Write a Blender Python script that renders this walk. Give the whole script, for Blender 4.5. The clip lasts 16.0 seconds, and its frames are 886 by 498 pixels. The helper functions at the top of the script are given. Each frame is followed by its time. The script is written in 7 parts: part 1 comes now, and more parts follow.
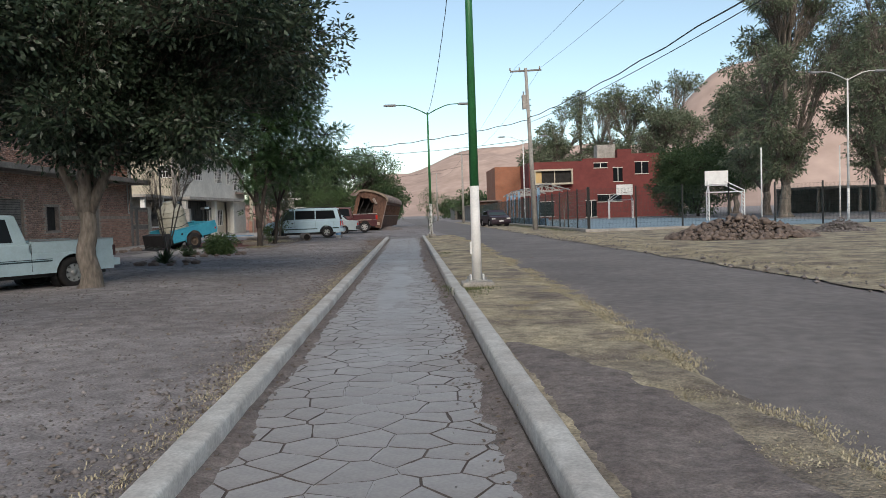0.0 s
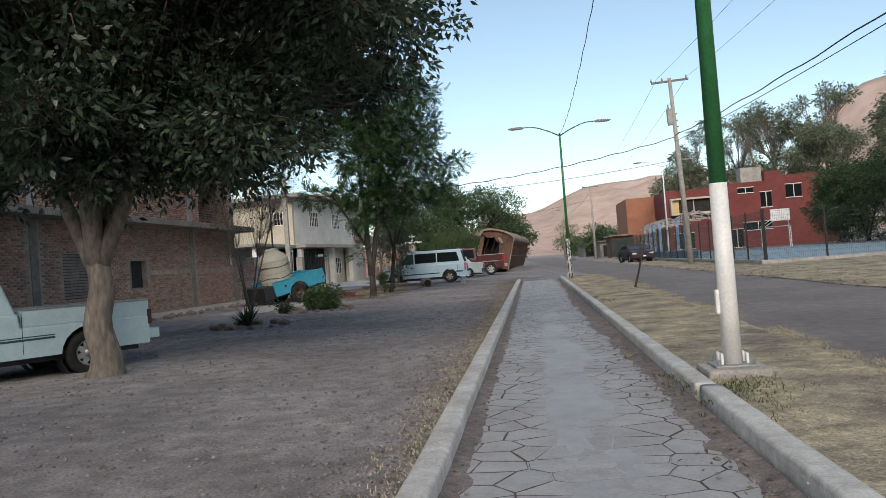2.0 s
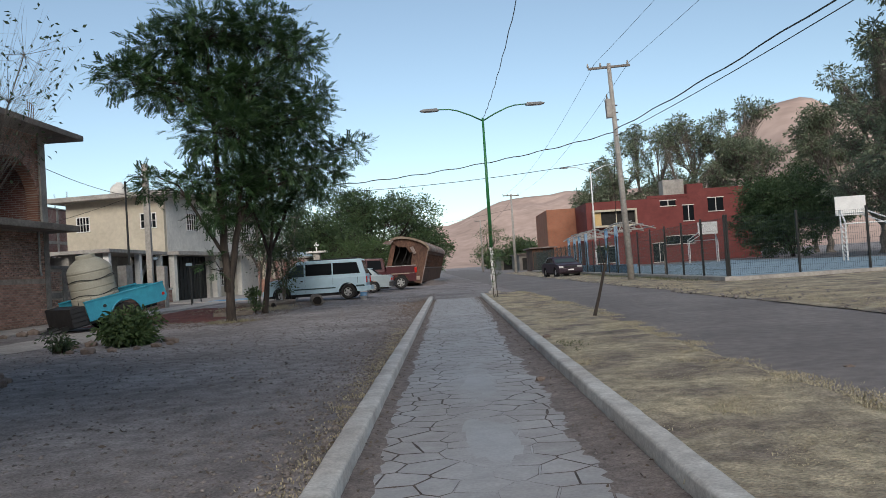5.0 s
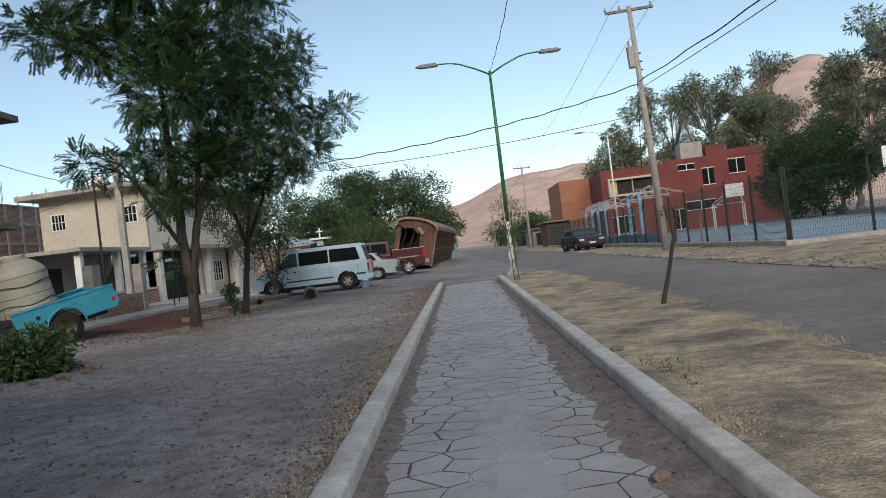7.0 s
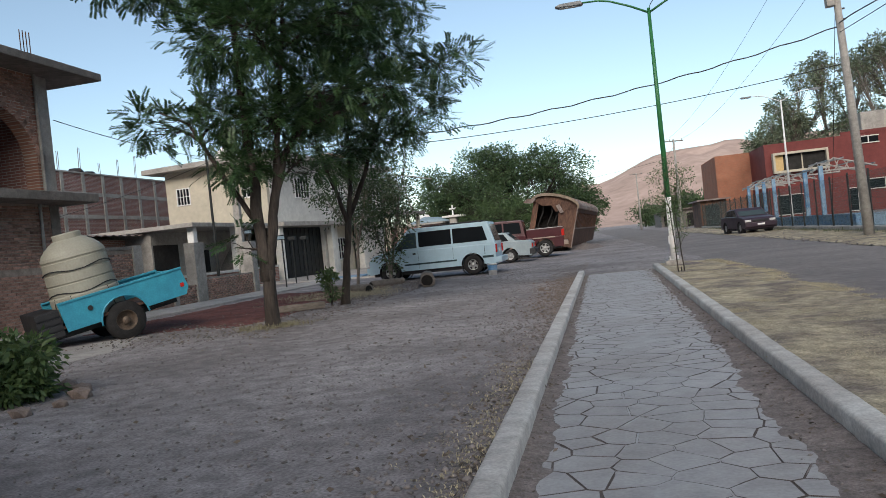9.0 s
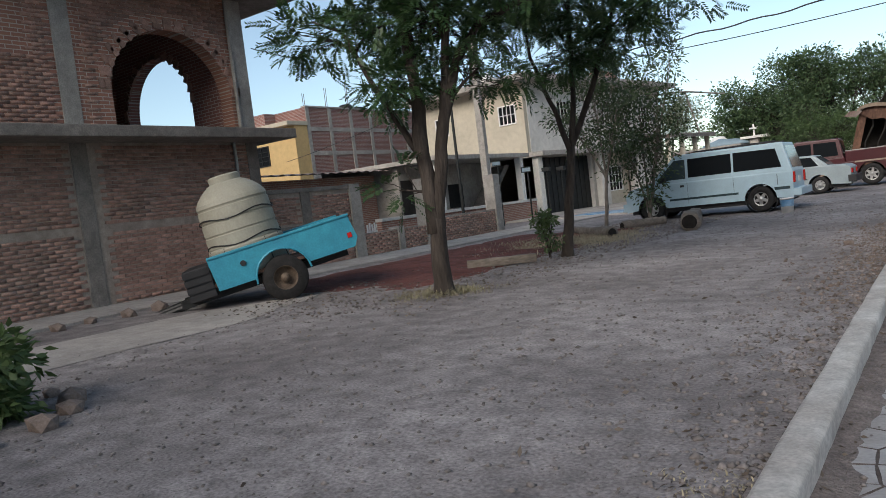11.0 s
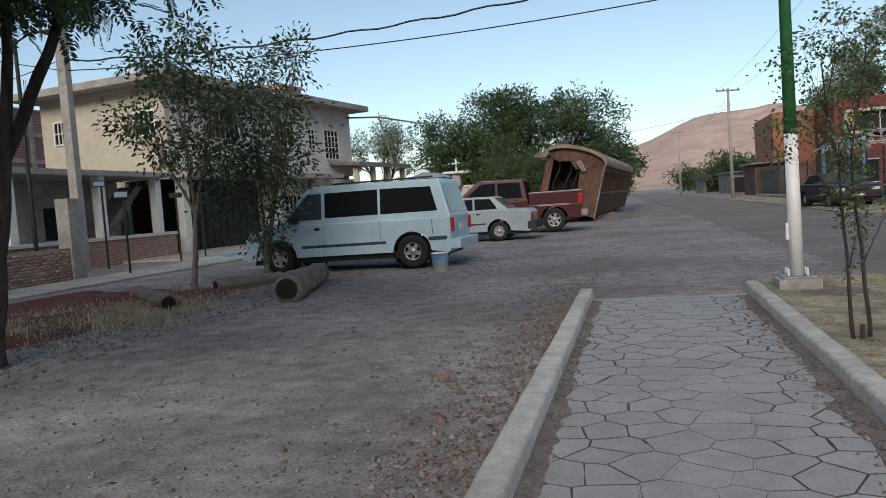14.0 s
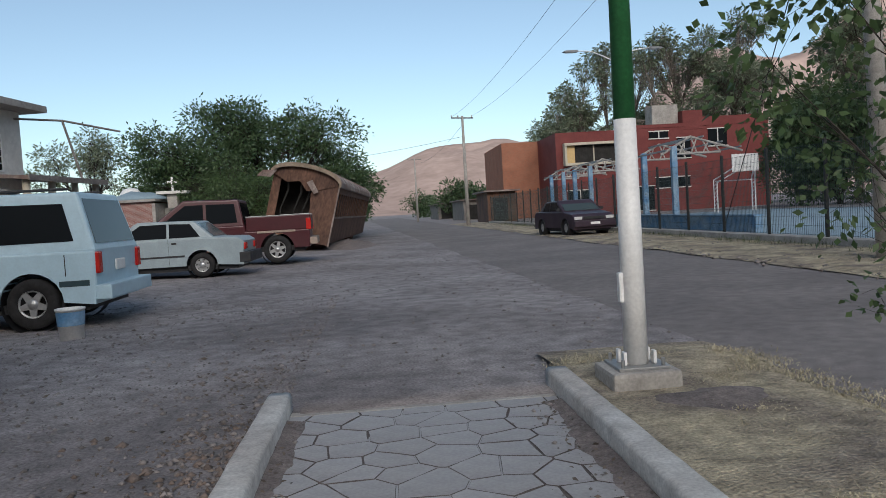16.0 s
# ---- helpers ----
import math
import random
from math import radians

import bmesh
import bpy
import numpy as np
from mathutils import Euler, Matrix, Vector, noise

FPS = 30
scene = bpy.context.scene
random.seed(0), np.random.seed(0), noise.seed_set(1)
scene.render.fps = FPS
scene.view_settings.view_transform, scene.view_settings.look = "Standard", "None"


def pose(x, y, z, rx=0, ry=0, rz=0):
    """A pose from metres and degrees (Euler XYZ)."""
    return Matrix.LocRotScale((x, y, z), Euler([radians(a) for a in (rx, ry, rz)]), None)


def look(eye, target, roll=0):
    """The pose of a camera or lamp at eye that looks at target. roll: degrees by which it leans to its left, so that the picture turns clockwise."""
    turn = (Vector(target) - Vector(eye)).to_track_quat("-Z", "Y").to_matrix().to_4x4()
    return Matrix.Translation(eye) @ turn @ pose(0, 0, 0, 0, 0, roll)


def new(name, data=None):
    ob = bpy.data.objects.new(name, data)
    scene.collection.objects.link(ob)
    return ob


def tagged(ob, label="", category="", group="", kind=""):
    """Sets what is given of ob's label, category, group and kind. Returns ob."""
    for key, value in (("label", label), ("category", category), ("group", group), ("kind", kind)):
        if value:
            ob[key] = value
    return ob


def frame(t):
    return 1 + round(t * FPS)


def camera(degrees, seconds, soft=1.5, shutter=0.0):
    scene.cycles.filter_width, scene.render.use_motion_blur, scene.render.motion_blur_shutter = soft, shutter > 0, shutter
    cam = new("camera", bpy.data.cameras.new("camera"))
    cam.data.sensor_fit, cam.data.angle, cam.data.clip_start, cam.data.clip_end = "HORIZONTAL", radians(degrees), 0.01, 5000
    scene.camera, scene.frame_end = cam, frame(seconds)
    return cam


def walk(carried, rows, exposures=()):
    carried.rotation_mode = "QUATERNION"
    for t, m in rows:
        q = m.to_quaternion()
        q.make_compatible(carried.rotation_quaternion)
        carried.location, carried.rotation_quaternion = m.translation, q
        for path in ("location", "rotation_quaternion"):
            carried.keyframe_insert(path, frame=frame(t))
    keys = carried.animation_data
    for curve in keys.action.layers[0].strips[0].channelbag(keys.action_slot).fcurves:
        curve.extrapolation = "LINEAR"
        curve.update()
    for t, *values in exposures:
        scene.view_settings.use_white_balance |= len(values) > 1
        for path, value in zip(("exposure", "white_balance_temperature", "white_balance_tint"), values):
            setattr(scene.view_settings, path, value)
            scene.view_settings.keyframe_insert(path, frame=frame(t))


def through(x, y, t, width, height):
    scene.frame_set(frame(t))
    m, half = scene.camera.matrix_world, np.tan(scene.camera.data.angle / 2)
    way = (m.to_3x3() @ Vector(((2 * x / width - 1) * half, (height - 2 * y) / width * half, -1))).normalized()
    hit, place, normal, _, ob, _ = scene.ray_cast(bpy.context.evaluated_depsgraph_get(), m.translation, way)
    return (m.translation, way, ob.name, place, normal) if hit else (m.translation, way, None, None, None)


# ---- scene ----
cam = camera(61.1, 16.0, soft=0.7)
PATH = [
    (0, (0.132, 1.1, 1.221), (0.211, 3.096, 1.13), -1.9),
    (0.5, (-0.1, 2.54, 1.2), (-0.23, 4.535, 1.124), -3.6),
    (1, (-0.194, 3.92, 1.207), (-0.37, 5.911, 1.139), -4.5),
    (1.5, (-0.302, 5.261, 1.203), (-0.517, 7.25, 1.225), -4.7),
    (2, (-0.415, 6.526, 1.178), (-0.657, 8.511, 1.214), -4.4),
    (2.5, (-0.483, 7.774, 1.164), (-0.728, 9.758, 1.204), -5.1),
    (3, (-0.432, 8.954, 1.161), (-0.587, 10.948, 1.198), -5.3),
    (3.5, (-0.404, 10.159, 1.162), (-0.504, 12.155, 1.239), -5.9),
    (4, (-0.362, 11.34, 1.157), (-0.418, 13.338, 1.239), -4.6),
    (6.3, (-0.39, 16.206, 1.201), (-0.376, 18.206, 1.209), -4.4),
    (6.5, (-0.381, 16.591, 1.205), (-0.381, 18.591, 1.216), -5.3),
    (7, (-0.353, 17.502, 1.183), (-0.41, 19.501, 1.185), -6.9),
    (7.5, (-0.355, 18.416, 1.216), (-0.442, 20.414, 1.17), -6.1),
    (8, (-0.38, 19.442, 1.255), (-0.52, 21.437, 1.206), -5.9),
    (8.5, (-0.438, 20.58, 1.261), (-0.643, 22.569, 1.224), -6.9),
    (9, (-0.496, 21.612, 1.249), (-0.924, 23.566, 1.235), -6.0),
    (9.5, (-0.549, 22.584, 1.224), (-1.21, 24.471, 1.18), -5.3),
    (9.7, (-0.605, 23.0, 1.219), (-1.414, 24.829, 1.159), -5.3),
    (11.8, (-0.447, 27.526, 1.34), (-1.62, 29.142, 1.223), -7.0),
    (12, (-0.416, 27.927, 1.354), (-1.575, 29.555, 1.264), -6.3),
    (12.5, (-0.289, 28.862, 1.391), (-1.386, 30.532, 1.307), -1.9),
    (13, (-0.31, 30.09, 1.39), (-1.288, 31.832, 1.298), -1.7),
    (13.5, (-0.455, 31.39, 1.348), (-1.316, 33.192, 1.253), -2.5),
    (14, (-0.523, 32.668, 1.331), (-1.041, 34.597, 1.212), -4.2),
    (14.5, (-0.526, 33.738, 1.349), (-0.762, 35.719, 1.214), -4.2),
    (15, (-0.455, 34.926, 1.308), (-0.472, 36.921, 1.169), -3.0),
    (15.5, (-0.43, 36.105, 1.3), (-0.296, 38.098, 1.186), -2.9),
    (16, (-0.497, 37.135, 1.305), (-0.335, 39.126, 1.206), -3.5),
]
walk(cam, [(t, look(eye, target, roll)) for t, eye, target, roll in PATH], [(0.0, 1.52, 6300, 3), (1.5, 1.60, 6280, 3), (3.0, 1.48, 6200, 3), (4.0, 1.34, 6080, 3), (6.5, 1.45, 6200, 3), (8.0, 1.47, 6260, 3), (9.5, 1.60, 6120, 3), (12.0, 1.54, 6220, 4), (13.5, 1.40, 6220, 3), (14.0, 1.30, 6150, 3), (15.0, 1.22, 5980, 3), (16.0, 1.22, 5900, 3)])

# ---- world and light ----
# dusk: an added, unseen ridge behind hides most of the wide, hazy low sun from the valley, while the far hills still
# see it
SUN_EL, SUN_AZ = 18.0, 178.0          # degrees; azimuth clockwise from +y, the sun stands low behind the walker
world = bpy.data.worlds.new("sky")
scene.world = world
world.use_nodes = True
wn = world.node_tree
sky = wn.nodes.new("ShaderNodeTexSky")
sky.sky_type = "NISHITA"
sky.sun_disc = False
sky.sun_elevation, sky.sun_rotation = radians(SUN_EL), radians(SUN_AZ)
sky.altitude, sky.air_density, sky.dust_density, sky.ozone_density = 1700, 1.1, 1.6, 1.0
wn.nodes["Background"].inputs["Strength"].default_value = 0.057
haze = wn.nodes.new("ShaderNodeHueSaturation")
haze.inputs["Saturation"].default_value = 0.80
wn.links.new(sky.outputs["Color"], haze.inputs["Color"])
wn.links.new(haze.outputs["Color"], wn.nodes["Background"].inputs["Color"])
sun = new("sun", bpy.data.lights.new("sun", "SUN"))
sun.data.energy, sun.data.angle, sun.data.color = 2.5, radians(60), (1.0, 0.84, 0.73)
sun_way = Vector((math.sin(radians(SUN_AZ)) * math.cos(radians(SUN_EL)), math.cos(radians(SUN_AZ)) * math.cos(radians(SUN_EL)), math.sin(radians(SUN_EL))))
sun.matrix_world = look(sun_way * 50, (0, 0, 0))

# ---- materials ----
MATS = {}


def mat(name, color, rough=0.8, var=0.25, scale=6.0, fine=60.0, bump=0.3, metal=0.0, color2=None, depth=0.01, each=0.0, spec=0.4, mapping=(1, 1, 1), island=False):
    """A procedural surface: two scales of noise between two tones, grain, bump; each: variation from piece to piece."""
    if name in MATS:
        return MATS[name]
    m = bpy.data.materials.new(name)
    m.use_nodes = True
    n, l = m.node_tree.nodes, m.node_tree.links
    bsdf = n["Principled BSDF"]
    bsdf.inputs["Metallic"].default_value = metal
    bsdf.inputs["Specular IOR Level"].default_value = spec
    co = n.new("ShaderNodeTexCoord")
    mp = n.new("ShaderNodeMapping")
    mp.inputs["Scale"].default_value = mapping
    l.new(co.outputs["Object"], mp.inputs["Vector"])
    big, small = n.new("ShaderNodeTexNoise"), n.new("ShaderNodeTexNoise")
    big.inputs["Scale"].default_value, big.inputs["Detail"].default_value = scale, 6
    small.inputs["Scale"].default_value, small.inputs["Detail"].default_value = fine, 4
    l.new(mp.outputs["Vector"], big.inputs["Vector"])
    l.new(mp.outputs["Vector"], small.inputs["Vector"])
    ramp = n.new("ShaderNodeMapRange")
    ramp.inputs["From Min"].default_value, ramp.inputs["From Max"].default_value = 0.36, 0.64
    l.new(big.outputs["Fac"], ramp.inputs["Value"])
    mix = n.new("ShaderNodeMix")
    mix.data_type = "RGBA"
    c2 = color2 or tuple(c * (1 - var) for c in color)
    mix.inputs["A"].default_value, mix.inputs["B"].default_value = (*color, 1), (*c2, 1)
    l.new(ramp.outputs["Result"], mix.inputs["Factor"])
    grain = n.new("ShaderNodeMapRange")
    grain.inputs["From Min"].default_value, grain.inputs["From Max"].default_value = 0.3, 0.7
    grain.inputs["To Min"].default_value, grain.inputs["To Max"].default_value = 1 - var * 0.8, 1 + var * 0.5
    l.new(small.outputs["Fac"], grain.inputs["Value"])
    middle, mottle, both = n.new("ShaderNodeTexNoise"), n.new("ShaderNodeMapRange"), n.new("ShaderNodeMath")
    middle.inputs["Scale"].default_value, middle.inputs["Detail"].default_value = math.sqrt(scale * fine), 5
    l.new(mp.outputs["Vector"], middle.inputs["Vector"])
    mottle.inputs["From Min"].default_value, mottle.inputs["From Max"].default_value = 0.32, 0.68
    mottle.inputs["To Min"].default_value, mottle.inputs["To Max"].default_value = 1 - var * 0.7, 1 + var * 0.45
    l.new(middle.outputs["Fac"], mottle.inputs["Value"])
    both.operation = "MULTIPLY"
    l.new(grain.outputs["Result"], both.inputs[0])
    l.new(mottle.outputs["Result"], both.inputs[1])
    hsv = n.new("ShaderNodeHueSaturation")
    l.new(mix.outputs["Result"], hsv.inputs["Color"])
    if each:
        ob = n.new("ShaderNodeNewGeometry" if island else "ShaderNodeObjectInfo")
        piece = n.new("ShaderNodeMapRange")
        piece.inputs["To Min"].default_value, piece.inputs["To Max"].default_value = 1 - each, 1 + each
        l.new(ob.outputs["Random Per Island" if island else "Random"], piece.inputs["Value"])
        mul = n.new("ShaderNodeMath")
        mul.operation = "MULTIPLY"
        l.new(both.outputs["Value"], mul.inputs[0])
        l.new(piece.outputs["Result"], mul.inputs[1])
        l.new(mul.outputs["Value"], hsv.inputs["Value"])
    else:
        l.new(both.outputs["Value"], hsv.inputs["Value"])
    l.new(hsv.outputs["Color"], bsdf.inputs["Base Color"])
    rr = n.new("ShaderNodeMapRange")
    rr.inputs["To Min"].default_value, rr.inputs["To Max"].default_value = max(0.02, rough - 0.12), min(1.0, rough + 0.12)
    l.new(big.outputs["Fac"], rr.inputs["Value"])
    l.new(rr.outputs["Result"], bsdf.inputs["Roughness"])
    if bump:
        b = n.new("ShaderNodeBump")
        b.inputs["Strength"].default_value, b.inputs["Distance"].default_value = bump, depth
        l.new(small.outputs["Fac"], b.inputs["Height"])
        l.new(b.outputs["Normal"], bsdf.inputs["Normal"])
    MATS[name] = m
    return m


def leaf_mat(name, color, color2, rough=0.55, through=0.3):
    """Leaf blades: tone from leaf to leaf, some light shining through."""
    m = bpy.data.materials.new(name)
    m.use_nodes = True
    n, l = m.node_tree.nodes, m.node_tree.links
    bsdf = n["Principled BSDF"]
    geo, mix = n.new("ShaderNodeNewGeometry"), n.new("ShaderNodeMix")
    mix.data_type = "RGBA"
    mix.inputs["A"].default_value, mix.inputs["B"].default_value = (*color, 1), (*color2, 1)
    l.new(geo.outputs["Random Per Island"], mix.inputs["Factor"])
    l.new(mix.outputs["Result"], bsdf.inputs["Base Color"])
    bsdf.inputs["Roughness"].default_value = rough
    tr, add = n.new("ShaderNodeBsdfTranslucent"), n.new("ShaderNodeMixShader")
    l.new(mix.outputs["Result"], tr.inputs["Color"])
    add.inputs["Fac"].default_value = through
    l.new(bsdf.outputs["BSDF"], add.inputs[1])
    l.new(tr.outputs["BSDF"], add.inputs[2])
    l.new(add.outputs["Shader"], n["Material Output"].inputs["Surface"])
    return m


def glass_mat(name, tint, rough=0.05):
    """Dark car and house glazing: a glossy tinted pane."""
    m = bpy.data.materials.new(name)
    m.use_nodes = True
    b = m.node_tree.nodes["Principled BSDF"]
    b.inputs["Base Color"].default_value = (*tint, 1)
    b.inputs["Roughness"].default_value = rough
    b.inputs["Specular IOR Level"].default_value = 0.1
    return m


DIRT = mat("packed_dirt", (0.205, 0.184, 0.180), 0.95, 0.46, 0.42, 42, 0.6, color2=(0.330, 0.303, 0.298), depth=0.02)
ROAD = mat("worn_asphalt", (0.165, 0.147, 0.140), 0.92, 0.28, 0.45, 90, 0.7, color2=(0.225, 0.203, 0.192), depth=0.008)
DRY = mat("dry_turf", (0.53, 0.455, 0.310), 0.95, 0.50, 1.3, 50, 1.0, color2=(0.215, 0.180, 0.150), depth=0.03)
STRAW = mat("straw_grass", (0.47, 0.415, 0.285), 0.9, 0.2, 2.0, 30, 0, each=0.25, island=True)
WEED = mat("green_weed", (0.11, 0.13, 0.045), 0.8, 0.2, 2.0, 30, 0, each=0.3, island=True)
SLAB = mat("stamped_concrete", (0.37, 0.362, 0.36), 0.65, 0.18, 1.1, 45, 0.25, color2=(0.31, 0.295, 0.285), depth=0.004, each=0.05)
WORN = mat("worn_concrete", (0.37, 0.365, 0.365), 0.55, 0.14, 0.9, 45, 0.12, color2=(0.31, 0.30, 0.295), depth=0.003)
SLABJ = mat("stamped_concrete_far", (0.37, 0.362, 0.36), 0.65, 0.18, 1.1, 45, 0.25, color2=(0.31, 0.295, 0.285), depth=0.004, each=0.05, island=True)
JOINT = mat("joint_dirt", (0.12, 0.10, 0.09), 0.95, 0.3, 5, 60, 0.5)
SOIL = mat("path_edge_soil", (0.175, 0.147, 0.136), 0.95, 0.40, 4, 70, 0.8, color2=(0.25, 0.215, 0.197), depth=0.02)
REDSOIL = mat("red_soil", (0.17, 0.058, 0.045), 0.95, 0.35, 2.5, 60, 0.8, depth=0.03)
KERB = mat("kerb_concrete", (0.57, 0.56, 0.53), 0.85, 0.24, 2.2, 55, 0.4, color2=(0.44, 0.415, 0.385), depth=0.006)
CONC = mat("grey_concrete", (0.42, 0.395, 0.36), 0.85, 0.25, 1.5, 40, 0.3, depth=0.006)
GREYP = mat("dull_grey_paint", (0.24, 0.25, 0.26), 0.5, 0.12, 2.5, 40, 0.1)
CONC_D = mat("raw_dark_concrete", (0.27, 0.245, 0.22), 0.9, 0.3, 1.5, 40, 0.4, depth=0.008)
PAVE = mat("pavement_concrete", (0.43, 0.40, 0.37), 0.85, 0.22, 0.9, 40, 0.3, depth=0.006)
MORTAR = mat("mortar", (0.42, 0.36, 0.305), 0.95, 0.25, 3, 60, 0.5)
BRICK = mat("red_brick", (0.42, 0.255, 0.200), 0.9, 0.3, 2.2, 45, 0.5, color2=(0.35, 0.235, 0.190), depth=0.006, each=0.28)
BRICKJ = mat("red_brick_course", (0.42, 0.255, 0.200), 0.9, 0.3, 2.2, 45, 0.5, color2=(0.35, 0.235, 0.190), depth=0.006, each=0.28, island=True)
BLOCKJ = mat("pink_block", (0.25, 0.125, 0.105), 0.9, 0.25, 2.2, 45, 0.4, color2=(0.30, 0.17, 0.145), each=0.2, island=True)
CREAM = mat("cream_plaster", (0.54, 0.49, 0.39), 0.85, 0.12, 0.7, 30, 0.15, color2=(0.48, 0.435, 0.345))
WHITEWALL = mat("whitewashed_plaster", (0.70, 0.68, 0.63), 0.85, 0.14, 0.8, 30, 0.15)
YELLOW = mat("yellow_plaster", (0.60, 0.43, 0.20), 0.85, 0.12, 0.7, 30, 0.15)
REDWALL = mat("dark_red_paint", (0.175, 0.042, 0.038), 0.75, 0.15, 0.35, 12, 0.1)
ORANGEBRICK = mat("orange_brickwork", (0.33, 0.115, 0.060), 0.85, 0.18, 0.4, 20, 0.2)
BLUEWALL = mat("blue_paint", (0.085, 0.21, 0.38), 0.6, 0.2, 2.5, 30, 0.1, color2=(0.26, 0.36, 0.46))
COURT = mat("court_paint", (0.27, 0.36, 0.42), 0.7, 0.15, 0.3, 20, 0.1)
WHITEP = mat("white_paint", (0.82, 0.81, 0.785), 0.45, 0.10, 2.5, 40, 0.1)
GREENP = mat("green_paint", (0.045, 0.20, 0.07), 0.4, 0.2, 2.5, 40, 0.1)
GREYMETAL = mat("galvanised_metal", (0.38, 0.38, 0.37), 0.45, 0.15, 3, 40, 0.1, metal=0.6)
BLACKM = mat("black_metal", (0.018, 0.02, 0.02), 0.5, 0.2, 5, 40, 0.1)
# near-black tone that stands in for the shade inside openings
DARKIN = mat("interior_shade_tone", (0.03, 0.028, 0.026), 0.9, 0.3, 2, 20, 0)
BARK = mat("dark_bark", (0.066, 0.053, 0.044), 0.95, 0.4, 4, 26, 1.0, depth=0.03, mapping=(1, 1, 0.22))
PALEBARK = mat("pale_bark", (0.25, 0.215, 0.180), 0.9, 0.40, 5, 24, 0.9, depth=0.02, mapping=(1, 1, 0.3))
ROTWOOD = mat("weathered_log", (0.25, 0.215, 0.18), 0.95, 0.35, 5, 40, 0.9, depth=0.02, mapping=(0.3, 1, 1))
RUST = mat("rusty_sheet", (0.14, 0.073, 0.045), 0.85, 0.45, 0.8, 14, 0.4, color2=(0.095, 0.055, 0.042), mapping=(1, 1, 0.45))
RUST_D = mat("rusty_roof", (0.17, 0.115, 0.095), 0.7, 0.35, 0.7, 18, 0.4, color2=(0.30, 0.26, 0.235))
STONE = mat("rubble_stone", (0.21, 0.165, 0.14), 0.95, 0.3, 5, 50, 0.6, each=0.25, island=True)
# hill tones made paler and pinker: distance haze put into the colour
HILL = mat("haze_tinted_hillside", (0.45, 0.345, 0.300), 1.0, 0.16, 0.006, 0.05, 0.0, color2=(0.37, 0.285, 0.25), spec=0.0)
TYRE = mat("tyre_rubber", (0.022, 0.021, 0.021), 0.85, 0.3, 8, 60, 0.2)
ALLOY = mat("alloy_rim", (0.50, 0.50, 0.49), 0.35, 0.1, 4, 40, 0, metal=0.7)
BLACKPL = mat("black_plastic", (0.025, 0.025, 0.027), 0.6, 0.2, 4, 50, 0.1)
TANKP = mat("beige_tank_plastic", (0.37, 0.36, 0.295), 0.6, 0.10, 1.5, 30, 0.1)
LAMPRED = mat("red_lamp_lens", (0.45, 0.02, 0.015), 0.25, 0.1, 4, 40, 0)
LAMPCLEAR = mat("clear_lamp_lens", (0.6, 0.6, 0.58), 0.2, 0.1, 4, 40, 0)
GLASS = glass_mat("dark_glass", (0.012, 0.014, 0.016), 0.08)
PALEGLASS = glass_mat("clear_glass", (0.055, 0.075, 0.08), 0.08)
LEAF_FICUS = leaf_mat("ficus_leaf", (0.022, 0.042, 0.023), (0.085, 0.118, 0.072), 0.36, 0.2)
LEAF_PIN = leaf_mat("feathery_leaf", (0.026, 0.062, 0.022), (0.062, 0.115, 0.038), 0.5, 0.22)
LEAF_EUC = leaf_mat("eucalyptus_leaf", (0.14, 0.18, 0.11), (0.26, 0.29, 0.19), 0.5, 0.45)
LEAF_BUSH = leaf_mat("mesquite_leaf", (0.060, 0.105, 0.036), (0.120, 0.175, 0.066))
LEAF_BACK = leaf_mat("far_tree_leaf", (0.048, 0.090, 0.036), (0.100, 0.150, 0.062))
LEAF_SHRUB = leaf_mat("shrub_leaf", (0.038, 0.068, 0.028), (0.088, 0.125, 0.056))
LEAF_DEAD = leaf_mat("fallen_leaf", (0.10, 0.080, 0.064), (0.205, 0.165, 0.130))

# ---- mesh helpers ----
def part(name, bm, material, parent=None, label="", smooth=False):
    """Links a bmesh as one mesh object, under a thing or a part."""
    me = bpy.data.meshes.new(name)
    if smooth:
        for f in bm.faces:
            f.smooth = True
    bm.to_mesh(me)
    bm.free()
    if material:
        me.materials.append(material)
    ob = new(name, me)
    if parent:
        ob.parent = parent
    if label:
        ob["label"] = label
    return ob


def mesh_np(name, verts, faces, material, parent=None, smooth=False):
    """One mesh from arrays: verts (n, 3), faces (m, 3 or 4)."""
    verts, faces = np.asarray(verts, dtype=np.float32), np.asarray(faces, dtype=np.int32)
    me = bpy.data.meshes.new(name)
    k = faces.shape[1]
    me.vertices.add(len(verts))
    me.vertices.foreach_set("co", verts.ravel())
    me.loops.add(faces.size)
    me.loops.foreach_set("vertex_index", faces.ravel())
    me.polygons.add(len(faces))
    me.polygons.foreach_set("loop_start", np.arange(0, faces.size, k, dtype=np.int32))
    me.polygons.foreach_set("loop_total", np.full(len(faces), k, dtype=np.int32))
    if smooth:
        me.polygons.foreach_set("use_smooth", np.ones(len(faces), dtype=bool))
    me.update(calc_edges=True)
    me.validate()
    me.materials.append(material)
    ob = new(name, me)
    if parent:
        ob.parent = parent
    return ob


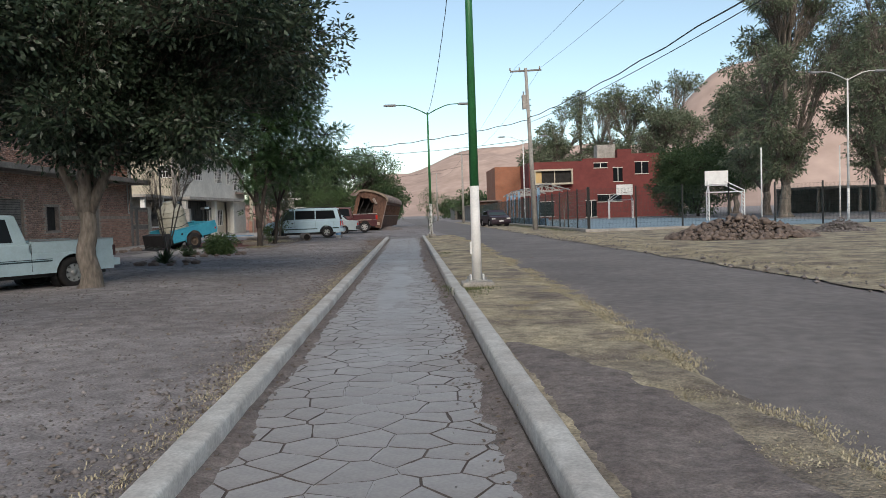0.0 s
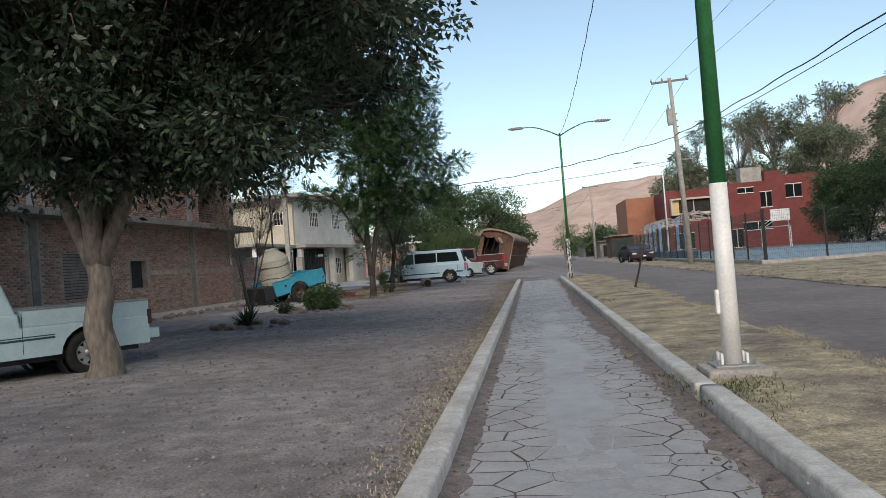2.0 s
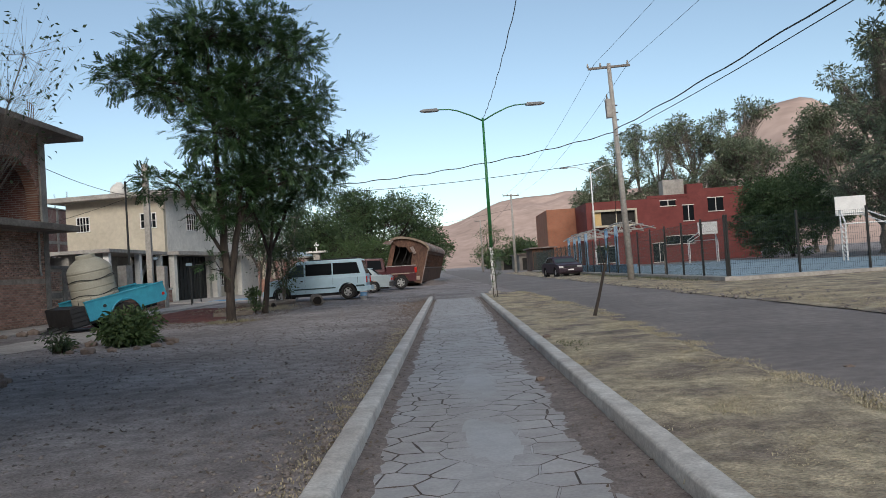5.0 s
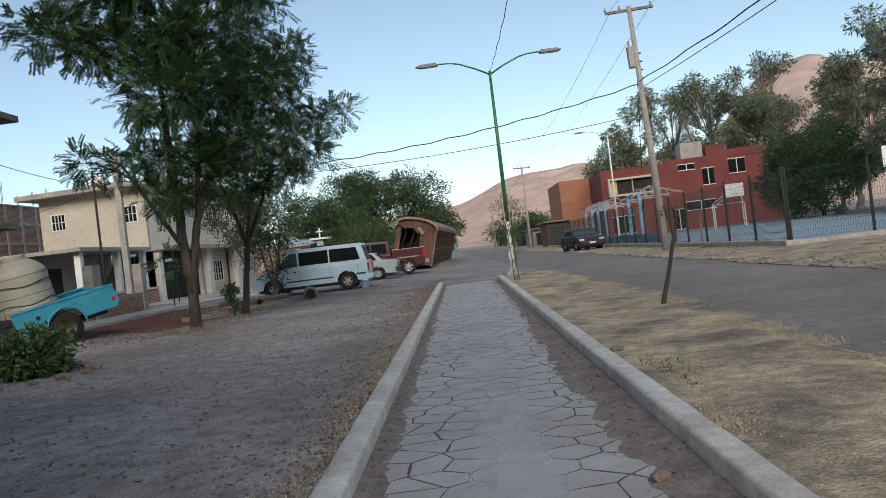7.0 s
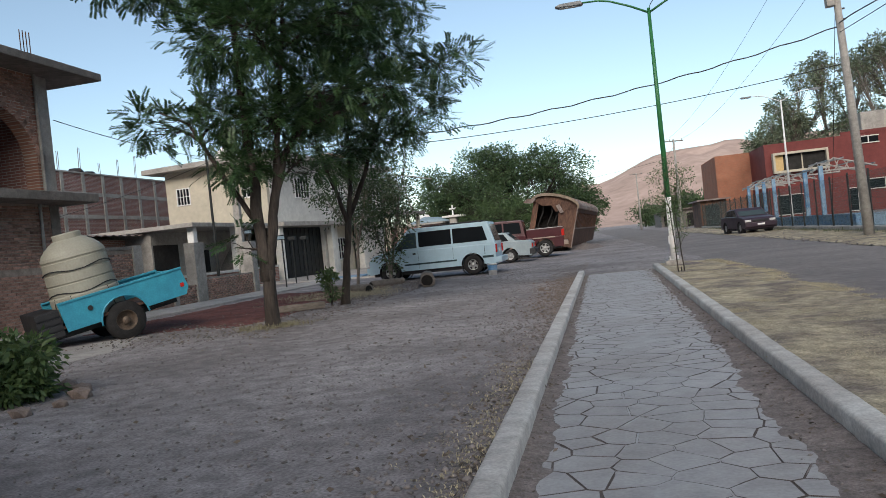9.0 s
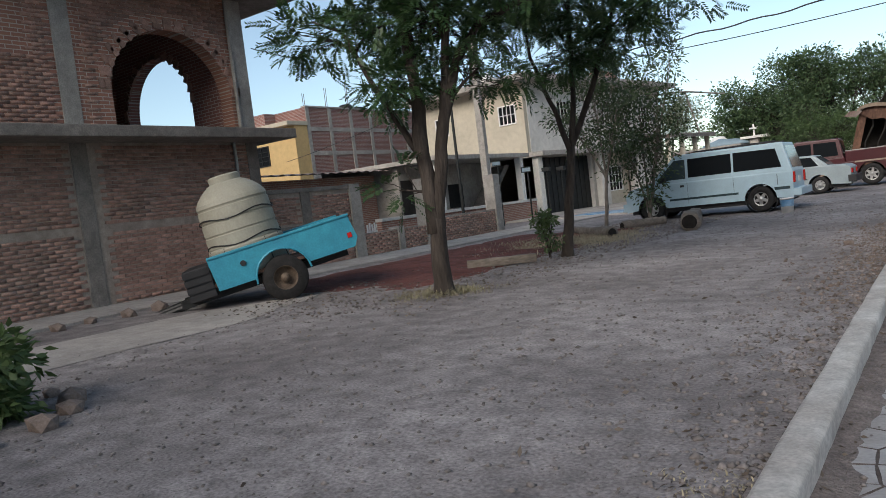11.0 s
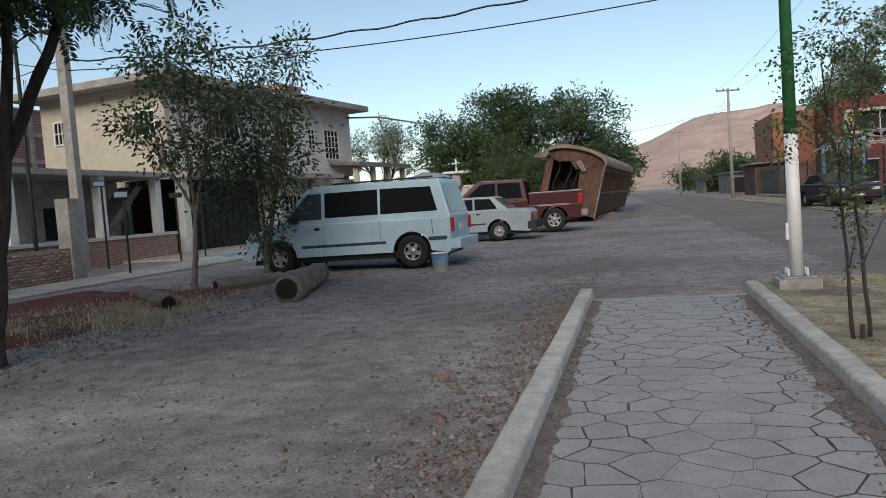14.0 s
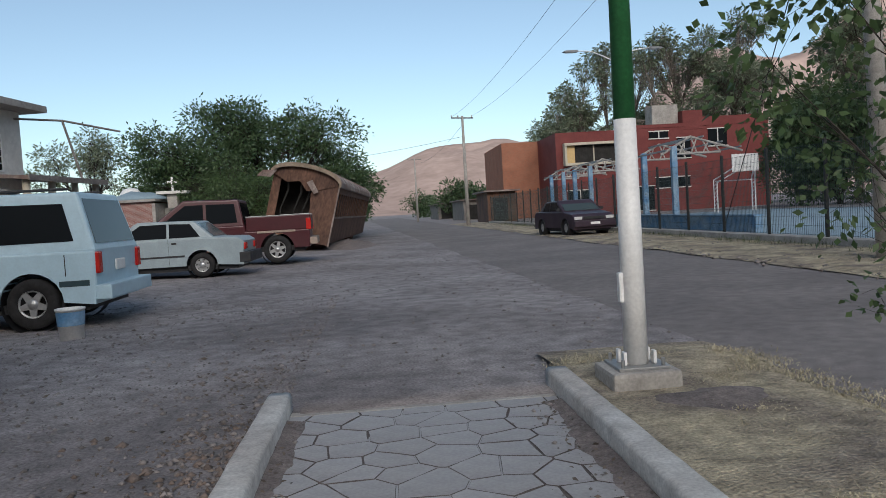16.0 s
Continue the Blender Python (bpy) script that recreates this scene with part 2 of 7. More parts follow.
def box(bm, x0, x1, y0, y1, z0, z1, bevel=0.0, m=None):
    """Adds a box between two corners, with bevelled edges if asked."""
    r = bmesh.ops.create_cube(bm, size=1.0)
    vs = r["verts"]
    for v in vs:
        v.co = Vector((x0 + (v.co.x + 0.5) * (x1 - x0), y0 + (v.co.y + 0.5) * (y1 - y0), z0 + (v.co.z + 0.5) * (z1 - z0)))
        if m:
            v.co = m @ v.co
    if bevel:
        es = list({e for v in vs for e in v.link_edges})
        bmesh.ops.bevel(bm, geom=es, offset=bevel, segments=2, affect="EDGES", profile=0.6)
    return bm


def abox(*a, bevel=0.0, m=None):
    return box(bmesh.new(), *a, bevel=bevel, m=m)


def tube(bm, pts, radii, sides=8, cap=True):
    """A tapered tube along points."""
    pts = [Vector(p) for p in pts]
    if not hasattr(radii, "__len__"):
        radii = [radii] * len(pts)
    rings, ref = [], None
    for i, p in enumerate(pts):
        d = (pts[min(i + 1, len(pts) - 1)] - pts[max(i - 1, 0)]).normalized()
        if ref is None or abs(ref.dot(d)) > 0.95:
            ref = Vector((1, 0, 0)) if abs(d.x) < 0.8 else Vector((0, 1, 0))
        u = d.cross(ref).normalized()
        w = d.cross(u)
        ref = u.cross(d)
        rings.append([bm.verts.new(p + (u * math.cos(a) + w * math.sin(a)) * radii[i]) for a in (2 * math.pi * k / sides for k in range(sides))])
    for a, b in zip(rings, rings[1:]):
        for k in range(sides):
            bm.faces.new((a[k], a[(k + 1) % sides], b[(k + 1) % sides], b[k]))
    if cap:
        bm.faces.new(rings[0][::-1])
        bm.faces.new(rings[-1])
    return bm


def cyl(bm, x, y, z0, z1, r0, r1=None, sides=14):
    return tube(bm, [(x, y, z0), (x, y, z1)], [r0, r0 if r1 is None else r1], sides)


def lathe(bm, profile, sides=28, centre=(0, 0, 0), axis="z"):
    """Turns a profile of (radius, height) round an axis."""
    rings = []
    for r, h in profile:
        ring = []
        for k in range(sides):
            a = 2 * math.pi * k / sides
            p = (r * math.cos(a), r * math.sin(a), h) if axis == "z" else (r * math.cos(a), h, r * math.sin(a))
            ring.append(bm.verts.new(Vector(p) + Vector(centre)))
        rings.append(ring)
    for a, b in zip(rings, rings[1:]):
        for k in range(sides):
            bm.faces.new((a[k], a[(k + 1) % sides], b[(k + 1) % sides], b[k]))
    bmesh.ops.recalc_face_normals(bm, faces=bm.faces)
    return bm


def prism(bm, outline, y0, y1, axis="y"):
    """Extrudes an outline of (x, z) between y0 and y1 (axis y) or of (y, z) between x0 and x1 (axis x)."""
    def at(p, d):
        return (p[0], d, p[1]) if axis == "y" else (d, p[0], p[1])
    a = [bm.verts.new(at(p, y0)) for p in outline]
    b = [bm.verts.new(at(p, y1)) for p in outline]
    n = len(outline)
    fs = [bm.faces.new(a), bm.faces.new(b[::-1])]
    for k in range(n):
        fs.append(bm.faces.new((a[k], b[k], b[(k + 1) % n], a[(k + 1) % n])))
    bmesh.ops.recalc_face_normals(bm, faces=fs)
    return bm


def thing(name, label, category, at=None, group="", kind=""):
    ob = new(name)
    ob.empty_display_size = 0.2
    if at is not None:
        ob.matrix_basis = at if isinstance(at, Matrix) else Matrix.Translation(at)
    return tagged(ob, label, category, group, kind)


def struct(ob, label="", category=""):
    return tagged(ob, label, category, kind="structure")


def fbm(x, y, s=1.0):
    return noise.noise((x * s, y * s, 3.1)) + 0.5 * noise.noise((x * s * 2.1, y * s * 2.1, 7.7))


def gz(x, y):
    """Height of the ground: level at the path, rising a little towards the houses."""
    z = 0.12 * min(max((-x - 2.5) / 8.0, 0), 1) + 0.10 * min(max((-x - 10.5) / 4.0, 0), 1)
    if -9 < x < -1.3:
        z += 0.02 * fbm(x, y, 0.8) * min(1, (-1.3 - x) * 2)
    return z


def kerb_l(y):
    return -0.945 - 0.0062 * (y - 4)


def kerb_r(y):
    return 0.70 - 0.0020 * (y - 4)


def road_l(y):
    return 2.2 + 0.02 * min(max(y, 0) - 4, 26) + 0.10 * fbm(0.3, y, 0.55) - (0 if y < 30 else 0.03 * (y - 30))


def road_r(y):
    return 6.35 + 0.22 * fbm(5.3, y, 0.35)

# ---- ground, path, road ----
def grid_sheet(name, xs, ys, zf, material):
    v = np.array([(x, y, zf(x, y)) for y in ys for x in xs])
    nx = len(xs)
    i = np.arange((len(ys) - 1) * (nx - 1))
    a = (i // (nx - 1)) * nx + i % (nx - 1)
    return mesh_np(name, v, np.stack([a, a + 1, a + nx + 1, a + nx], 1), material, smooth=True)


def soft_ground(x, y):
    z = gz(x, y)
    if -1.12 < x < 0.82 and -6 < y < 42.2:
        z = -0.05
    elif x < -1.12 and y < 44:
        z -= 0.012 * abs(fbm(x, y, 3.0))
    elif y >= 42.2:
        z += 0.012 * fbm(x, y, 2.2)
    return z


xs = [-3000, -900, -300, -120, -60, -40, -30, -24] + [round(-20 + 0.4 * k, 2) for k in range(28)] + [round(-8.8 + 0.2 * k, 2) for k in range(38)] + [-1.121, -1.119, 0.819, 0.821] + [1.2 + 0.5 * k for k in range(18)] + [12, 16, 22, 30, 45, 70, 140, 300, 900, 3000]
ys = [-3000, -700, -200, -60, -20, -6.01, -5.99] + [round(-5 + 0.4 * k, 2) for k in range(118)] + [42.199, 42.201] + [round(42.6 + 0.5 * k, 2) for k in range(80)] + [85, 92, 100, 120, 150, 200, 300, 600, 1200, 3000]
struct(grid_sheet("ground", sorted(xs), sorted(ys), soft_ground, DIRT), "trampled grey-brown dirt yard with gravel", "ground")


def strip(name, left, right, y0, y1, step, zf, material, across=6):
    """A band between two wandering edges, following the ground."""
    n = int((y1 - y0) / step) + 1
    v, f = [], []
    for k in range(n):
        y = y0 + (y1 - y0) * k / (n - 1)
        a, b = left(y), right(y)
        for j in range(across + 1):
            u = j / across
            x = a + (b - a) * u
            v.append((x, y, zf(x, y, u)))
    w = across + 1
    for k in range(n - 1):
        for j in range(across):
            f.append((k * w + j, k * w + j + 1, (k + 1) * w + j + 1, (k + 1) * w + j))
    return mesh_np(name, v, f, material, smooth=True)


def ramp_up(u, w=0.12):
    return min(1.0, u / w, (1 - u) / w)


struct(strip("road", road_l, road_r, -40, 300, 0.5, lambda x, y, u: 0.004 + 0.03 * ramp_up(u, 0.2), ROAD, 10), "worn dusty asphalt road with ragged edges", "road")
struct(strip("verge", lambda y: kerb_r(y) + 0.16, lambda y: road_l(y) + 0.06 * fbm(2, y, 3.3), -6, 43.6, 0.12,
             lambda x, y, u: 0.005 + (0.085 + 0.02 * fbm(x, y, 1.7)) * min(1, (1 - u) / 0.14) * min(1, (43.8 - y) / 1.2), DRY, 12), "dry yellow turf verge between kerb and road", "verge")
struct(strip("bare_soil", lambda y: kerb_r(y) + 0.19, lambda y: kerb_r(y) + 0.22 + (0.85 + 0.16 * fbm(3.3, y, 0.9) + 0.07 * fbm(6.1, y, 4.0)) * min(1.0, max(0.0, (7.6 - y) / 2.2)) ** 0.6, -6, 7.5, 0.06,
             lambda x, y, u: 0.080 + 0.02 * fbm(x, y, 1.7) + 0.022 * ramp_up(u, 0.15) + 0.006 * fbm(x, y, 9), SOIL, 12), "bare trodden brown soil on the verge", "soil")
struct(strip("far_verge", lambda y: road_r(y) - 0.08 * fbm(2, y, 2.3), lambda y: 9.3 if y > 40.2 else 46, -30, 110, 0.4,
             lambda x, y, u: 0.006 + (0.06 + 0.03 * fbm(x, y, 1.1)) * min(1, max(0, x - road_r(y) + 0.1) / 0.4), DRY, 26), "dry grass strip beside the fence", "verge")

# stamped path: cells cut out of one another around scattered points
def voronoi_cells(seeds, x0f, x1f, y0, y1):
    cells = []
    seeds = np.array(seeds)
    for p in seeds:
        d = np.hypot(seeds[:, 0] - p[0], seeds[:, 1] - p[1])
        near = seeds[(d > 1e-6) & (d < 1.5)]
        poly = [Vector((x0f(p[1]), max(y0, p[1] - 1))), Vector((x1f(p[1]), max(y0, p[1] - 1))), Vector((x1f(p[1]), min(y1, p[1] + 1))), Vector((x0f(p[1]), min(y1, p[1] + 1)))]
        for q in near:
            mid, nrm = Vector(((p[0] + q[0]) / 2, (p[1] + q[1]) / 2)), Vector((q[0] - p[0], q[1] - p[1]))
            mid = mid - nrm.normalized() * (0.0042 + 0.0022 * noise.noise((mid.x * 2.3, mid.y * 2.3, 8.8)))
            out = []
            for a, b in zip(poly, poly[1:] + poly[:1]):
                da, db = (a - mid).dot(nrm), (b - mid).dot(nrm)
                if da <= 0:
                    out.append(a)
                if (da < 0) != (db < 0) and da != db:
                    out.append(a + (b - a) * (da / (da - db)))
            poly = out
            if len(poly) < 3:
                break
        if len(poly) >= 3:
            cells.append(poly)
    return cells


random.seed(5)
seeds = []
yy = -4.0
row = 0
while yy < 42.15:
    n = 6 if row % 2 else 7
    for k in range(n):
        seeds.append((-1.15 + 1.85 * (k + (0.5 if n == 6 else 0.1)) / 6.3 + random.uniform(-0.12, 0.12), yy + random.uniform(-0.075, 0.075)))
    yy += 0.235
    row += 1
cells = voronoi_cells(seeds, lambda y: kerb_l(y), lambda y: kerb_r(y), -4.1, 42.15)


def stone_piece(bm, poly, c, ztop, gap=0.0045):
    """One stamped stone: a low bevelled slab with uneven outline."""
    pts = []
    for a, b in zip(poly, poly[1:] + poly[:1]):
        d = b - a
        if d.length < 0.012:
            continue
        pts.append(a)
        if d.length > 0.16:
            k = Vector((-d.y, d.x)).normalized() * 0.010 * noise.noise((a.x * 3 + b.x * 3, a.y * 3 + b.y * 3, 0.4))
            pts.append(a + d * 0.5 + k)
    if len(pts) < 3:
        return
    def ring(shrink, z):
        return [bm.verts.new((p.x - (p.x - c.x) / max((p - c).length, 0.05) * shrink - c.x, p.y - (p.y - c.y) / max((p - c).length, 0.05) * shrink - c.y, z)) for p in pts]
    lo, mid, top = ring(0, -0.02), ring(0, ztop - 0.003), ring(0.003, ztop)
    n = len(pts)
    for a, b in ((lo, mid), (mid, top)):
        for k in range(n):
            bm.faces.new((a[k], a[(k + 1) % n], b[(k + 1) % n], b[k])).material_index = 1
    bm.faces.new(top)


path = struct(thing("path", "stamped grey concrete footpath with crazy-paving joints", "path"))
part("path_bed", abox(-1.35, 0.85, -4.2, 42.15, -0.30, -0.0055), JOINT, path)
part("path_end_strip", abox(kerb_l(42.2), kerb_r(42.2), 42.15, 42.25, -0.2, 0.004, bevel=0.008), CONC, path)
far_bm, n_single = bmesh.new(), 0
for poly in cells:
    c = sum(poly, Vector((0, 0))) / len(poly)
    z = random.uniform(-0.0006, 0.0006)
    single = n_single < 300 and ((3.6 < c.y < 7) or (38.6 < c.y < 42.2))
    if single:
        bm = bmesh.new()
        stone_piece(bm, poly, c, z)
        if len(bm.faces):
            ob = part("stone", bm, SLAB, path)
            ob.data.materials.append(JOINT)
            ob.location = (c.x, c.y, 0)
            n_single += 1
        else:
            bm.free()
    else:
        tmp = bmesh.new()
        stone_piece(tmp, poly, c, z)
        vmap = {v: far_bm.verts.new((v.co.x + c.x, v.co.y + c.y, v.co.z)) for v in tmp.verts}
        for f in tmp.faces:
            far_bm.faces.new([vmap[v] for v in f.verts]).material_index = f.material_index
        tmp.free()
stones = tagged(part("stones", far_bm, SLABJ, path), kind="stuff")
stones.data.materials.append(JOINT)


# the trodden middle, where the joints are filled and worn smooth
def wear(x, y, u):
    k = min(1.0, min(u, 1 - u) / 0.42)
    worn = 0.0035 * math.exp(-((y - 15) / 7.5) ** 2)
    return -0.0095 + (0.0070 + worn) * k * k * (3 - 2 * k) + 0.0034 * fbm(x, y * 0.4, 1.7)


struct(strip("path_wear", lambda y: kerb_l(y) + 0.25, lambda y: kerb_r(y) - 0.28, -4, 42.1, 0.06, wear, WORN, 34), "smooth trodden middle of the concrete path", "path")


# soil washed over both edges of the path
def soil_l(y):
    return kerb_l(y) + 0.13 + 0.05 * math.exp(-((y - 22) / 9) ** 2) + 0.07 * fbm(1.1, y, 0.9) + 0.05 * fbm(4.1, y, 4.0)


def soil_r(y):
    return kerb_r(y) - 0.13 - 0.26 * math.exp(-((y - 22) / 9) ** 2) - 0.10 * fbm(8.1, y, 0.7) - 0.06 * fbm(4.9, y, 4.0)


struct(strip("soil_band_1", kerb_l, soil_l, -4, 42.0, 0.07, lambda x, y, u: -0.006 + 0.028 * (1 - u) + 0.008 * fbm(x, y, 7), SOIL, 5), "brown soil along the kerb", "soil")
struct(strip("soil_band_2", soil_r, kerb_r, -4, 42.0, 0.07, lambda x, y, u: -0.006 + 0.030 * u + 0.008 * fbm(x, y, 7), SOIL, 6), "brown soil along the kerb", "soil")


def kerb(name, edge, side, y0, y1, top):
    """A cast kerb with rounded, chipped edges, in one sweep."""
    w = 0.165
    prof = [(0, -0.25), (0, top - 0.025), (0.008, top - 0.008), (0.028, top), (w - 0.028, top), (w - 0.008, top - 0.008), (w, top - 0.025), (w, -0.25)]
    n = int((y1 - y0) / 0.12)
    v, f = [], []
    for k in range(n + 1):
        y = y0 + (y1 - y0) * k / n
        e = edge(y)
        for j, (dx, z) in enumerate(prof):
            wob = 0.006 * fbm(y, j * 0.7, 2.3)
            v.append((e + side * (dx + wob), y, z + (0.006 * fbm(y, 9, 1.3) + 0.004 * fbm(y, j * 3.0, 6) if z > 0 else 0)))
    w8 = len(prof)
    for k in range(n):
        for j in range(w8 - 1):
            q = (k * w8 + j, k * w8 + j + 1, (k + 1) * w8 + j + 1, (k + 1) * w8 + j)
            f.append(q if side < 0 else q[::-1])
    ob = mesh_np(name, v, f, KERB)
    bm = bmesh.new()
    bm.from_mesh(ob.data)
    bm.verts.ensure_lookup_table()
    for k in (0, n):
        bm.faces.new([bm.verts[k * w8 + j] for j in range(w8)])
    bmesh.ops.recalc_face_normals(bm, faces=bm.faces)
    bm.to_mesh(ob.data)
    bm.free()
    return struct(ob, "rounded cast concrete kerb with chipped edges", "kerb")


kerb("kerb_1", kerb_l, -1, -5, 42.35, 0.125)
kerb("kerb_2", lambda y: kerb_r(y) + 0.025, 1, -5, 12.28, 0.13)
kerb("kerb_3", lambda y: kerb_r(y) + 0.01, 1, 12.33, 42.5, 0.125)

# ---- hills and far ground ----
def ridge(name, x0, x1, y, depth, heightf, label, nx=90, ny=26):
    v, f = [], []
    for j in range(ny + 1):
        u = j / ny
        for i in range(nx + 1):
            x = x0 + (x1 - x0) * i / nx
            h = heightf(x)
            prof = math.sin(min(1, u * 1.05) * math.pi / 2) ** 1.25 if u < 0.8 else 1 - (u - 0.8) * 1.5
            gully = 1 + 0.10 * fbm(x * 0.006, u * 2.3, 1.0) + 0.05 * fbm(x * 0.025, u * 5, 1.0)
            v.append((x, y + depth * u, -2 + h * prof * (gully if u < 0.75 else 1)))
    w = nx + 1
    for j in range(ny):
        for i in range(nx):
            f.append((j * w + i, j * w + i + 1, (j + 1) * w + i + 1, (j + 1) * w + i))
    return struct(mesh_np(name, v, f, HILL, smooth=True), label, "hill")


def bumps(x, peaks, floor=0):
    return (floor ** 4 + sum((h * math.exp(-((x - c) / w) ** 2)) ** 4 for c, w, h in peaks)) ** 0.25


ridge("backdrop_hill_1", -900, 2600, 1500, 900, lambda x: bumps(x, [(-70, 170, 130), (190, 250, 196), (350, 220, 186), (540, 320, 196), (900, 360, 240), (1350, 500, 420), (2000, 600, 500)], 12) * (1 + 0.06 * fbm(x, 1, 0.01)), "bare dry hills in the last sunlight")
ridge("backdrop_hill_2", 150, 1500, 620, 420, lambda x: bumps(x, [(230, 80, 85), (440, 150, 188), (700, 230, 270), (1200, 300, 260)], 5) * (1 + 0.06 * fbm(x, 5, 0.015)), "steep bare hillside in the last sunlight")
# unseen ridge added behind the walker to keep the valley in shade
ridge("backdrop_hill_3", -1800, 1800, -620, -420, lambda x: 405 + 15 * fbm(x, 9, 0.01), "unseen mountain ridge added to block the low sun")

# ---- houses on the dirt side ----
def brick_mat_far(name, c1, c2, mortar, wide=0.24, high=0.07, axis="xz"):
    """Brickwork of a far wall: real course size, laid in the wall's plane."""
    m = bpy.data.materials.new(name)
    m.use_nodes = True
    n, l = m.node_tree.nodes, m.node_tree.links
    co, sep, com, br = n.new("ShaderNodeTexCoord"), n.new("ShaderNodeSeparateXYZ"), n.new("ShaderNodeCombineXYZ"), n.new("ShaderNodeTexBrick")
    l.new(co.outputs["Object"], sep.inputs["Vector"])
    l.new(sep.outputs["X" if axis == "xz" else "Y"], com.inputs["X"])
    l.new(sep.outputs["Z"], com.inputs["Y"])
    l.new(com.outputs["Vector"], br.inputs["Vector"])
    br.inputs["Scale"].default_value = 1.0
    br.inputs["Brick Width"].default_value, br.inputs["Row Height"].default_value = wide, high
    br.inputs["Mortar Size"].default_value, br.inputs["Bias"].default_value = 0.008, -0.2
    br.inputs["Color1"].default_value, br.inputs["Color2"].default_value, br.inputs["Mortar"].default_value = (*c1, 1), (*c2, 1), (*mortar, 1)
    noi, mix = n.new("ShaderNodeTexNoise"), n.new("ShaderNodeMix")
    noi.inputs["Scale"].default_value, noi.inputs["Detail"].default_value = 0.8, 6
    mix.data_type, mix.blend_type = "RGBA", "MULTIPLY"
    mix.inputs["Factor"].default_value = 0.5
    l.new(co.outputs["Object"], noi.inputs["Vector"])
    l.new(br.outputs["Color"], mix.inputs["A"])
    l.new(noi.outputs["Fac"], mix.inputs["B"])
    l.new(mix.outputs["Result"], n["Principled BSDF"].inputs["Base Color"])
    n["Principled BSDF"].inputs["Roughness"].default_value = 0.9
    b = n.new("ShaderNodeBump")
    b.inputs["Strength"].default_value, b.inputs["Distance"].default_value = 0.5, 0.01
    l.new(br.outputs["Fac"], b.inputs["Height"])
    b.invert = True
    l.new(b.outputs["Normal"], n["Principled BSDF"].inputs["Normal"])
    return m


FARBRICK_X = brick_mat_far("far_brickwork_x", (0.37, 0.175, 0.145), (0.27, 0.13, 0.11), (0.56, 0.50, 0.455))
FARBRICK_Y = brick_mat_far("far_brickwork_y", (0.46, 0.23, 0.16), (0.34, 0.17, 0.13), (0.62, 0.54, 0.46), axis="yz")
FARBRICK_Y2 = brick_mat_far("far_brickwork_pink", (0.33, 0.155, 0.13), (0.235, 0.115, 0.10), (0.50, 0.44, 0.40), axis="yz")
ORANGE_X = brick_mat_far("orange_brickwork_x", (0.44, 0.18, 0.105), (0.38, 0.15, 0.088), (0.36, 0.20, 0.13))
ORANGE_Y = brick_mat_far("orange_brickwork_y", (0.44, 0.18, 0.105), (0.38, 0.15, 0.088), (0.36, 0.20, 0.13), axis="yz")

BRICK_MESHES = []
for k in range(4):
    rb = bmesh.new()
    box(rb, -0.02, 0.0, 0.0, 0.225, 0.0, 0.055)
    random.seed(40 + k)
    for v in rb.verts:
        v.co += Vector((random.uniform(-0.004, 0.004), random.uniform(-0.004, 0.004), random.uniform(-0.004, 0.004)))
    me = bpy.data.meshes.new("brick")
    rb.to_mesh(me)
    rb.free()
    me.materials.append(BRICK)
    BRICK_MESHES.append(me)


def brick_face(parent, x, y0, y1, z0, z1, keep, single=None):
    """Courses of bricks standing 1 cm proud of a wall whose face lies at x. keep(y, z): where bricks are; single(y, z): which are parts of their own."""
    rnd = random.Random(int(abs(y0) * 100 + z0 * 10))
    v, f = [], []
    rowi, z = 0, z0
    while z + 0.055 <= z1 + 1e-6:
        y = y0 - (0.12 if rowi % 2 else 0.0)
        while y < y1:
            a, b = max(y, y0), min(y + 0.225, y1)
            if b - a > 0.05 and keep(a, z) and keep(b, z + 0.055) and keep(a, z + 0.055) and keep(b, z):
                dx = rnd.uniform(0.004, 0.014)
                if single and single(a, z) and b - a > 0.22:
                    ob = new("brick", rnd.choice(BRICK_MESHES))
                    ob.parent = parent
                    ob.location = (x + dx, a, z)
                else:
                    s = len(v)
                    j = [rnd.uniform(-0.004, 0.004) for _ in range(8)]
                    v += [(x - 0.02, a, z), (x - 0.02, b, z), (x - 0.02, b, z + 0.055), (x - 0.02, a, z + 0.055),
                          (x + dx, a + j[0], z + j[1]), (x + dx, b + j[2], z + j[3]), (x + dx, b + j[4], z + 0.055 + j[5]), (x + dx, a + j[6], z + 0.055 + j[7])]
                    f += [(s + 4, s + 5, s + 6, s + 7), (s, s + 1, s + 5, s + 4), (s + 1, s + 2, s + 6, s + 5), (s + 2, s + 3, s + 7, s + 6), (s + 3, s, s + 4, s + 7)]
            y += 0.237
        z += 0.070
        rowi += 1
    if v:
        tagged(mesh_np("bricks", v, f, BRICKJ, parent), kind="stuff")


# unfinished two-storey brick house
BX = -13.0
bh = thing("brick_house", "unfinished two-storey red brick house with arched opening and concrete slabs", "house", (0, 0, 0))
A0, A1, ASILL = 33.8, 36.5, 3.36      # arch jambs and sill
AC, AR = (A0 + A1) / 2, (A1 - A0) / 2
ASPR = 4.05                              # springing line


def in_arch(y, z, grow=0.0):
    return (A0 - grow < y < A1 + grow) and z > ASILL - grow and (z < ASPR or (y - AC) ** 2 + ((z - ASPR) * 1.1) ** 2 < (AR + grow) ** 2)


def lower_open(y, z):
    return (28.6 < y < 29.65 and 1.05 < z < 2.05) or (25.3 < y < 27.1 and 0.95 < z < 2.2)


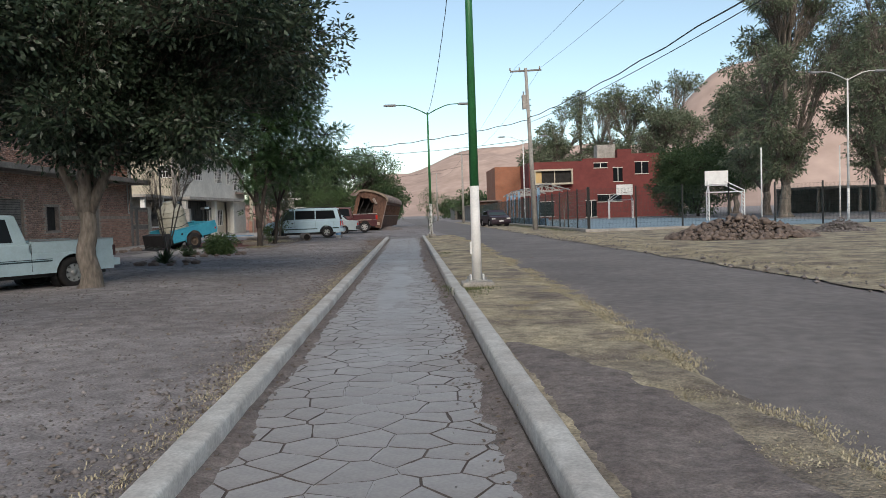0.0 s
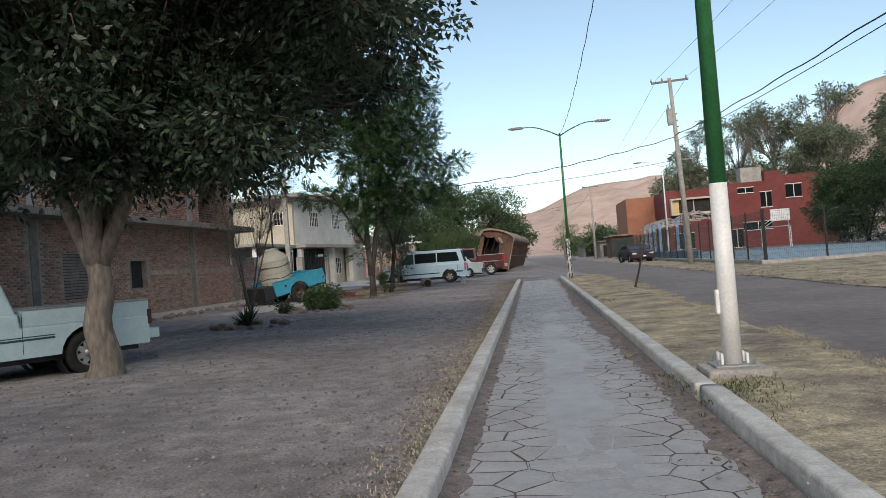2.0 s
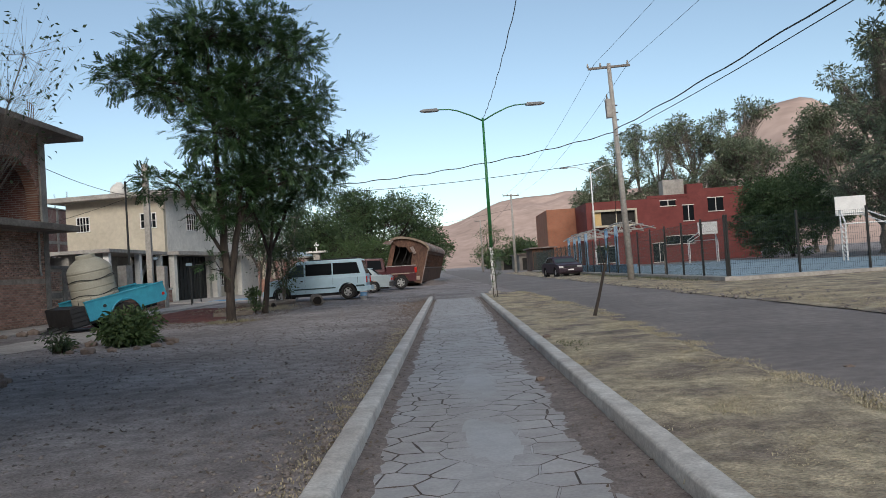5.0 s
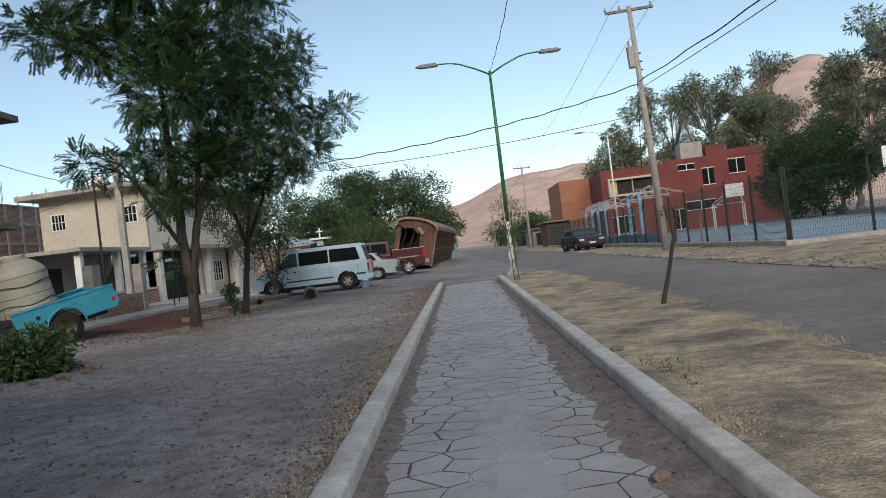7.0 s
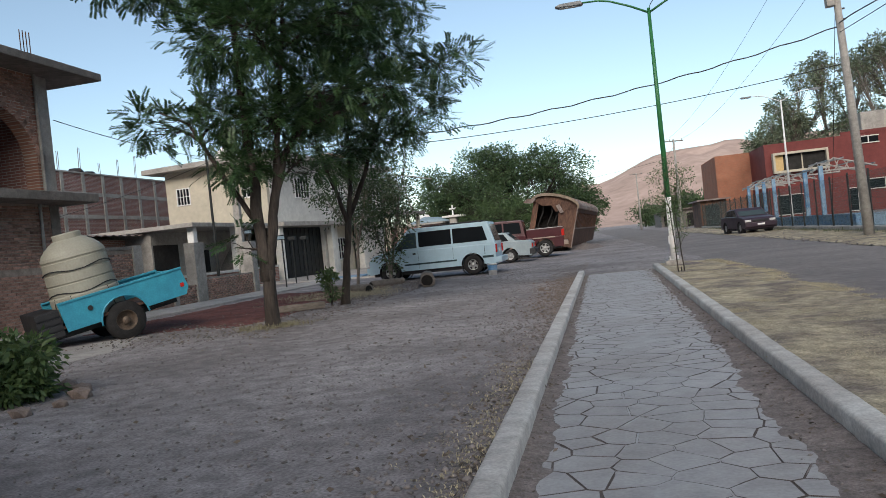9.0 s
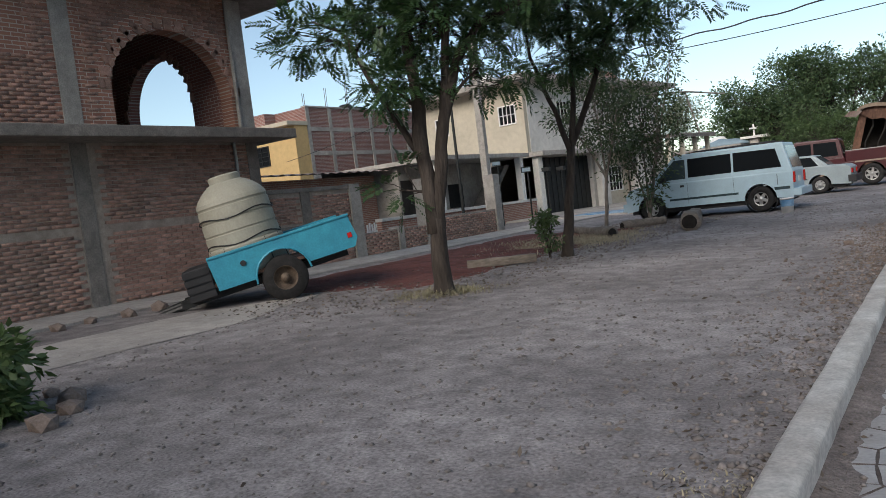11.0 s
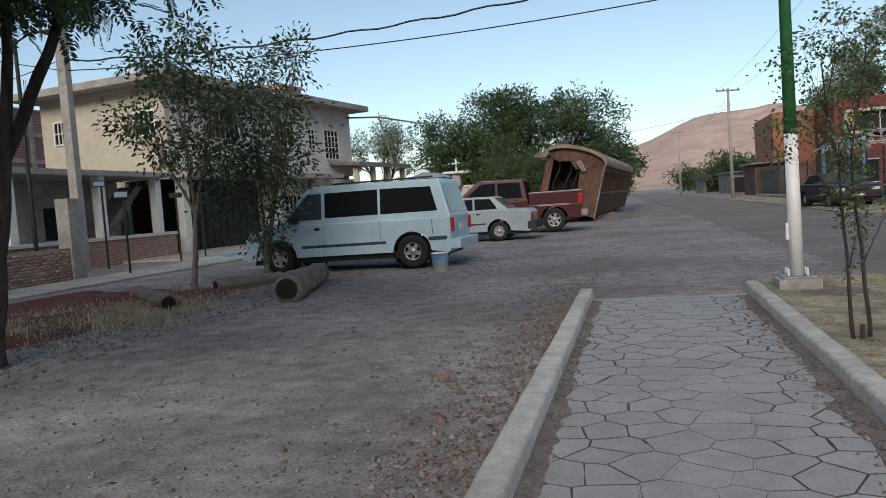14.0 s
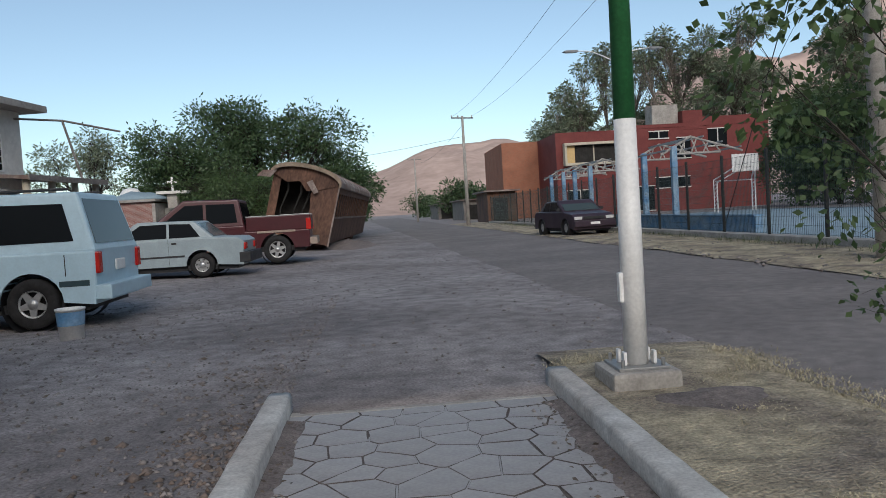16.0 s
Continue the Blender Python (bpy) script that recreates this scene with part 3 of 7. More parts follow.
bm = bmesh.new()
for y0, y1, z0, z1 in ((16, 25.3, 0, 3.1), (25.3, 27.1, 0, 0.95), (25.3, 27.1, 2.2, 3.1), (27.1, 28.6, 0, 3.1), (28.6, 29.65, 0, 1.05), (28.6, 29.65, 2.05, 3.1), (29.65, 37.0, 0, 3.1)):
    box(bm, BX - 0.22, BX, y0, y1, z0, z1)
box(bm, -22, BX - 0.22, 36.8, 37.0, 0, 3.1)
box(bm, -22.2, -22, 16, 37.0, 0, 3.1)
box(bm, -22, BX - 0.22, 16, 16.2, 0, 3.1)
part("wall", bm, MORTAR, bh, "mortar-grey ground floor wall")
bm = bmesh.new()
out = [(16.0, 3.3), (A0, 3.3), (A0, ASPR)] + [(AC - AR * math.cos(math.pi * k / 18), ASPR + AR * math.sin(math.pi * k / 18) / 1.1) for k in range(1, 18)] + [(A1, ASPR), (A1, 3.3), (37.0, 3.3), (37.0, 6.1), (16.0, 6.1)]
prism(bm, out, BX - 0.35, BX, axis="x")
part("wall", bm, FARBRICK_Y, bh, "brick upper wall with an arch")
EC, ER, ESPR = -15.78, 1.22, 4.2         # arch of the end wall: middle, radius, springing
bm = bmesh.new()
prism(bm, [(-17.4, 3.3), (EC - ER, 3.3), (EC - ER, ESPR)] + [(EC - ER * math.cos(math.pi * k / 18), ESPR + ER * math.sin(math.pi * k / 18)) for k in range(1, 18)] + [(EC + ER, ESPR), (EC + ER, 3.3), (BX - 0.36, 3.3), (BX - 0.36, 6.1), (-17.4, 6.1)], 36.7, 37.0, axis="y")
part("wall", bm, FARBRICK_X, bh, "brick end wall with an arch")
for k in range(17):
    a = math.pi * (k + 0.5) / 17
    m = Matrix.Translation((EC - (ER + 0.06) * math.cos(a), 36.69, ESPR + (ER + 0.06) * math.sin(a))) @ Matrix.Rotation(-(a - math.pi / 2), 4, "Y")
    part("arch_brick", abox(-0.10, 0.10, -0.02, 0.05, -0.06, 0.06, m=m), BRICK, bh)
brick_face(bh, BX, 16, 37.0, 0.12, 3.08, lambda y, z: not lower_open(y, z) and not (32.85 < y < 33.2) and not (y > 36.9) and not (24.0 < y < 24.3) and not (1.55 < z < 1.62 and y > 29.8),
           lambda y, z: 33.2 < y < 36.2 and 0.3 < z < 1.7)
brick_face(bh, BX, 16, 37.0, 3.38, 6.05, lambda y, z: not in_arch(y, z, 0.26) and not (32.85 < y < 33.25) and y < 36.72 and not (31.2 < y < 32.3 and 4.6 < z < 5.4))
for k in range(19):                      # arch ring of bricks on edge
    a = math.pi * (k + 0.5) / 19
    for r in (0.02, 0.135):
        rr = AR + r + 0.055
        m = Matrix.Translation((BX + 0.01, AC - rr * math.cos(a), ASPR + rr * math.sin(a) / 1.1)) @ Matrix.Rotation(a, 4, "X")
        part("arch_brick", abox(-0.1, 0.012, -0.05, 0.05, -0.09, 0.09, m=m), BRICK, bh)
for y in (33.0, 36.85, 24.15):
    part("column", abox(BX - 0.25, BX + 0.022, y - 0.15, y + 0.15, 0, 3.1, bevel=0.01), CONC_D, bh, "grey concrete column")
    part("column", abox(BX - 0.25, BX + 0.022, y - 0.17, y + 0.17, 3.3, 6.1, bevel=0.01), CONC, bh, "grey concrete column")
part("inner_wall", abox(-17.6, -17.42, 16.3, 37.0, 3.3, 6.1), FARBRICK_Y, bh, "bare inner brick wall")
# solid dark panel takes the place of the window's inner shade
part("window_hole", abox(BX - 0.30, BX - 0.05, 31.2, 32.3, 4.6, 5.4), DARKIN, bh, "unglazed window opening, its shade a solid dark panel")
part("floor_slab", abox(-22.2, -12.25, 16, 37.5, 3.1, 3.3, bevel=0.02), CONC_D, bh, "rough concrete balcony slab")
part("roof_slab", abox(-22.2, -12.2, 16, 38.0, 6.1, 6.28, bevel=0.02), CONC_D, bh, "rough concrete roof slab")
for y in (20, 26, 31, 36.85):
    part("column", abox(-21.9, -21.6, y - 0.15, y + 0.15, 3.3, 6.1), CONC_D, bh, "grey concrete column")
for y in (36.6, 36.7, 36.8, 36.9, 31.1, 31.25):
    part("rebar", tube(bmesh.new(), [(BX - 0.2, y, 6.25), (BX - 0.22, y + 0.02, 7.2)], 0.012, 5), RUST, bh, "rusty reinforcing bar")
part("pipe", tube(bmesh.new(), [(BX + 0.05, 36.6, 6.1), (BX + 0.05, 36.6, 3.4)], 0.04, 8), CONC, bh, "grey drain pipe")
part("pipe", tube(bmesh.new(), [(BX + 0.06, 36.35, 3.1), (BX + 0.06, 36.35, 1.9), (BX + 0.1, 36.35, 1.75)], 0.035, 8), GREYMETAL, bh, "grey conduit")
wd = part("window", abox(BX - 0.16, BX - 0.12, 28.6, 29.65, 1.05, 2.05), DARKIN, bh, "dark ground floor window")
for a in ((28.6, 28.68, 1.05, 2.05), (29.57, 29.65, 1.05, 2.05), (28.68, 29.57, 1.05, 1.12), (28.68, 29.57, 1.98, 2.05)):
    part("frame", abox(BX - 0.12, BX + 0.02, *a), RUST_D, wd, "weathered frame")
sh = part("shutter", abox(BX - 0.14, BX - 0.1, 25.3, 27.1, 0.95, 2.2), BLACKM, bh, "dark roller shutter")
for k in range(15):
    part("slat", abox(BX - 0.10, BX - 0.075, 25.32, 27.08, 0.97 + 0.082 * k, 1.035 + 0.082 * k, bevel=0.006), CONC_D, sh)

# pavement along the houses
bm = bmesh.new()
prism(bm, [(-13.0, 0.0), (-13.0, 0.24), (-11.75, 0.205), (-11.7, 0.19), (-11.7, 0.0)], 14, 56, axis="y")
struct(part("pavement", bm, PAVE), "narrow cracked concrete pavement by the houses", "pavement")
bm = bmesh.new()
prism(bm, [(-16.5, 0.0), (-16.5, 0.30), (-9.5, 0.16), (-9.4, 0.13), (-9.4, 0.0)], 52.5, 66, axis="y")
struct(part("driveway", bm, PAVE), "pale concrete driveway before the gate", "driveway")
part_patch = struct(part("driveway_patch", abox(-13.2, -11.0, 52.7, 54.2, 0.2, 0.262), BLUEWALL), "worn blue painted patch of concrete", "paint")

# low garden wall with pillars
gw = struct(thing("wall_garden", "low red brick garden wall with grey pillars", "wall"))
for y0, y1, h in ((37.05, 40.2, 1.98), (40.6, 43.35, 0.78), (43.95, 47.3, 0.95)):
    part("wall_core", abox(-13.6, -13.42, y0, y1, 0, h), MORTAR, gw)
    if h > 1.5:
        brick_face(gw, -13.42, y0, y1, 0.14, h - 0.1, lambda y, z: not (38.5 < y < 38.8) and not (1.0 < z < 1.2), lambda y, z: y > 38.8 and z < 0.8)
        part("pillar", abox(-13.62, -13.39, 38.5, 38.8, 0, h), CONC_D, gw)
        part("band", abox(-13.61, -13.40, y0, 38.5, 1.02, 1.2), CONC_D, gw)
        part("band", abox(-13.61, -13.40, 38.8, y1, 1.02, 1.2), CONC_D, gw)
        part("coping", abox(-13.62, -13.38, y0, y1, h, h + 0.1, bevel=0.01), CONC_D, gw)
    else:
        brick_face(gw, -13.42, y0, y1, 0.14, h, lambda y, z: True)
for y0, y1, h in ((40.2, 40.6, 2.1), (43.35, 43.95, 2.12), (42.0, 42.25, 0.85), (47.3, 47.7, 2.1)):
    part("pillar", abox(-13.72, -13.36, y0, y1, 0, h, bevel=0.012), CONC, gw, "rough grey concrete pillar")

# small brick house with a tin roof behind the wall
sb = thing("small_brick_house", "small brick house with corrugated tin roof and white barred window", "house", (0, 0, 0))
part("wall", abox(-24, -19.5, 42.5, 48.6, 0, 2.75), FARBRICK_Y, sb, "brick wall")
tin, tf = [], []
for k in range(61):
    y = 42.0 + 7.0 * k / 60
    zz = 0.03 * math.cos(k * math.pi / 2)
    tin += [(-24.5, y, 3.35 + zz), (-18.6, y, 2.85 + zz)]
for k in range(60):
    tf.append((2 * k, 2 * k + 1, 2 * k + 3, 2 * k + 2))
part_tin = mesh_np("roof", tin, tf, RUST_D, sb)
part_tin["label"] = "corrugated tin roof"


def barred_window(parent, x, y0, y1, z0, z1, bars, rows, axis="x", frame_mat=WHITEP, depth=0.05):
    """A window with a white frame and bars, on a wall face at x (axis x) or at y (axis y, then y0 and y1 are x)."""
    def bx(a0, a1, b0, b1, d0, d1):
        return abox(x + d0, x + d1, a0, a1, b0, b1) if axis == "x" else abox(a0, a1, x - d1, x - d0, b0, b1)
    w = part("window", bx(y0, y1, z0, z1, -0.12, 0.004), GLASS, parent, "dark glazed window with white bars")
    for a in ((y0 - 0.05, y1 + 0.05, z0 - 0.05, z0), (y0 - 0.05, y1 + 0.05, z1, z1 + 0.05), (y0 - 0.05, y0, z0, z1), (y1, y1 + 0.05, z0, z1)):
        part("frame", bx(*a, -0.02, depth), frame_mat, w, "white frame")
    for k in range(1, bars):
        yb = y0 + (y1 - y0) * k / bars
        part("bar", bx(yb - 0.015, yb + 0.015, z0, z1, 0.006, depth), frame_mat, w)
    for k in range(1, rows):
        zb = z0 + (z1 - z0) * k / rows
        part("bar", bx(y0, y1, zb - 0.015, zb + 0.015, 0.008, depth - 0.004), frame_mat, w)
    return w


barred_window(sb, -19.5, 44.1, 45.0, 0.75, 1.9, 5, 3)
dr = part("door", abox(-19.52, -19.46, 46.6, 47.5, 0.1, 2.1), WHITEP, sb, "white panelled door")
part("panel", abox(-19.46, -19.44, 46.75, 47.05, 1.1, 1.95), PALEGLASS, dr)
part("panel", abox(-19.46, -19.44, 47.1, 47.4, 1.1, 1.95), PALEGLASS, dr)
for k in range(5):
    p = thing("picket_fence", "small leaning white picket fence panel", "fence", (-17.6, 42.6 + 1.0 * k, 0.16), group="picket fence panels")
    for j in range(6):
        part("picket", abox(-0.015, 0.015, j * 0.13, j * 0.13 + 0.07, 0, 0.75 + 0.05 * (j % 2)), WHITEP, p)
    part("rail", abox(-0.035, -0.016, 0, 0.8, 0.45, 0.52), WHITEP, p)

# grey porch house
ph = thing("porch_house", "low grey rendered house with white porch columns and flat slab roof", "house", (0, 0, 0))
part("wall", abox(-22, -18.4, 48.7, 55.5, 0, 2.95), CONC, ph, "grey rendered wall")
part("roof", abox(-22.1, -16.3, 48.4, 55.55, 2.95, 3.12, bevel=0.015), CONC, ph, "flat concrete slab roof")
# doorway and window: flat panels with the shade as their colour
part("opening", abox(-18.42, -18.38, 48.8, 50.6, 0.3, 2.4), DARKIN, ph, "doorway as a near-black panel in place of shade")
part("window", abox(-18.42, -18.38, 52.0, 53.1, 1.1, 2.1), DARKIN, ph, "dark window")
for y in (48.9, 52.4, 55.2):
    part("column", abox(-16.8, -16.52, y - 0.14, y + 0.14, 0.2, 2.95, bevel=0.01), WHITEP, ph, "white square column")
bm = bmesh.new()
prism(bm, [(52.9, 1.0), (53.3, 1.0), (55.3, 2.7), (54.9, 2.7)], -17.9, -17.2, axis="x")
part("stair_flight", bm, CONC_D, ph, "raw concrete stair flight")
yw = struct(thing("wall_yard", "low brick yard wall with white capping", "wall"))
part("wall_core", abox(-16.3, -16.1, 44.6, 55.4, 0, 0.98), FARBRICK_Y, yw)
part("coping", abox(-16.36, -16.04, 44.6, 55.4, 0.98, 1.08, bevel=0.01), WHITEWALL, yw)

# cream two-storey house with the dark gate
ch = thing("cream_house", "two-storey cream and white house with slab eaves and dark garage gate", "house", (0, 0, 0))
FX, CY0, CY1 = -16.6, 55.6, 68.7
TURN = Matrix.Translation((FX, 56.1, 0)) @ Matrix.Rotation(radians(-8), 4, "Z") @ Matrix.Translation((-FX, -CY0, 0))
ch.matrix_basis = TURN
part("wall", abox(-22.7, FX - 0.02, CY0, CY0 + 0.25, 3.0, 6.35), CREAM, ch, "cream plastered side wall")
bm = bmesh.new()
box(bm, FX - 0.25, FX, CY0 + 0.25, CY1, 3.12, 6.35)
box(bm, FX - 0.25, FX, 60.8, 62.4, 0.1, 2.95)
box(bm, FX - 0.25, FX, 65.0, CY1, 0.1, 2.95)
part("wall", bm, WHITEWALL, ch, "whitewashed front wall")
part("wall", abox(-22.7, -22.45, CY0 + 0.25, CY1, 0.1, 6.35), CREAM, ch, "cream back wall")
part("wall", abox(-22.45, FX - 0.25, CY1 - 0.25, CY1, 0.1, 6.35), WHITEWALL, ch, "white end wall")
part("wall", abox(-22.7, FX - 2.2, CY0 + 0.02, CY0 + 0.22, 0.1, 3.0), CONC, ch, "grey lower side wall")
part("roof", abox(-23.5, -15.75, CY0 - 0.8, CY1 + 0.6, 6.35, 6.62, bevel=0.02), CONC, ch, "flat roof slab with deep eaves")
part("balcony_slab", abox(FX - 0.3, -15.7, CY0 - 0.2, 66.2, 2.93, 3.14, bevel=0.015), CONC, ch, "concrete ledge over the gate")
for k, y in enumerate((55.75, 61.0, 64.8)):
    part("column", abox(-16.45, -16.12, y - 0.17, y + 0.17, 0.15, 2.93, bevel=0.012), WHITEWALL, ch, "white square column")
gt = part("gate", abox(-16.9, -16.84, 56.3, 60.8, 0.2, 2.9), BLACKM, ch, "dark sheet-metal garage gate")
for k in range(12):
    y = 56.3 + 4.5 * k / 11
    part("rib", abox(-16.84, -16.81, y - 0.02, y + 0.02, 0.22, 2.88), BLACKM, gt)
part("rail", abox(-16.84, -16.80, 56.3, 60.8, 1.5, 1.56), BLACKM, gt)
part("inner_wall", abox(-17.2, -16.95, 62.4, 65.0, 0.1, 2.95), CREAM, ch)
barred_window(ch, -16.95, 62.9, 64.2, 1.0, 2.2, 4, 3)
barred_window(ch, FX, 58.2, 59.6, 4.5, 5.5, 5, 3)
barred_window(ch, FX, 62.2, 63.5, 4.42, 5.5, 5, 4)
barred_window(ch, FX, 64.7, 65.2, 4.35, 5.25, 2, 4)
barred_window(ch, FX, 66.1, 67.35, 3.95, 5.3, 4, 5)
barred_window(ch, CY0, -22.0, -21.25, 4.65, 5.45, 4, 2, axis="y")
barred_window(ch, CY0, -18.0, -17.1, 4.6, 5.4, 4, 2, axis="y")
part("water_tank_box", abox(-18.6, -17.2, 63.6, 65.4, 6.62, 7.35, bevel=0.02), FARBRICK_Y, ch, "brick parapet on the roof")
tk = thing("roof_tank", "pale plastic water tank on the roof", "tank", (-21.0, 60.5, 6.62))
part("tank_body", lathe(bmesh.new(), [(0.0, 0), (0.55, 0), (0.55, 0.9), (0.35, 1.15), (0.2, 1.18), (0.2, 1.28), (0, 1.28)], 20), WHITEWALL, tk, smooth=True)
po = thing("side_porch", "tiled porch roof on round posts with a low brick wall", "porch", TURN)
bm = bmesh.new()
prism(bm, [(-20, 3.95), (-20, 4.1), (-15.0, 3.62), (-15.0, 3.48)], 66.4, 72.3, axis="y")
part("roof", bm, RUST_D, po, "weathered flat porch roof")
part("fascia", abox(-15.0, -14.95, 66.4, 72.3, 3.44, 3.66), CONC_D, po, "dark roof edge")
for k in range(4):
    part("post", cyl(bmesh.new(), -15.35, 66.8 + 1.7 * k, 0.15, 3.52, 0.16, 0.14, 12), CREAM, po, smooth=True)
part("low_wall", abox(-15.5, -15.25, 66.5, 72.2, 0.1, 1.25), FARBRICK_Y, po)
part("back_wall", abox(-20.2, -20, 68.8, 72.2, 0.1, 3.9), FARBRICK_Y, po)
fr = thing("pipe_frame", "thin metal pipe frame above the roof", "frame", (0, 0, 0))
part("upright", tube(bmesh.new(), [(-13.05, 70.6, 3.6), (-13.58, 70.3, 6.1)], 0.05, 6), CONC_D, fr)
part("crossbar", tube(bmesh.new(), [(-15.2, 68.3, 6.05), (-13.58, 70.3, 6.12), (-11.9, 72.3, 5.8)], 0.045, 6), CONC_D, fr)
# low buildings behind the parked cars
lb = thing("low_block_house", "low unpainted block house with a white roof tank", "house", (0, 0, 0))
part("wall", abox(-19, -14.2, 84, 90, 0, 3.0), FARBRICK_X, lb, "brick front wall")
part("wall", abox(-14.2, -14.0, 84, 92, 0, 2.9), CONC, lb, "grey side wall")
part("wall", abox(-14.0, -6.2, 86, 86.2, 0, 2.6), WHITEWALL, lb, "pale wall")
part("roof", abox(-19.2, -13.9, 83.8, 90.2, 3.0, 3.15, bevel=0.01), CONC, lb)
part("opening", abox(-12.4, -11.4, 85.96, 86.02, 0.4, 2.2), DARKIN, lb)
tk2 = thing("white_tank", "white plastic water tank on a low roof", "tank", (-16.0, 86, 3.15))
part("tank_body", lathe(bmesh.new(), [(0, 0), (0.6, 0), (0.62, 0.5), (0.45, 0.75), (0.18, 0.82), (0, 0.82)], 18), WHITEP, tk2, smooth=True)
tp = thing("roof_tarpaulin", "pale blue tarpaulin bundle on a low roof", "tarpaulin", (-15.4, 85.4, 3.15))
bm = bmesh.new()
bmesh.ops.create_icosphere(bm, subdivisions=3, radius=1.0)
for v in bm.verts:
    v.co = Vector((v.co.x * 1.8, v.co.y * 1.2, max(v.co.z, -0.0) * 0.5 * (1 + 0.4 * noise.noise(v.co * 2.3))))
part("sheet", bm, COURT, tp, smooth=True)

# far houses on the left
yh = thing("yellow_house", "two-storey yellow plastered house with a flat eave", "house", (0, 0, 0))
part("wall", abox(-32.6, -27.03, 52.1, 53.0, 0, 6.0), YELLOW, yh, "yellow plastered wall")
part("wall", abox(-32.6, -32.3, 53.0, 60, 0, 6.0), YELLOW, yh, "yellow plastered wall")
part("eave", abox(-33.1, -26.95, 51.6, 53.0, 6.0, 6.2, bevel=0.02), CREAM, yh)
part("parapet", abox(-32.4, -29.2, 52.3, 53.0, 6.2, 6.9), FARBRICK_X, yh)
barred_window(yh, 52.1, -30.0, -29.0, 4.3, 5.2, 2, 4, axis="y", frame_mat=BLACKM)
part("door_opening", abox(-32.2, -31.3, 52.04, 52.12, 3.6, 5.4), DARKIN, yh)
bb2 = thing("block_building", "large unfinished brick building with concrete grid and rebar on top", "building", (0, 0, 0))
part("wall", abox(-36, -27.05, 53.0, 66, 0, 6.9), FARBRICK_Y2, bb2, "pinkish brick wall")
for k in range(9):
    y = 53.12 + 1.6 * k
    part("column", abox(-27.3, -27.0, y - 0.11, y + 0.11, 0, 6.95), CONC, bb2)
    for d in (-0.06, 0.06):
        part("rebar", tube(bmesh.new(), [(-27.15, y + d, 6.9), (-27.15 + 0.03 * (k % 3 - 1), y + d + 0.02, 7.6 + 0.35 * (k % 3))], 0.014, 5), RUST, bb2)
for z in (3.35, 4.52, 5.72):
    for k in range(8):
        part("beam", abox(-27.3, -27.015, 53.23 + 1.6 * k, 54.61 + 1.6 * k, z, z + 0.2), CONC, bb2)
part("coping", abox(-27.3, -26.98, 53.0, 66, 6.9, 6.98), CONC, bb2, "thin concrete coping")
for y, h in ((57.6, 0.55), (58.6, 0.45)):
    bt = thing("roof_tank", "black plastic water tank on the brick roof", "tank", (-28.4, y, 6.9), group="black roof tanks")
    part("tank_body", lathe(bmesh.new(), [(0, 0), (0.4, 0), (0.42, h * 0.7), (0.3, h * 0.95), (0.12, h), (0, h)], 18), BLACKPL, bt, smooth=True)
gh = thing("grey_low_house", "low grey rendered house with a tin roof edge", "house", (0, 0, 0))
part("wall", abox(-60, -44, 52, 60, 0, 4.6), CONC, gh)
part("roof", abox(-60.4, -43.6, 51.6, 60.4, 4.6, 4.9), CONC_D, gh)
part("railing", abox(-50, -44.5, 51.5, 51.56, 4.9, 5.5), WHITEP, gh)

# ---- lamp posts, poles and wires ----
def lamp_post(x, y, z0, base, label, split=1.85, top=6.95, face=0.0, lower=WHITEP, upper=GREENP, plinth=True):
    p = thing("street_lamp", label, "street lamp", pose(x, y, z0, 0, 0, face), group="street lamps")
    if plinth:
        pl = part("plinth", abox(-base, base, -base, base, -0.2, 0.13, bevel=0.03), CONC, p, "chipped concrete plinth")
        part("base_plate", abox(-0.17, 0.17, -0.17, 0.17, 0.13, 0.15, bevel=0.004), GREYMETAL, p)
        for a in (-1, 1):
            for b in (-1, 1):
                part("bolt", cyl(bmesh.new(), a * 0.135, b * 0.135, 0.14, 0.20, 0.013, None, 6), GREYMETAL, p)
                part("gusset", abox(a * 0.10 - 0.012, a * 0.10 + 0.012, b * 0.06 - 0.03, b * 0.06 + 0.03, 0.15, 0.24, bevel=0.01), lower, p)
    part("lower_post", tube(bmesh.new(), [(0, 0, 0.12), (0, 0, split)], [0.080, 0.072], 16), lower, p, "white painted lower post", smooth=True)
    part("upper_post", tube(bmesh.new(), [(0, 0, split), (0, 0, top)], [0.072, 0.042], 16), upper, p, "green painted upper post", smooth=True)
    part("service_box", abox(-0.100, -0.06, -0.03, 0.03, 0.56, 0.76, bevel=0.012), lower, p)
    for s in (-1, 1):
        arm = part("arm", tube(bmesh.new(), [(0, 0, top - 0.12), (s * 0.45, 0, top + 0.12), (s * 0.95, 0, top + 0.33), (s * 1.25, 0, top + 0.40), (s * 1.8, 0, top + 0.42)], [0.03, 0.028, 0.026, 0.024, 0.022], 8), upper, p, smooth=True)
        head = bmesh.new()
        prism(head, [(s * 1.65, top + 0.39), (s * 1.72, top + 0.46), (s * 2.25, top + 0.45), (s * 2.38, top + 0.40), (s * 2.3, top + 0.37), (s * 1.7, top + 0.36)], -0.11, 0.11)
        h = part("lamp_head", head, GREYP, arm, "flat grey lamp head")
        part("lens", abox(min(s * 1.8, s * 2.25), max(s * 1.8, s * 2.25), -0.08, 0.08, top + 0.345, top + 0.365), LAMPCLEAR, h)
    return p


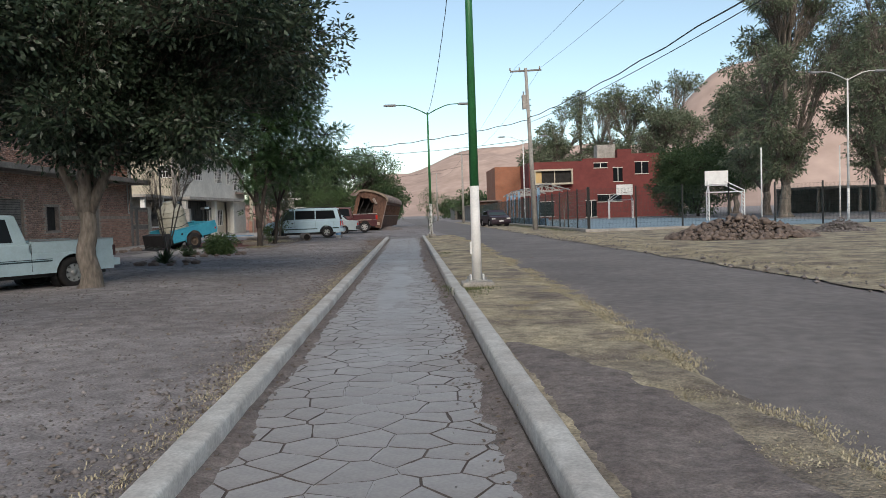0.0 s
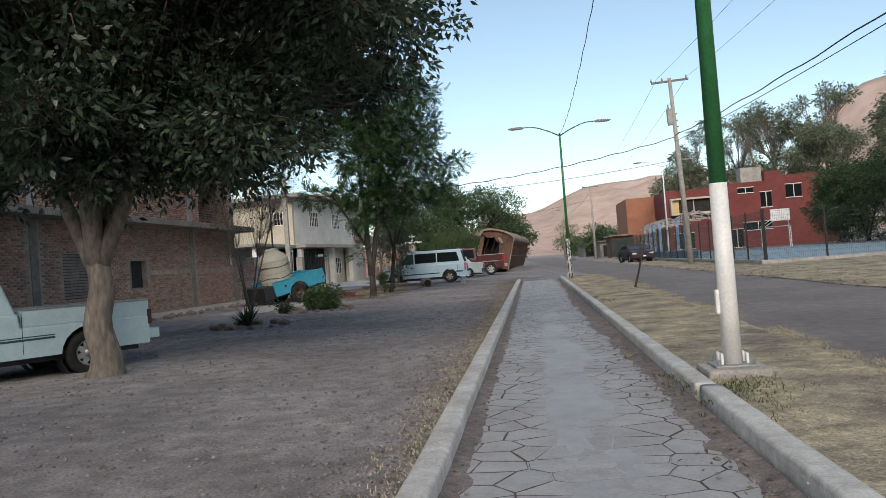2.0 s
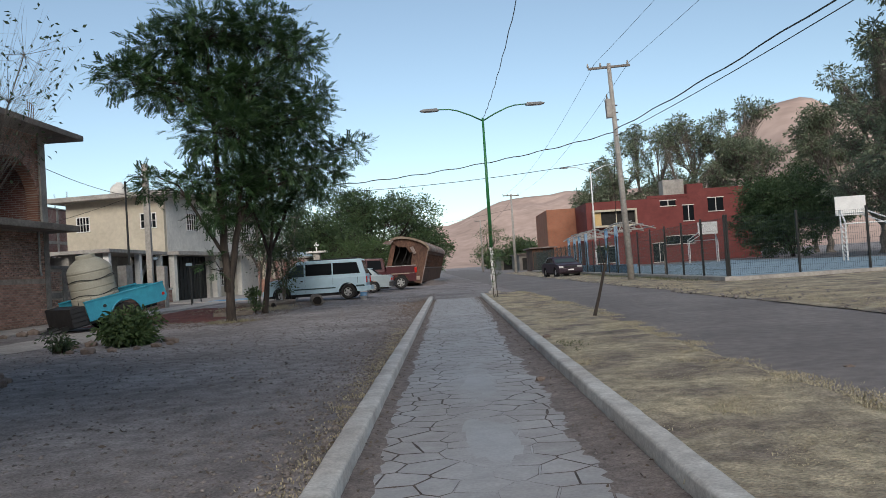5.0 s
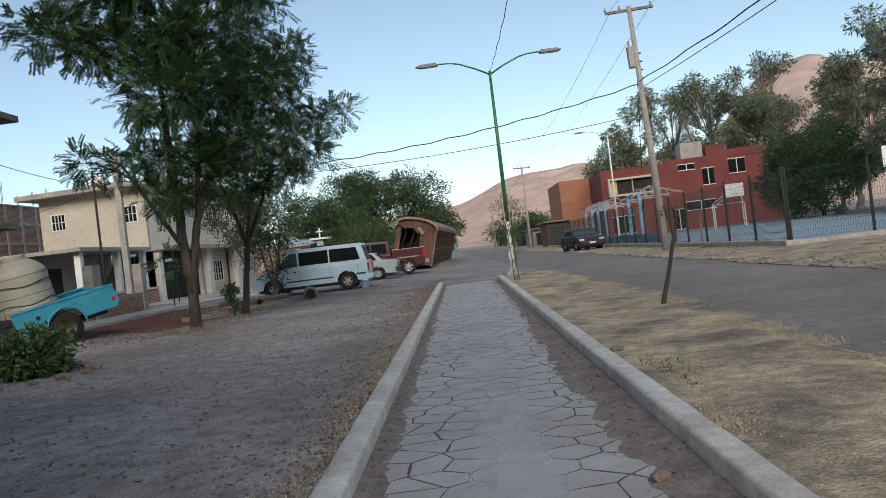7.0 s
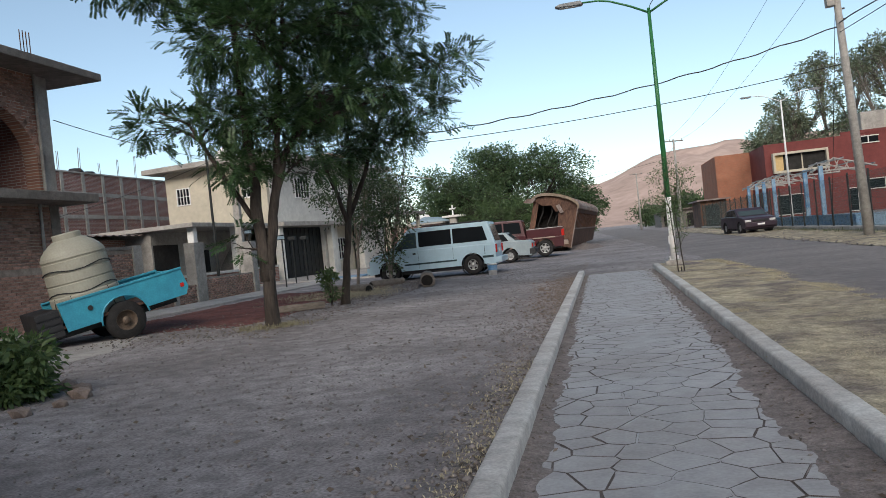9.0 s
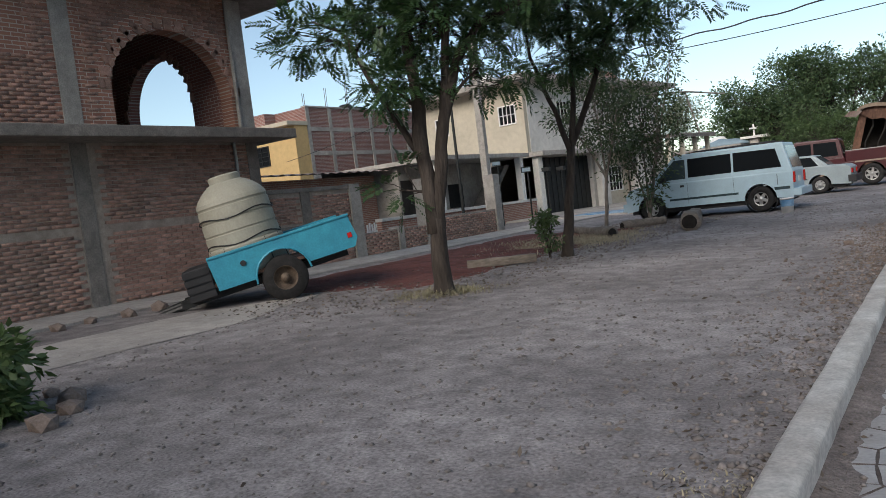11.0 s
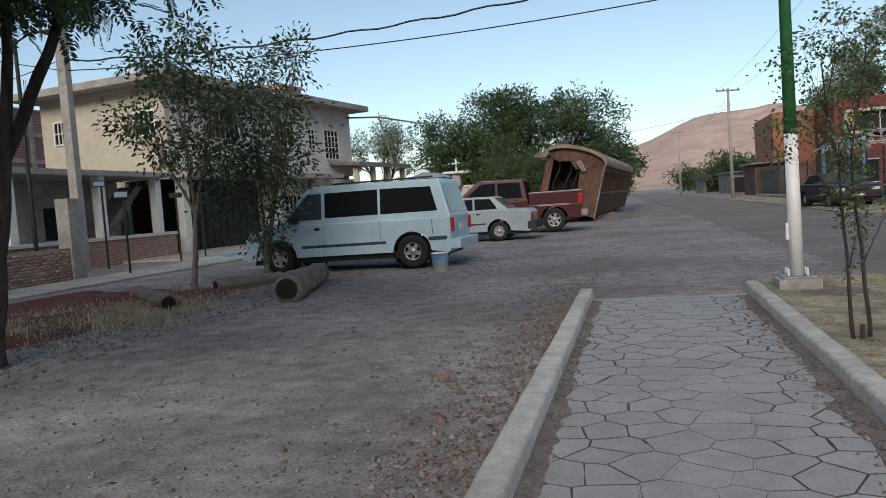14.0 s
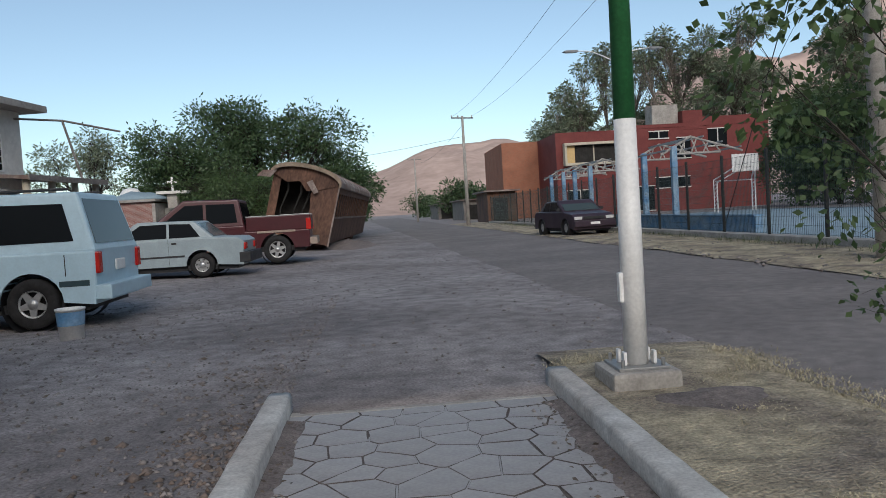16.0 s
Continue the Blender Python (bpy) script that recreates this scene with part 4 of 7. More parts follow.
lamp_post(1.13, 12.98, 0.02, 0.25, "green and white two-armed street lamp on small concrete plinth", 1.64, 6.85)
lamp_post(1.15, 42.0, 0.07, 0.23, "green and white two-armed street lamp at the path's end", 1.77, 6.72)
lamp_post(26.5, 45.5, 0, 0.2, "white two-armed park lamp among dry grass", 2, 8.6, lower=WHITEP, upper=WHITEP, plinth=False)
lamp_post(10.75, 71.5, 0, 0.2, "white two-armed lamp beside the court canopies", 2, 7.9, lower=WHITEP, upper=WHITEP, plinth=False)
for x, y, h in ((28.5, 61, 5.8), (35, 61, 5.8)):
    w = thing("park_post", "plain white painted post in the park", "post", (x, y, 0), group="park posts")
    part("shaft", cyl(bmesh.new(), 0, 0, 0, h, 0.07, 0.05, 10), WHITEP, w, smooth=True)


def power_pole(x, y, h, label, lean=(0, 0), box_on=True, arm=2.0, turn=0):
    p = thing("power_pole", label, "power pole", pose(x, y, 0, lean[0], lean[1], turn), group="power poles")
    part("shaft", tube(bmesh.new(), [(0, 0, -0.2), (0, 0, h)], [0.17, 0.095], 12), CONC, p, "grey concrete shaft", smooth=True)
    part("crossarm", abox(-arm / 2, arm / 2, -0.06, 0.06, h - 0.22, h - 0.12), CONC_D, p)
    for k in (-1, -0.4, 0.9):
        part("insulator", lathe(bmesh.new(), [(0, h - 0.12), (0.04, h - 0.12), (0.06, h - 0.05), (0.03, h), (0.045, h + 0.05), (0, h + 0.08)], 10, (k * arm / 2, 0, 0)), CONC, p, smooth=True)
    if box_on:
        bx = part("transformer", abox(-0.36, -0.10, -0.18, 0.12, h - 2.6, h - 1.7, bevel=0.03), CONC, p, "grey cut-out box")
        part("bushing", cyl(bmesh.new(), -0.25, 0, h - 1.7, h - 1.45, 0.04, 0.03, 8), CONC_D, bx)
        for k in range(4):
            part("bracket", abox(0.09, 0.2, -0.03, 0.03, h - 3.1 + 0.35 * k, h - 3.05 + 0.35 * k), BLACKM, p)
    return p


power_pole(8.05, 49.2, 10.4, "tall concrete power pole with crossarm and grey cut-out boxes", lean=(0, -2))
power_pole(6.9, 100.0, 9.2, "concrete power pole with short crossarm beside the road", turn=20, box_on=False)
power_pole(5.2, 150.0, 9.5, "far concrete power pole with crossarms", box_on=False)
power_pole(9.5, -24.0, 10.5, "concrete power pole behind the start of the path", box_on=False)
cp = thing("house_pole", "pale concrete service pole before the porch house", "pole", (-14.8, 49.3, 0.2))
part("shaft", abox(-0.13, 0.13, -0.11, 0.11, 0, 6.9, bevel=0.02), CONC, cp)
ml = thing("lamp_mast", "thin black lamp mast with small arm", "lamp mast", (-15.4, 48.4, 0.2))
part("mast", tube(bmesh.new(), [(0, 0, 0), (0, 0, 6.0)], [0.06, 0.045], 8), BLACKM, ml)
part("arm", tube(bmesh.new(), [(0, 0, 5.9), (0.25, 0.3, 6.2), (0.5, 0.6, 6.25)], 0.025, 6), BLACKM, ml)
part("lamp_head", abox(0.35, 0.62, 0.45, 0.75, 6.2, 6.28, bevel=0.02), BLACKM, ml)
for y in (52.3, 53.6):
    s = thing("garden_lamp", "short black garden lamp by the driveway", "garden lamp", (-13.9, y, 0.2), group="garden lamps")
    part("stem", cyl(bmesh.new(), 0, 0, 0, 1.9, 0.03, 0.025, 8), BLACKM, s)
    part("lantern", abox(-0.16, 0.16, -0.1, 0.1, 1.9, 2.05, bevel=0.02), BLACKM, s)


def cable(name, a, b, sag, r=0.012, label="black overhead power cable", twist=False):
    a, b = Vector(a), Vector(b)
    pts = []
    n = 60 if twist else 26
    for k in range(n + 1):
        u = k / n
        p = a.lerp(b, u)
        p.z -= 4 * sag * u * (1 - u)
        if twist:
            p.z += 0.03 * math.sin(u * 90)
        pts.append(p)
    return tagged(part(name, tube(bmesh.new(), pts, r, 5), BLACKM), label, "cable", group="overhead cables")


cable("power_cable", (7.75, 49.2, 7.1), (-14.8, 49.3, 5.75), 0.85, 0.022, twist=True)
cable("power_cable", (7.75, 49.2, 5.85), (-14.8, 49.3, 5.5), 0.55, 0.014)
cable("power_cable", (7.75, 49.2, 7.2), (9.5, -24, 8.0), 1.3, 0.022, twist=True)
cable("power_cable", (7.75, 49.2, 6.9), (9.5, -24, 7.3), 1.1, 0.014)
cable("power_cable", (7.0, 49.2, 10.4), (8.6, -24, 10.6), 1.0, 0.008)
cable("power_cable", (8.65, 49.2, 10.4), (10.4, -24, 10.6), 1.0, 0.008)
cable("power_cable", (7.0, 49.2, 10.4), (6.1, 100, 9.2), 1.0, 0.008)
cable("power_cable", (8.65, 49.2, 10.4), (7.8, 100, 9.2), 1.0, 0.008)
cable("power_cable", (7.75, 49.2, 8.2), (9.3, 58.0, 0.2), 0.0, 0.012, "slanting stay wire of the power pole")
cable("power_cable", (6.9, 100, 7.5), (-22, 104, 6.0), 0.8, 0.012)
cable("power_cable", (6.9, 100, 8.5), (5.2, 150, 8.8), 0.9, 0.012)
cable("power_cable", (1.15, 42.0, 6.74), (1.13, 12.98, 6.85), 0.75, 0.010, "thin dark wire between the street lamps", True)
cable("power_cable", (-14.8, 49.3, 5.5), (-13.2, 37.4, 5.2), 0.2, 0.010, "service wire to the brick house")
cable("power_cable", (-14.8, 49.3, 5.8), (-21.5, 46, 3.6), 0.2, 0.010, "service wire to a house")

# ---- court and its fence ----
struct(part("court", abox(10.4, 28.5, 42.5, 92, -0.1, 0.07), COURT), "pale blue painted concrete sports court", "court")
struct(part("court_kerb", abox(9.2, 9.62, 40.2, 104, -0.1, 0.22, bevel=0.02), CONC), "low concrete footing of the court fence", "kerb")
struct(part("court_kerb", abox(9.62, 17.0, 40.3, 40.75, -0.1, 0.2, bevel=0.02), CONC), "low concrete footing of the court fence", "kerb")


def fence_panel_mesh(length, h):
    """A welded wire panel in one mesh: fine uprights, rails and two folds."""
    v, f = [], []
    def bar(x0, x1, z0, z1, t=0.0028):
        s = len(v)
        v.extend([(x0, -t, z0), (x1, -t, z0), (x1, -t, z1), (x0, -t, z1), (x0, t, z0), (x1, t, z0), (x1, t, z1), (x0, t, z1)])
        f.extend([(s, s + 1, s + 2, s + 3), (s + 7, s + 6, s + 5, s + 4), (s, s + 3, s + 7, s + 4), (s + 1, s + 5, s + 6, s + 2), (s + 3, s + 2, s + 6, s + 7)])
    n = int(length / 0.075)
    for k in range(1, n):
        bar(length * k / n - 0.0024, length * k / n + 0.0024, 0.06, h)
    for k in range(11):
        z = 0.08 + (h - 0.1) * k / 10
        bar(0, length, z - 0.0032, z + 0.0032, 0.005)
    return v, f


WIREG = mat("green_wire", (0.022, 0.040, 0.036), 0.5, 0.2, 5, 40, 0.0)
fences = []


def fence_run(name, x0, y0, x1, y1, step, label, h=2.15):
    fe = tagged(new(name), label, "fence", group="court fence")
    d = Vector((x1 - x0, y1 - y0, 0))
    n = max(1, round(d.length / step))
    ang = math.atan2(d.y, d.x)
    base = fence_panel_mesh(d.length / n, h)
    first = None
    for k in range(n + 1):
        p = Vector((x0, y0, 0.18)) + d * (k / n)
        post = part("post", abox(-0.035, 0.035, -0.035, 0.035, -0.2, h + 0.1, bevel=0.006), BLACKM, fe)
        post.location = p
        if k < n:
            if first is None:
                first = mesh_np("wire_panel", base[0], base[1], WIREG, fe)
                pan = first
            else:
                pan = new("wire_panel", first.data)
                pan.parent = fe
            pan.location, pan.rotation_euler = p, (0, 0, ang)
            tagged(pan, kind="stuff")
    return fe


fence_run("wire_fence", 9.42, 40.5, 9.42, 103.5, 2.52, "black wire mesh fence on posts along the road")
fence_run("wire_fence", 9.50, 40.5, 17.0, 40.5, 2.5, "black wire mesh fence closing the court's end")
fence_run("wire_fence", 20.0, 41.5, 42.0, 42.5, 2.75, "black wire mesh fence before the park")


# blue and white canopies along the fence
def canopy(y, x0=11.1, x1=13.0, depth=3.3):
    c = thing("court_canopy", "canopy of white trusses on peeling blue columns", "canopy", (0, y, 0), group="court canopies")
    for x in (x0,):
        for dy in (0, depth):
            part("column", abox(x - 0.11, x + 0.11, dy - 0.11, dy + 0.11, 0, 3.3, bevel=0.015), BLUEWALL, c, "peeling blue square column")
    for dy in (0, depth):
        t = bmesh.new()
        ridge_x, rz = x0 + 0.7, 3.65
        tube(t, [(x0 - 0.5, dy, 3.0), (ridge_x, dy, rz), (x1 + 0.9, dy, 3.0)], 0.05, 6)
        tube(t, [(x0, dy, 3.0), (x1, dy, 3.0)], 0.045, 6)
        for k in range(1, 8):
            xa = x0 + (x1 - x0) * k / 8
            za = 3.0 + (rz - 3.0) * (1 - (xa - ridge_x) / (x1 + 0.9 - ridge_x) if xa > ridge_x else 1 - (ridge_x - xa) / 1.2)
            xb = x0 + (x1 - x0) * (k - 1 + 2 * (k % 2)) / 8
            tube(t, [(xa, dy, za), (xb, dy, 3.0)], 0.03, 5)
        part("truss", t, CONC, c, "white steel truss")
    for k in range(5):
        xk = x0 - 0.4 + (x1 - x0 + 1.1) * k / 4
        zk = 3.0 + 0.65 * ((1 - (xk - x0 - 0.7) / (x1 + 0.2 - x0)) if xk > x0 + 0.7 else 1 - (x0 + 0.7 - xk) / 1.2) + 0.06
        part("purlin", abox(xk - 0.03, xk + 0.03, -0.3, depth + 0.3, zk, zk + 0.06), GREYP, c)


for y in (65.8, 77.5, 83.5):
    canopy(y)
bw = struct(thing("wall_court", "low peeling blue wall beside the court", "wall"))
part("wall_core", abox(10.3, 10.5, 58, 80, 0, 0.62), BLUEWALL, bw)
part("coping", abox(10.26, 10.54, 58, 80, 0.62, 0.68), BLUEWALL, bw)


def hoop(x, y, face, label):
    """A court backboard on a white lattice frame; face 1: board looks towards +y."""
    h = thing("basketball_hoop", label, "basketball hoop", pose(x, y, 0.07, 0, 0, 0 if face > 0 else 180), group="basketball hoops")
    for sx in (-1.4, 1.4):
        t = bmesh.new()
        tube(t, [(sx, -1.9, 0), (sx, -1.9, 2.3), (sx * 0.5, 0, 3.1)], 0.05, 7)
        tube(t, [(sx, -1.4, 0), (sx, -1.4, 2.1), (sx * 0.5, 0, 2.75)], 0.05, 7)
        for k in range(7):
            z = 0.15 + 0.28 * k
            tube(t, [(sx, -1.9, z), (sx, -1.4, z + 0.28)], 0.025, 5)
        part("lattice_leg", t, WHITEP, h, "white lattice support")
    part("cross_beam", tube(bmesh.new(), [(-1.4, -1.65, 2.2), (1.4, -1.65, 2.2)], 0.04, 6), WHITEP, h)
    part("cross_beam", tube(bmesh.new(), [(-0.75, -0.05, 2.9), (0.75, -0.05, 2.9)], 0.04, 6), WHITEP, h)
    b = part("backboard", abox(-0.95, 0.95, 0, 0.05, 2.75, 3.95, bevel=0.008), WHITEP, h, "scuffed white backboard")
    part("rim", tube(bmesh.new(), [(0.225 * math.cos(a), 0.32 + 0.225 * math.sin(a), 3.02) for a in (2 * math.pi * k / 20 for k in range(21))], 0.012, 5, False), RUST, b, "rusty hoop")
    return h


hoop(24.7, 87.0, -1, "white basketball hoop on lattice frame at far end")
hoop(24.6, 60.5, 1, "white basketball hoop seen from its back")

# red and orange building
rb = thing("red_building", "dark red two-storey building with orange brick wing and boxed window", "building", (0, 0, 0))
part("wall", abox(17.6, 40, 112, 112.3, 0, 8.5), REDWALL, rb, "dark red front wall")
part("wall", abox(17.6, 17.9, 112.3, 130, 0, 8.5), REDWALL, rb, "dark red side wall")
part("wall", abox(13.5, 17.6, 120.5, 121, 0, 8.5), ORANGE_X, rb, "orange brick wing")
part("wall", abox(13.5, 13.8, 121, 134, 0, 8.5), ORANGE_Y, rb, "orange brick wing side")
part("roof", abox(17.9, 40, 112.3, 130, 8.0, 8.2), CONC_D, rb)
part("parapet", abox(25.6, 32.0, 111.94, 112.2, 8.5, 8.85), REDWALL, rb)
part("parapet", abox(32.6, 40, 111.94, 112.2, 8.5, 9.4), REDWALL, rb)
part("stair_tower", abox(30.9, 33.0, 111.96, 116, 8.2, 10.1), REDWALL, rb, "dark red roof block")
part("tank_box", abox(28.1, 30.85, 113, 115, 8.2, 10.9), CONC, rb, "pale grey roof block")
bwn = part("boxed_window", abox(18.5, 23.8, 111.6, 111.97, 5.35, 7.15), DARKIN, rb, "large dark recessed window in a cream frame")
for a in ((18.3, 24.0, 5.12, 5.37), (18.3, 24.0, 7.13, 7.38), (18.3, 18.52, 5.37, 7.13), (23.78, 24.0, 5.37, 7.13)):
    part("surround", abox(a[0], a[1], 111.1, 111.98, a[2], a[3]), CREAM, bwn, "cream painted surround")
part("yellow_panel", abox(18.6, 19.4, 111.5, 111.58, 5.4, 7.1), YELLOW, bwn)
part("mullion", abox(21.3, 21.42, 111.5, 111.58, 5.4, 7.1), CREAM, bwn)
for x0, x1, z0, z1 in ((27.3, 29.3, 7.45, 8.1), (30.2, 31.6, 5.35, 7.35), (33.5, 35.5, 6.4, 8.1), (27.8, 31.4, 2.4, 3.4), (26.0, 27.6, 0.2, 2.6), (18.6, 21.2, 0.5, 2.6)):
    w = part("window", abox(x0, x1, 111.9, 111.99, z0, z1), GLASS, rb, "dark window")
    for a in ((x0 - 0.08, x1 + 0.08, z0 - 0.1, z0), (x0 - 0.08, x1 + 0.08, z1, z1 + 0.1), ((x0 + x1) / 2 - 0.05, (x0 + x1) / 2 + 0.05, z0, z1)):
        part("frame", abox(a[0], a[1], 111.86, 111.95, a[2], a[3]), WHITEWALL, w)
# sheds and walls further along the road
for k, (x0, x1, y0, y1, h, m) in enumerate(((9.8, 12.5, 108, 116, 2.9, RUST), (10.5, 14, 135, 150, 2.6, CONC_D), (9.5, 13, 165, 185, 2.6, CONC_D), (-16, -9, 120, 135, 3.0, FARBRICK_X))):
    s = thing("roadside_shed", "low weathered roadside shed with an open front", "shed", (0, 0, 0), group="roadside sheds")
    part("wall", abox(x0, x1, y0, y1, 0, h), m, s)
    part("roof", abox(x0 - 0.4, x1 + 0.4, y0 - 0.5, y1 + 0.4, h, h + 0.15), RUST_D, s)
    part("opening", abox(x0 + 0.5, x1 - 0.8, y0 - 0.03, y0 + 0.02, 0.1, h - 0.6), DARKIN, s)
pav = thing("park_shelter", "open park shelter with a low grey roof", "shelter", (0, 0, 0))
part("roof", abox(46, 66, 86, 94, 2.8, 3.05), CONC_D, pav)
for x in (41, 46, 51, 56):
    part("column", abox(x + 6, x + 6.3, 86.3, 86.6, 0, 2.8), CONC_D, pav)
part("back_wall", abox(46, 66, 93.7, 94, 0, 2.8), CONC_D, pav)

# ---- vehicles ----
WTRUCK = pose(-7.96, 15.44, 0.02, 0, 0, 236) @ Matrix.Scale(0.93, 4)
def wheel_parts(parent, x, y, r, w, rim_r, spokes=5, rim_mat=None, label="tyre with alloy rim"):
    """A wheel at the given hub place, the outer side towards y's sign."""
    s = 1 if y > 0 else -1
    wh = part("wheel", lathe(bmesh.new(), [(rim_r * 0.95, -w / 2), (r * 0.93, -w / 2), (r, -w * 0.32), (r, w * 0.32), (r * 0.93, w / 2), (rim_r * 0.98, w / 2), (rim_r * 0.9, w * 0.3)], 30, (x, y, r), axis="y"), TYRE, parent, "black rubber tyre", smooth=True)
    rm = rim_mat or ALLOY
    part("rim", lathe(bmesh.new(), [(rim_r, s * w * 0.42), (rim_r * 0.93, s * w * 0.47), (rim_r * 0.86, s * w * 0.36), (rim_r * 0.80, s * w * 0.10), (0.0, s * w * 0.05)], 28, (x, y, r), axis="y"), BLACKPL if spokes else rm, wh, "dark wheel dish", smooth=True)
    part("rim_ring", lathe(bmesh.new(), [(rim_r * 0.84, s * w * 0.36), (rim_r * 0.90, s * w * 0.47), (rim_r, s * w * 0.45)], 28, (x, y, r), axis="y"), rm, wh, "metal rim ring", smooth=True)
    for k in range(spokes):
        a = 2 * math.pi * k / spokes + 0.3
        m = Matrix.Translation((x, y + s * w * 0.40, r)) @ Matrix.Rotation(a, 4, "Y")
        b = bmesh.new()
        prism(b, [(0.03, -0.055), (rim_r * 0.88, -0.034), (rim_r * 0.88, 0.034), (0.03, 0.055)], -0.02, 0.012)
        for v in b.verts:
            v.co = m @ v.co
        part("spoke", b, rm, wh)
    part("hub_cap", lathe(bmesh.new(), [(0.075, s * w * 0.34), (0.07, s * w * 0.47), (0.0, s * w * 0.48)], 16, (x, y, r), axis="y"), rm, wh, smooth=True)
    return wh


def arch_outline(x0, x1, zb, axles, ra, rise):
    """The lower edge of a body side from front to back, with a wheel arch at each axle."""
    pts = [(x1, zb)]
    for ax in sorted(axles, reverse=True):
        pts += [(ax + ra * math.cos(math.pi * k / 10), max(zb, rise + ra * math.sin(math.pi * k / 10))) for k in range(11)]
    return pts + [(x0, zb)]


def vehicle(name, label, category, at, body, top_line, belt, roof, W, axles, wheel, cabin, panes, glass_ends, tum=0.13, zb=0.28, spokes=5, rim=None, trim=None, group="parked vehicles"):
    """A parked car. top_line: the (x, z) line of the lower body from back to front; cabin: four (x, z) corners, back to front over the roof;
    panes: side windows as (x, z) outlines; glass_ends: which slopes of the cabin carry a pane."""
    c = thing(name, label, category, at, group=group)
    r, tw, rr = wheel
    x0, x1 = top_line[0][0], top_line[-1][0]
    bm = bmesh.new()
    outline = arch_outline(x0 + 0.02, x1 - 0.02, zb, axles, r + 0.075, r) + list(top_line)
    prism(bm, outline, -W / 2, W / 2)
    side_es = [e for e in bm.edges if abs(abs(e.verts[0].co.y) - W / 2) < 1e-4 and abs(e.verts[0].co.y - e.verts[1].co.y) < 1e-4 and min(v.co.z for v in e.verts) > zb + 0.12 and all(min(abs(v.co.x - a) for a in axles) > r + 0.02 or v.co.z > r * 2 + 0.12 for v in e.verts)]
    bmesh.ops.bevel(bm, geom=side_es, offset=0.045, segments=3, affect="EDGES", profile=0.55)
    lower = part("body", bm, body, c, "painted lower body")
    for a in axles:
        for s in (-1, 1):
            part("wheel_well", lathe(bmesh.new(), [(r + 0.072, -0.16), (r + 0.072, 0.10)], 24, (a, s * (W / 2 - 0.13), r), axis="y"), BLACKPL, c)
    part("underbody", abox(x0 + 0.15, x1 - 0.15, -W / 2 + 0.12, W / 2 - 0.12, zb - 0.08, zb + 0.05), BLACKPL, c, "black underbody")

    def sy(z):
        return W / 2 * (1 - tum * max(0, (z - belt) / (roof - belt))) - 0.02
    bm = bmesh.new()
    ring = [[bm.verts.new((x, s * sy(z), z)) for x, z in cabin] for s in (-1, 1)]
    n = len(cabin)
    bm.faces.new(ring[0])
    bm.faces.new(ring[1][::-1])
    for k in range(n):
        bm.faces.new((ring[0][k], ring[1][k], ring[1][(k + 1) % n], ring[0][(k + 1) % n]))
    bmesh.ops.recalc_face_normals(bm, faces=bm.faces)
    top_es = [e for e in bm.edges if min(v.co.z for v in e.verts) > belt + 0.05 or max(v.co.z for v in e.verts) > roof - 0.12]
    bmesh.ops.bevel(bm, geom=top_es, offset=0.05, segments=3, affect="EDGES", profile=0.55)
    part("cabin", bm, body, c, "painted cabin")
    for outline, gm in panes:
        for s in (-1, 1):
            b = bmesh.new()
            lo = [b.verts.new((x, s * (sy(z) - 0.02), z)) for x, z in outline]
            hi = [b.verts.new((x, s * (sy(z) + 0.005), z)) for x, z in outline]
            b.faces.new(hi)
            for k in range(len(outline)):
                b.faces.new((lo[k], lo[(k + 1) % len(outline)], hi[(k + 1) % len(outline)], hi[k]))
            bmesh.ops.recalc_face_normals(b, faces=b.faces)
            part("side_window", b, gm, c, "dark side window")
    for (xa, za), (xb, zb2), gm, nm in glass_ends:
        d = Vector((xb - xa, 0, zb2 - za))
        nrm = Vector((d.z, 0, -d.x)).normalized()
        if nrm.x * (xa + xb) < 0:
            nrm = -nrm
        b = bmesh.new()
        pts = []
        for u, e in ((0.07, -1), (0.07, 1), (0.90, 1), (0.90, -1)):
            p = Vector((xa, 0, za)) + d * u
            pts.append(Vector((p.x, e * (sy(p.z) - 0.09), p.z)))
        lo = [b.verts.new(p - nrm * 0.02) for p in pts]
        hi = [b.verts.new(p + nrm * 0.006) for p in pts]
        b.faces.new(hi)
        for k in range(4):
            b.faces.new((lo[k], lo[(k + 1) % 4], hi[(k + 1) % 4], hi[k]))
        bmesh.ops.recalc_face_normals(b, faces=b.faces)
        part(nm, b, gm, c)
    for a in axles:
        for s in (-1, 1):
            wheel_parts(c, a, s * (W / 2 - tw / 2 - 0.02), r, tw, rr, spokes, rim)
    for item in trim or []:
        nm, m, dims, lab = item
        both = dims[2] == "side"
        for s in ((-1, 1) if both else (1,)):
            if both:
                xa, xb, _, out_, za, zb3 = dims
                ys = sorted((s * (W / 2 - 0.01), s * (W / 2 + out_)))
                part(nm, abox(xa, xb, ys[0], ys[1], za, zb3, bevel=0.004), m, c, lab)
            else:
                part(nm, abox(*dims, bevel=0.02), m, c, lab)
    return c


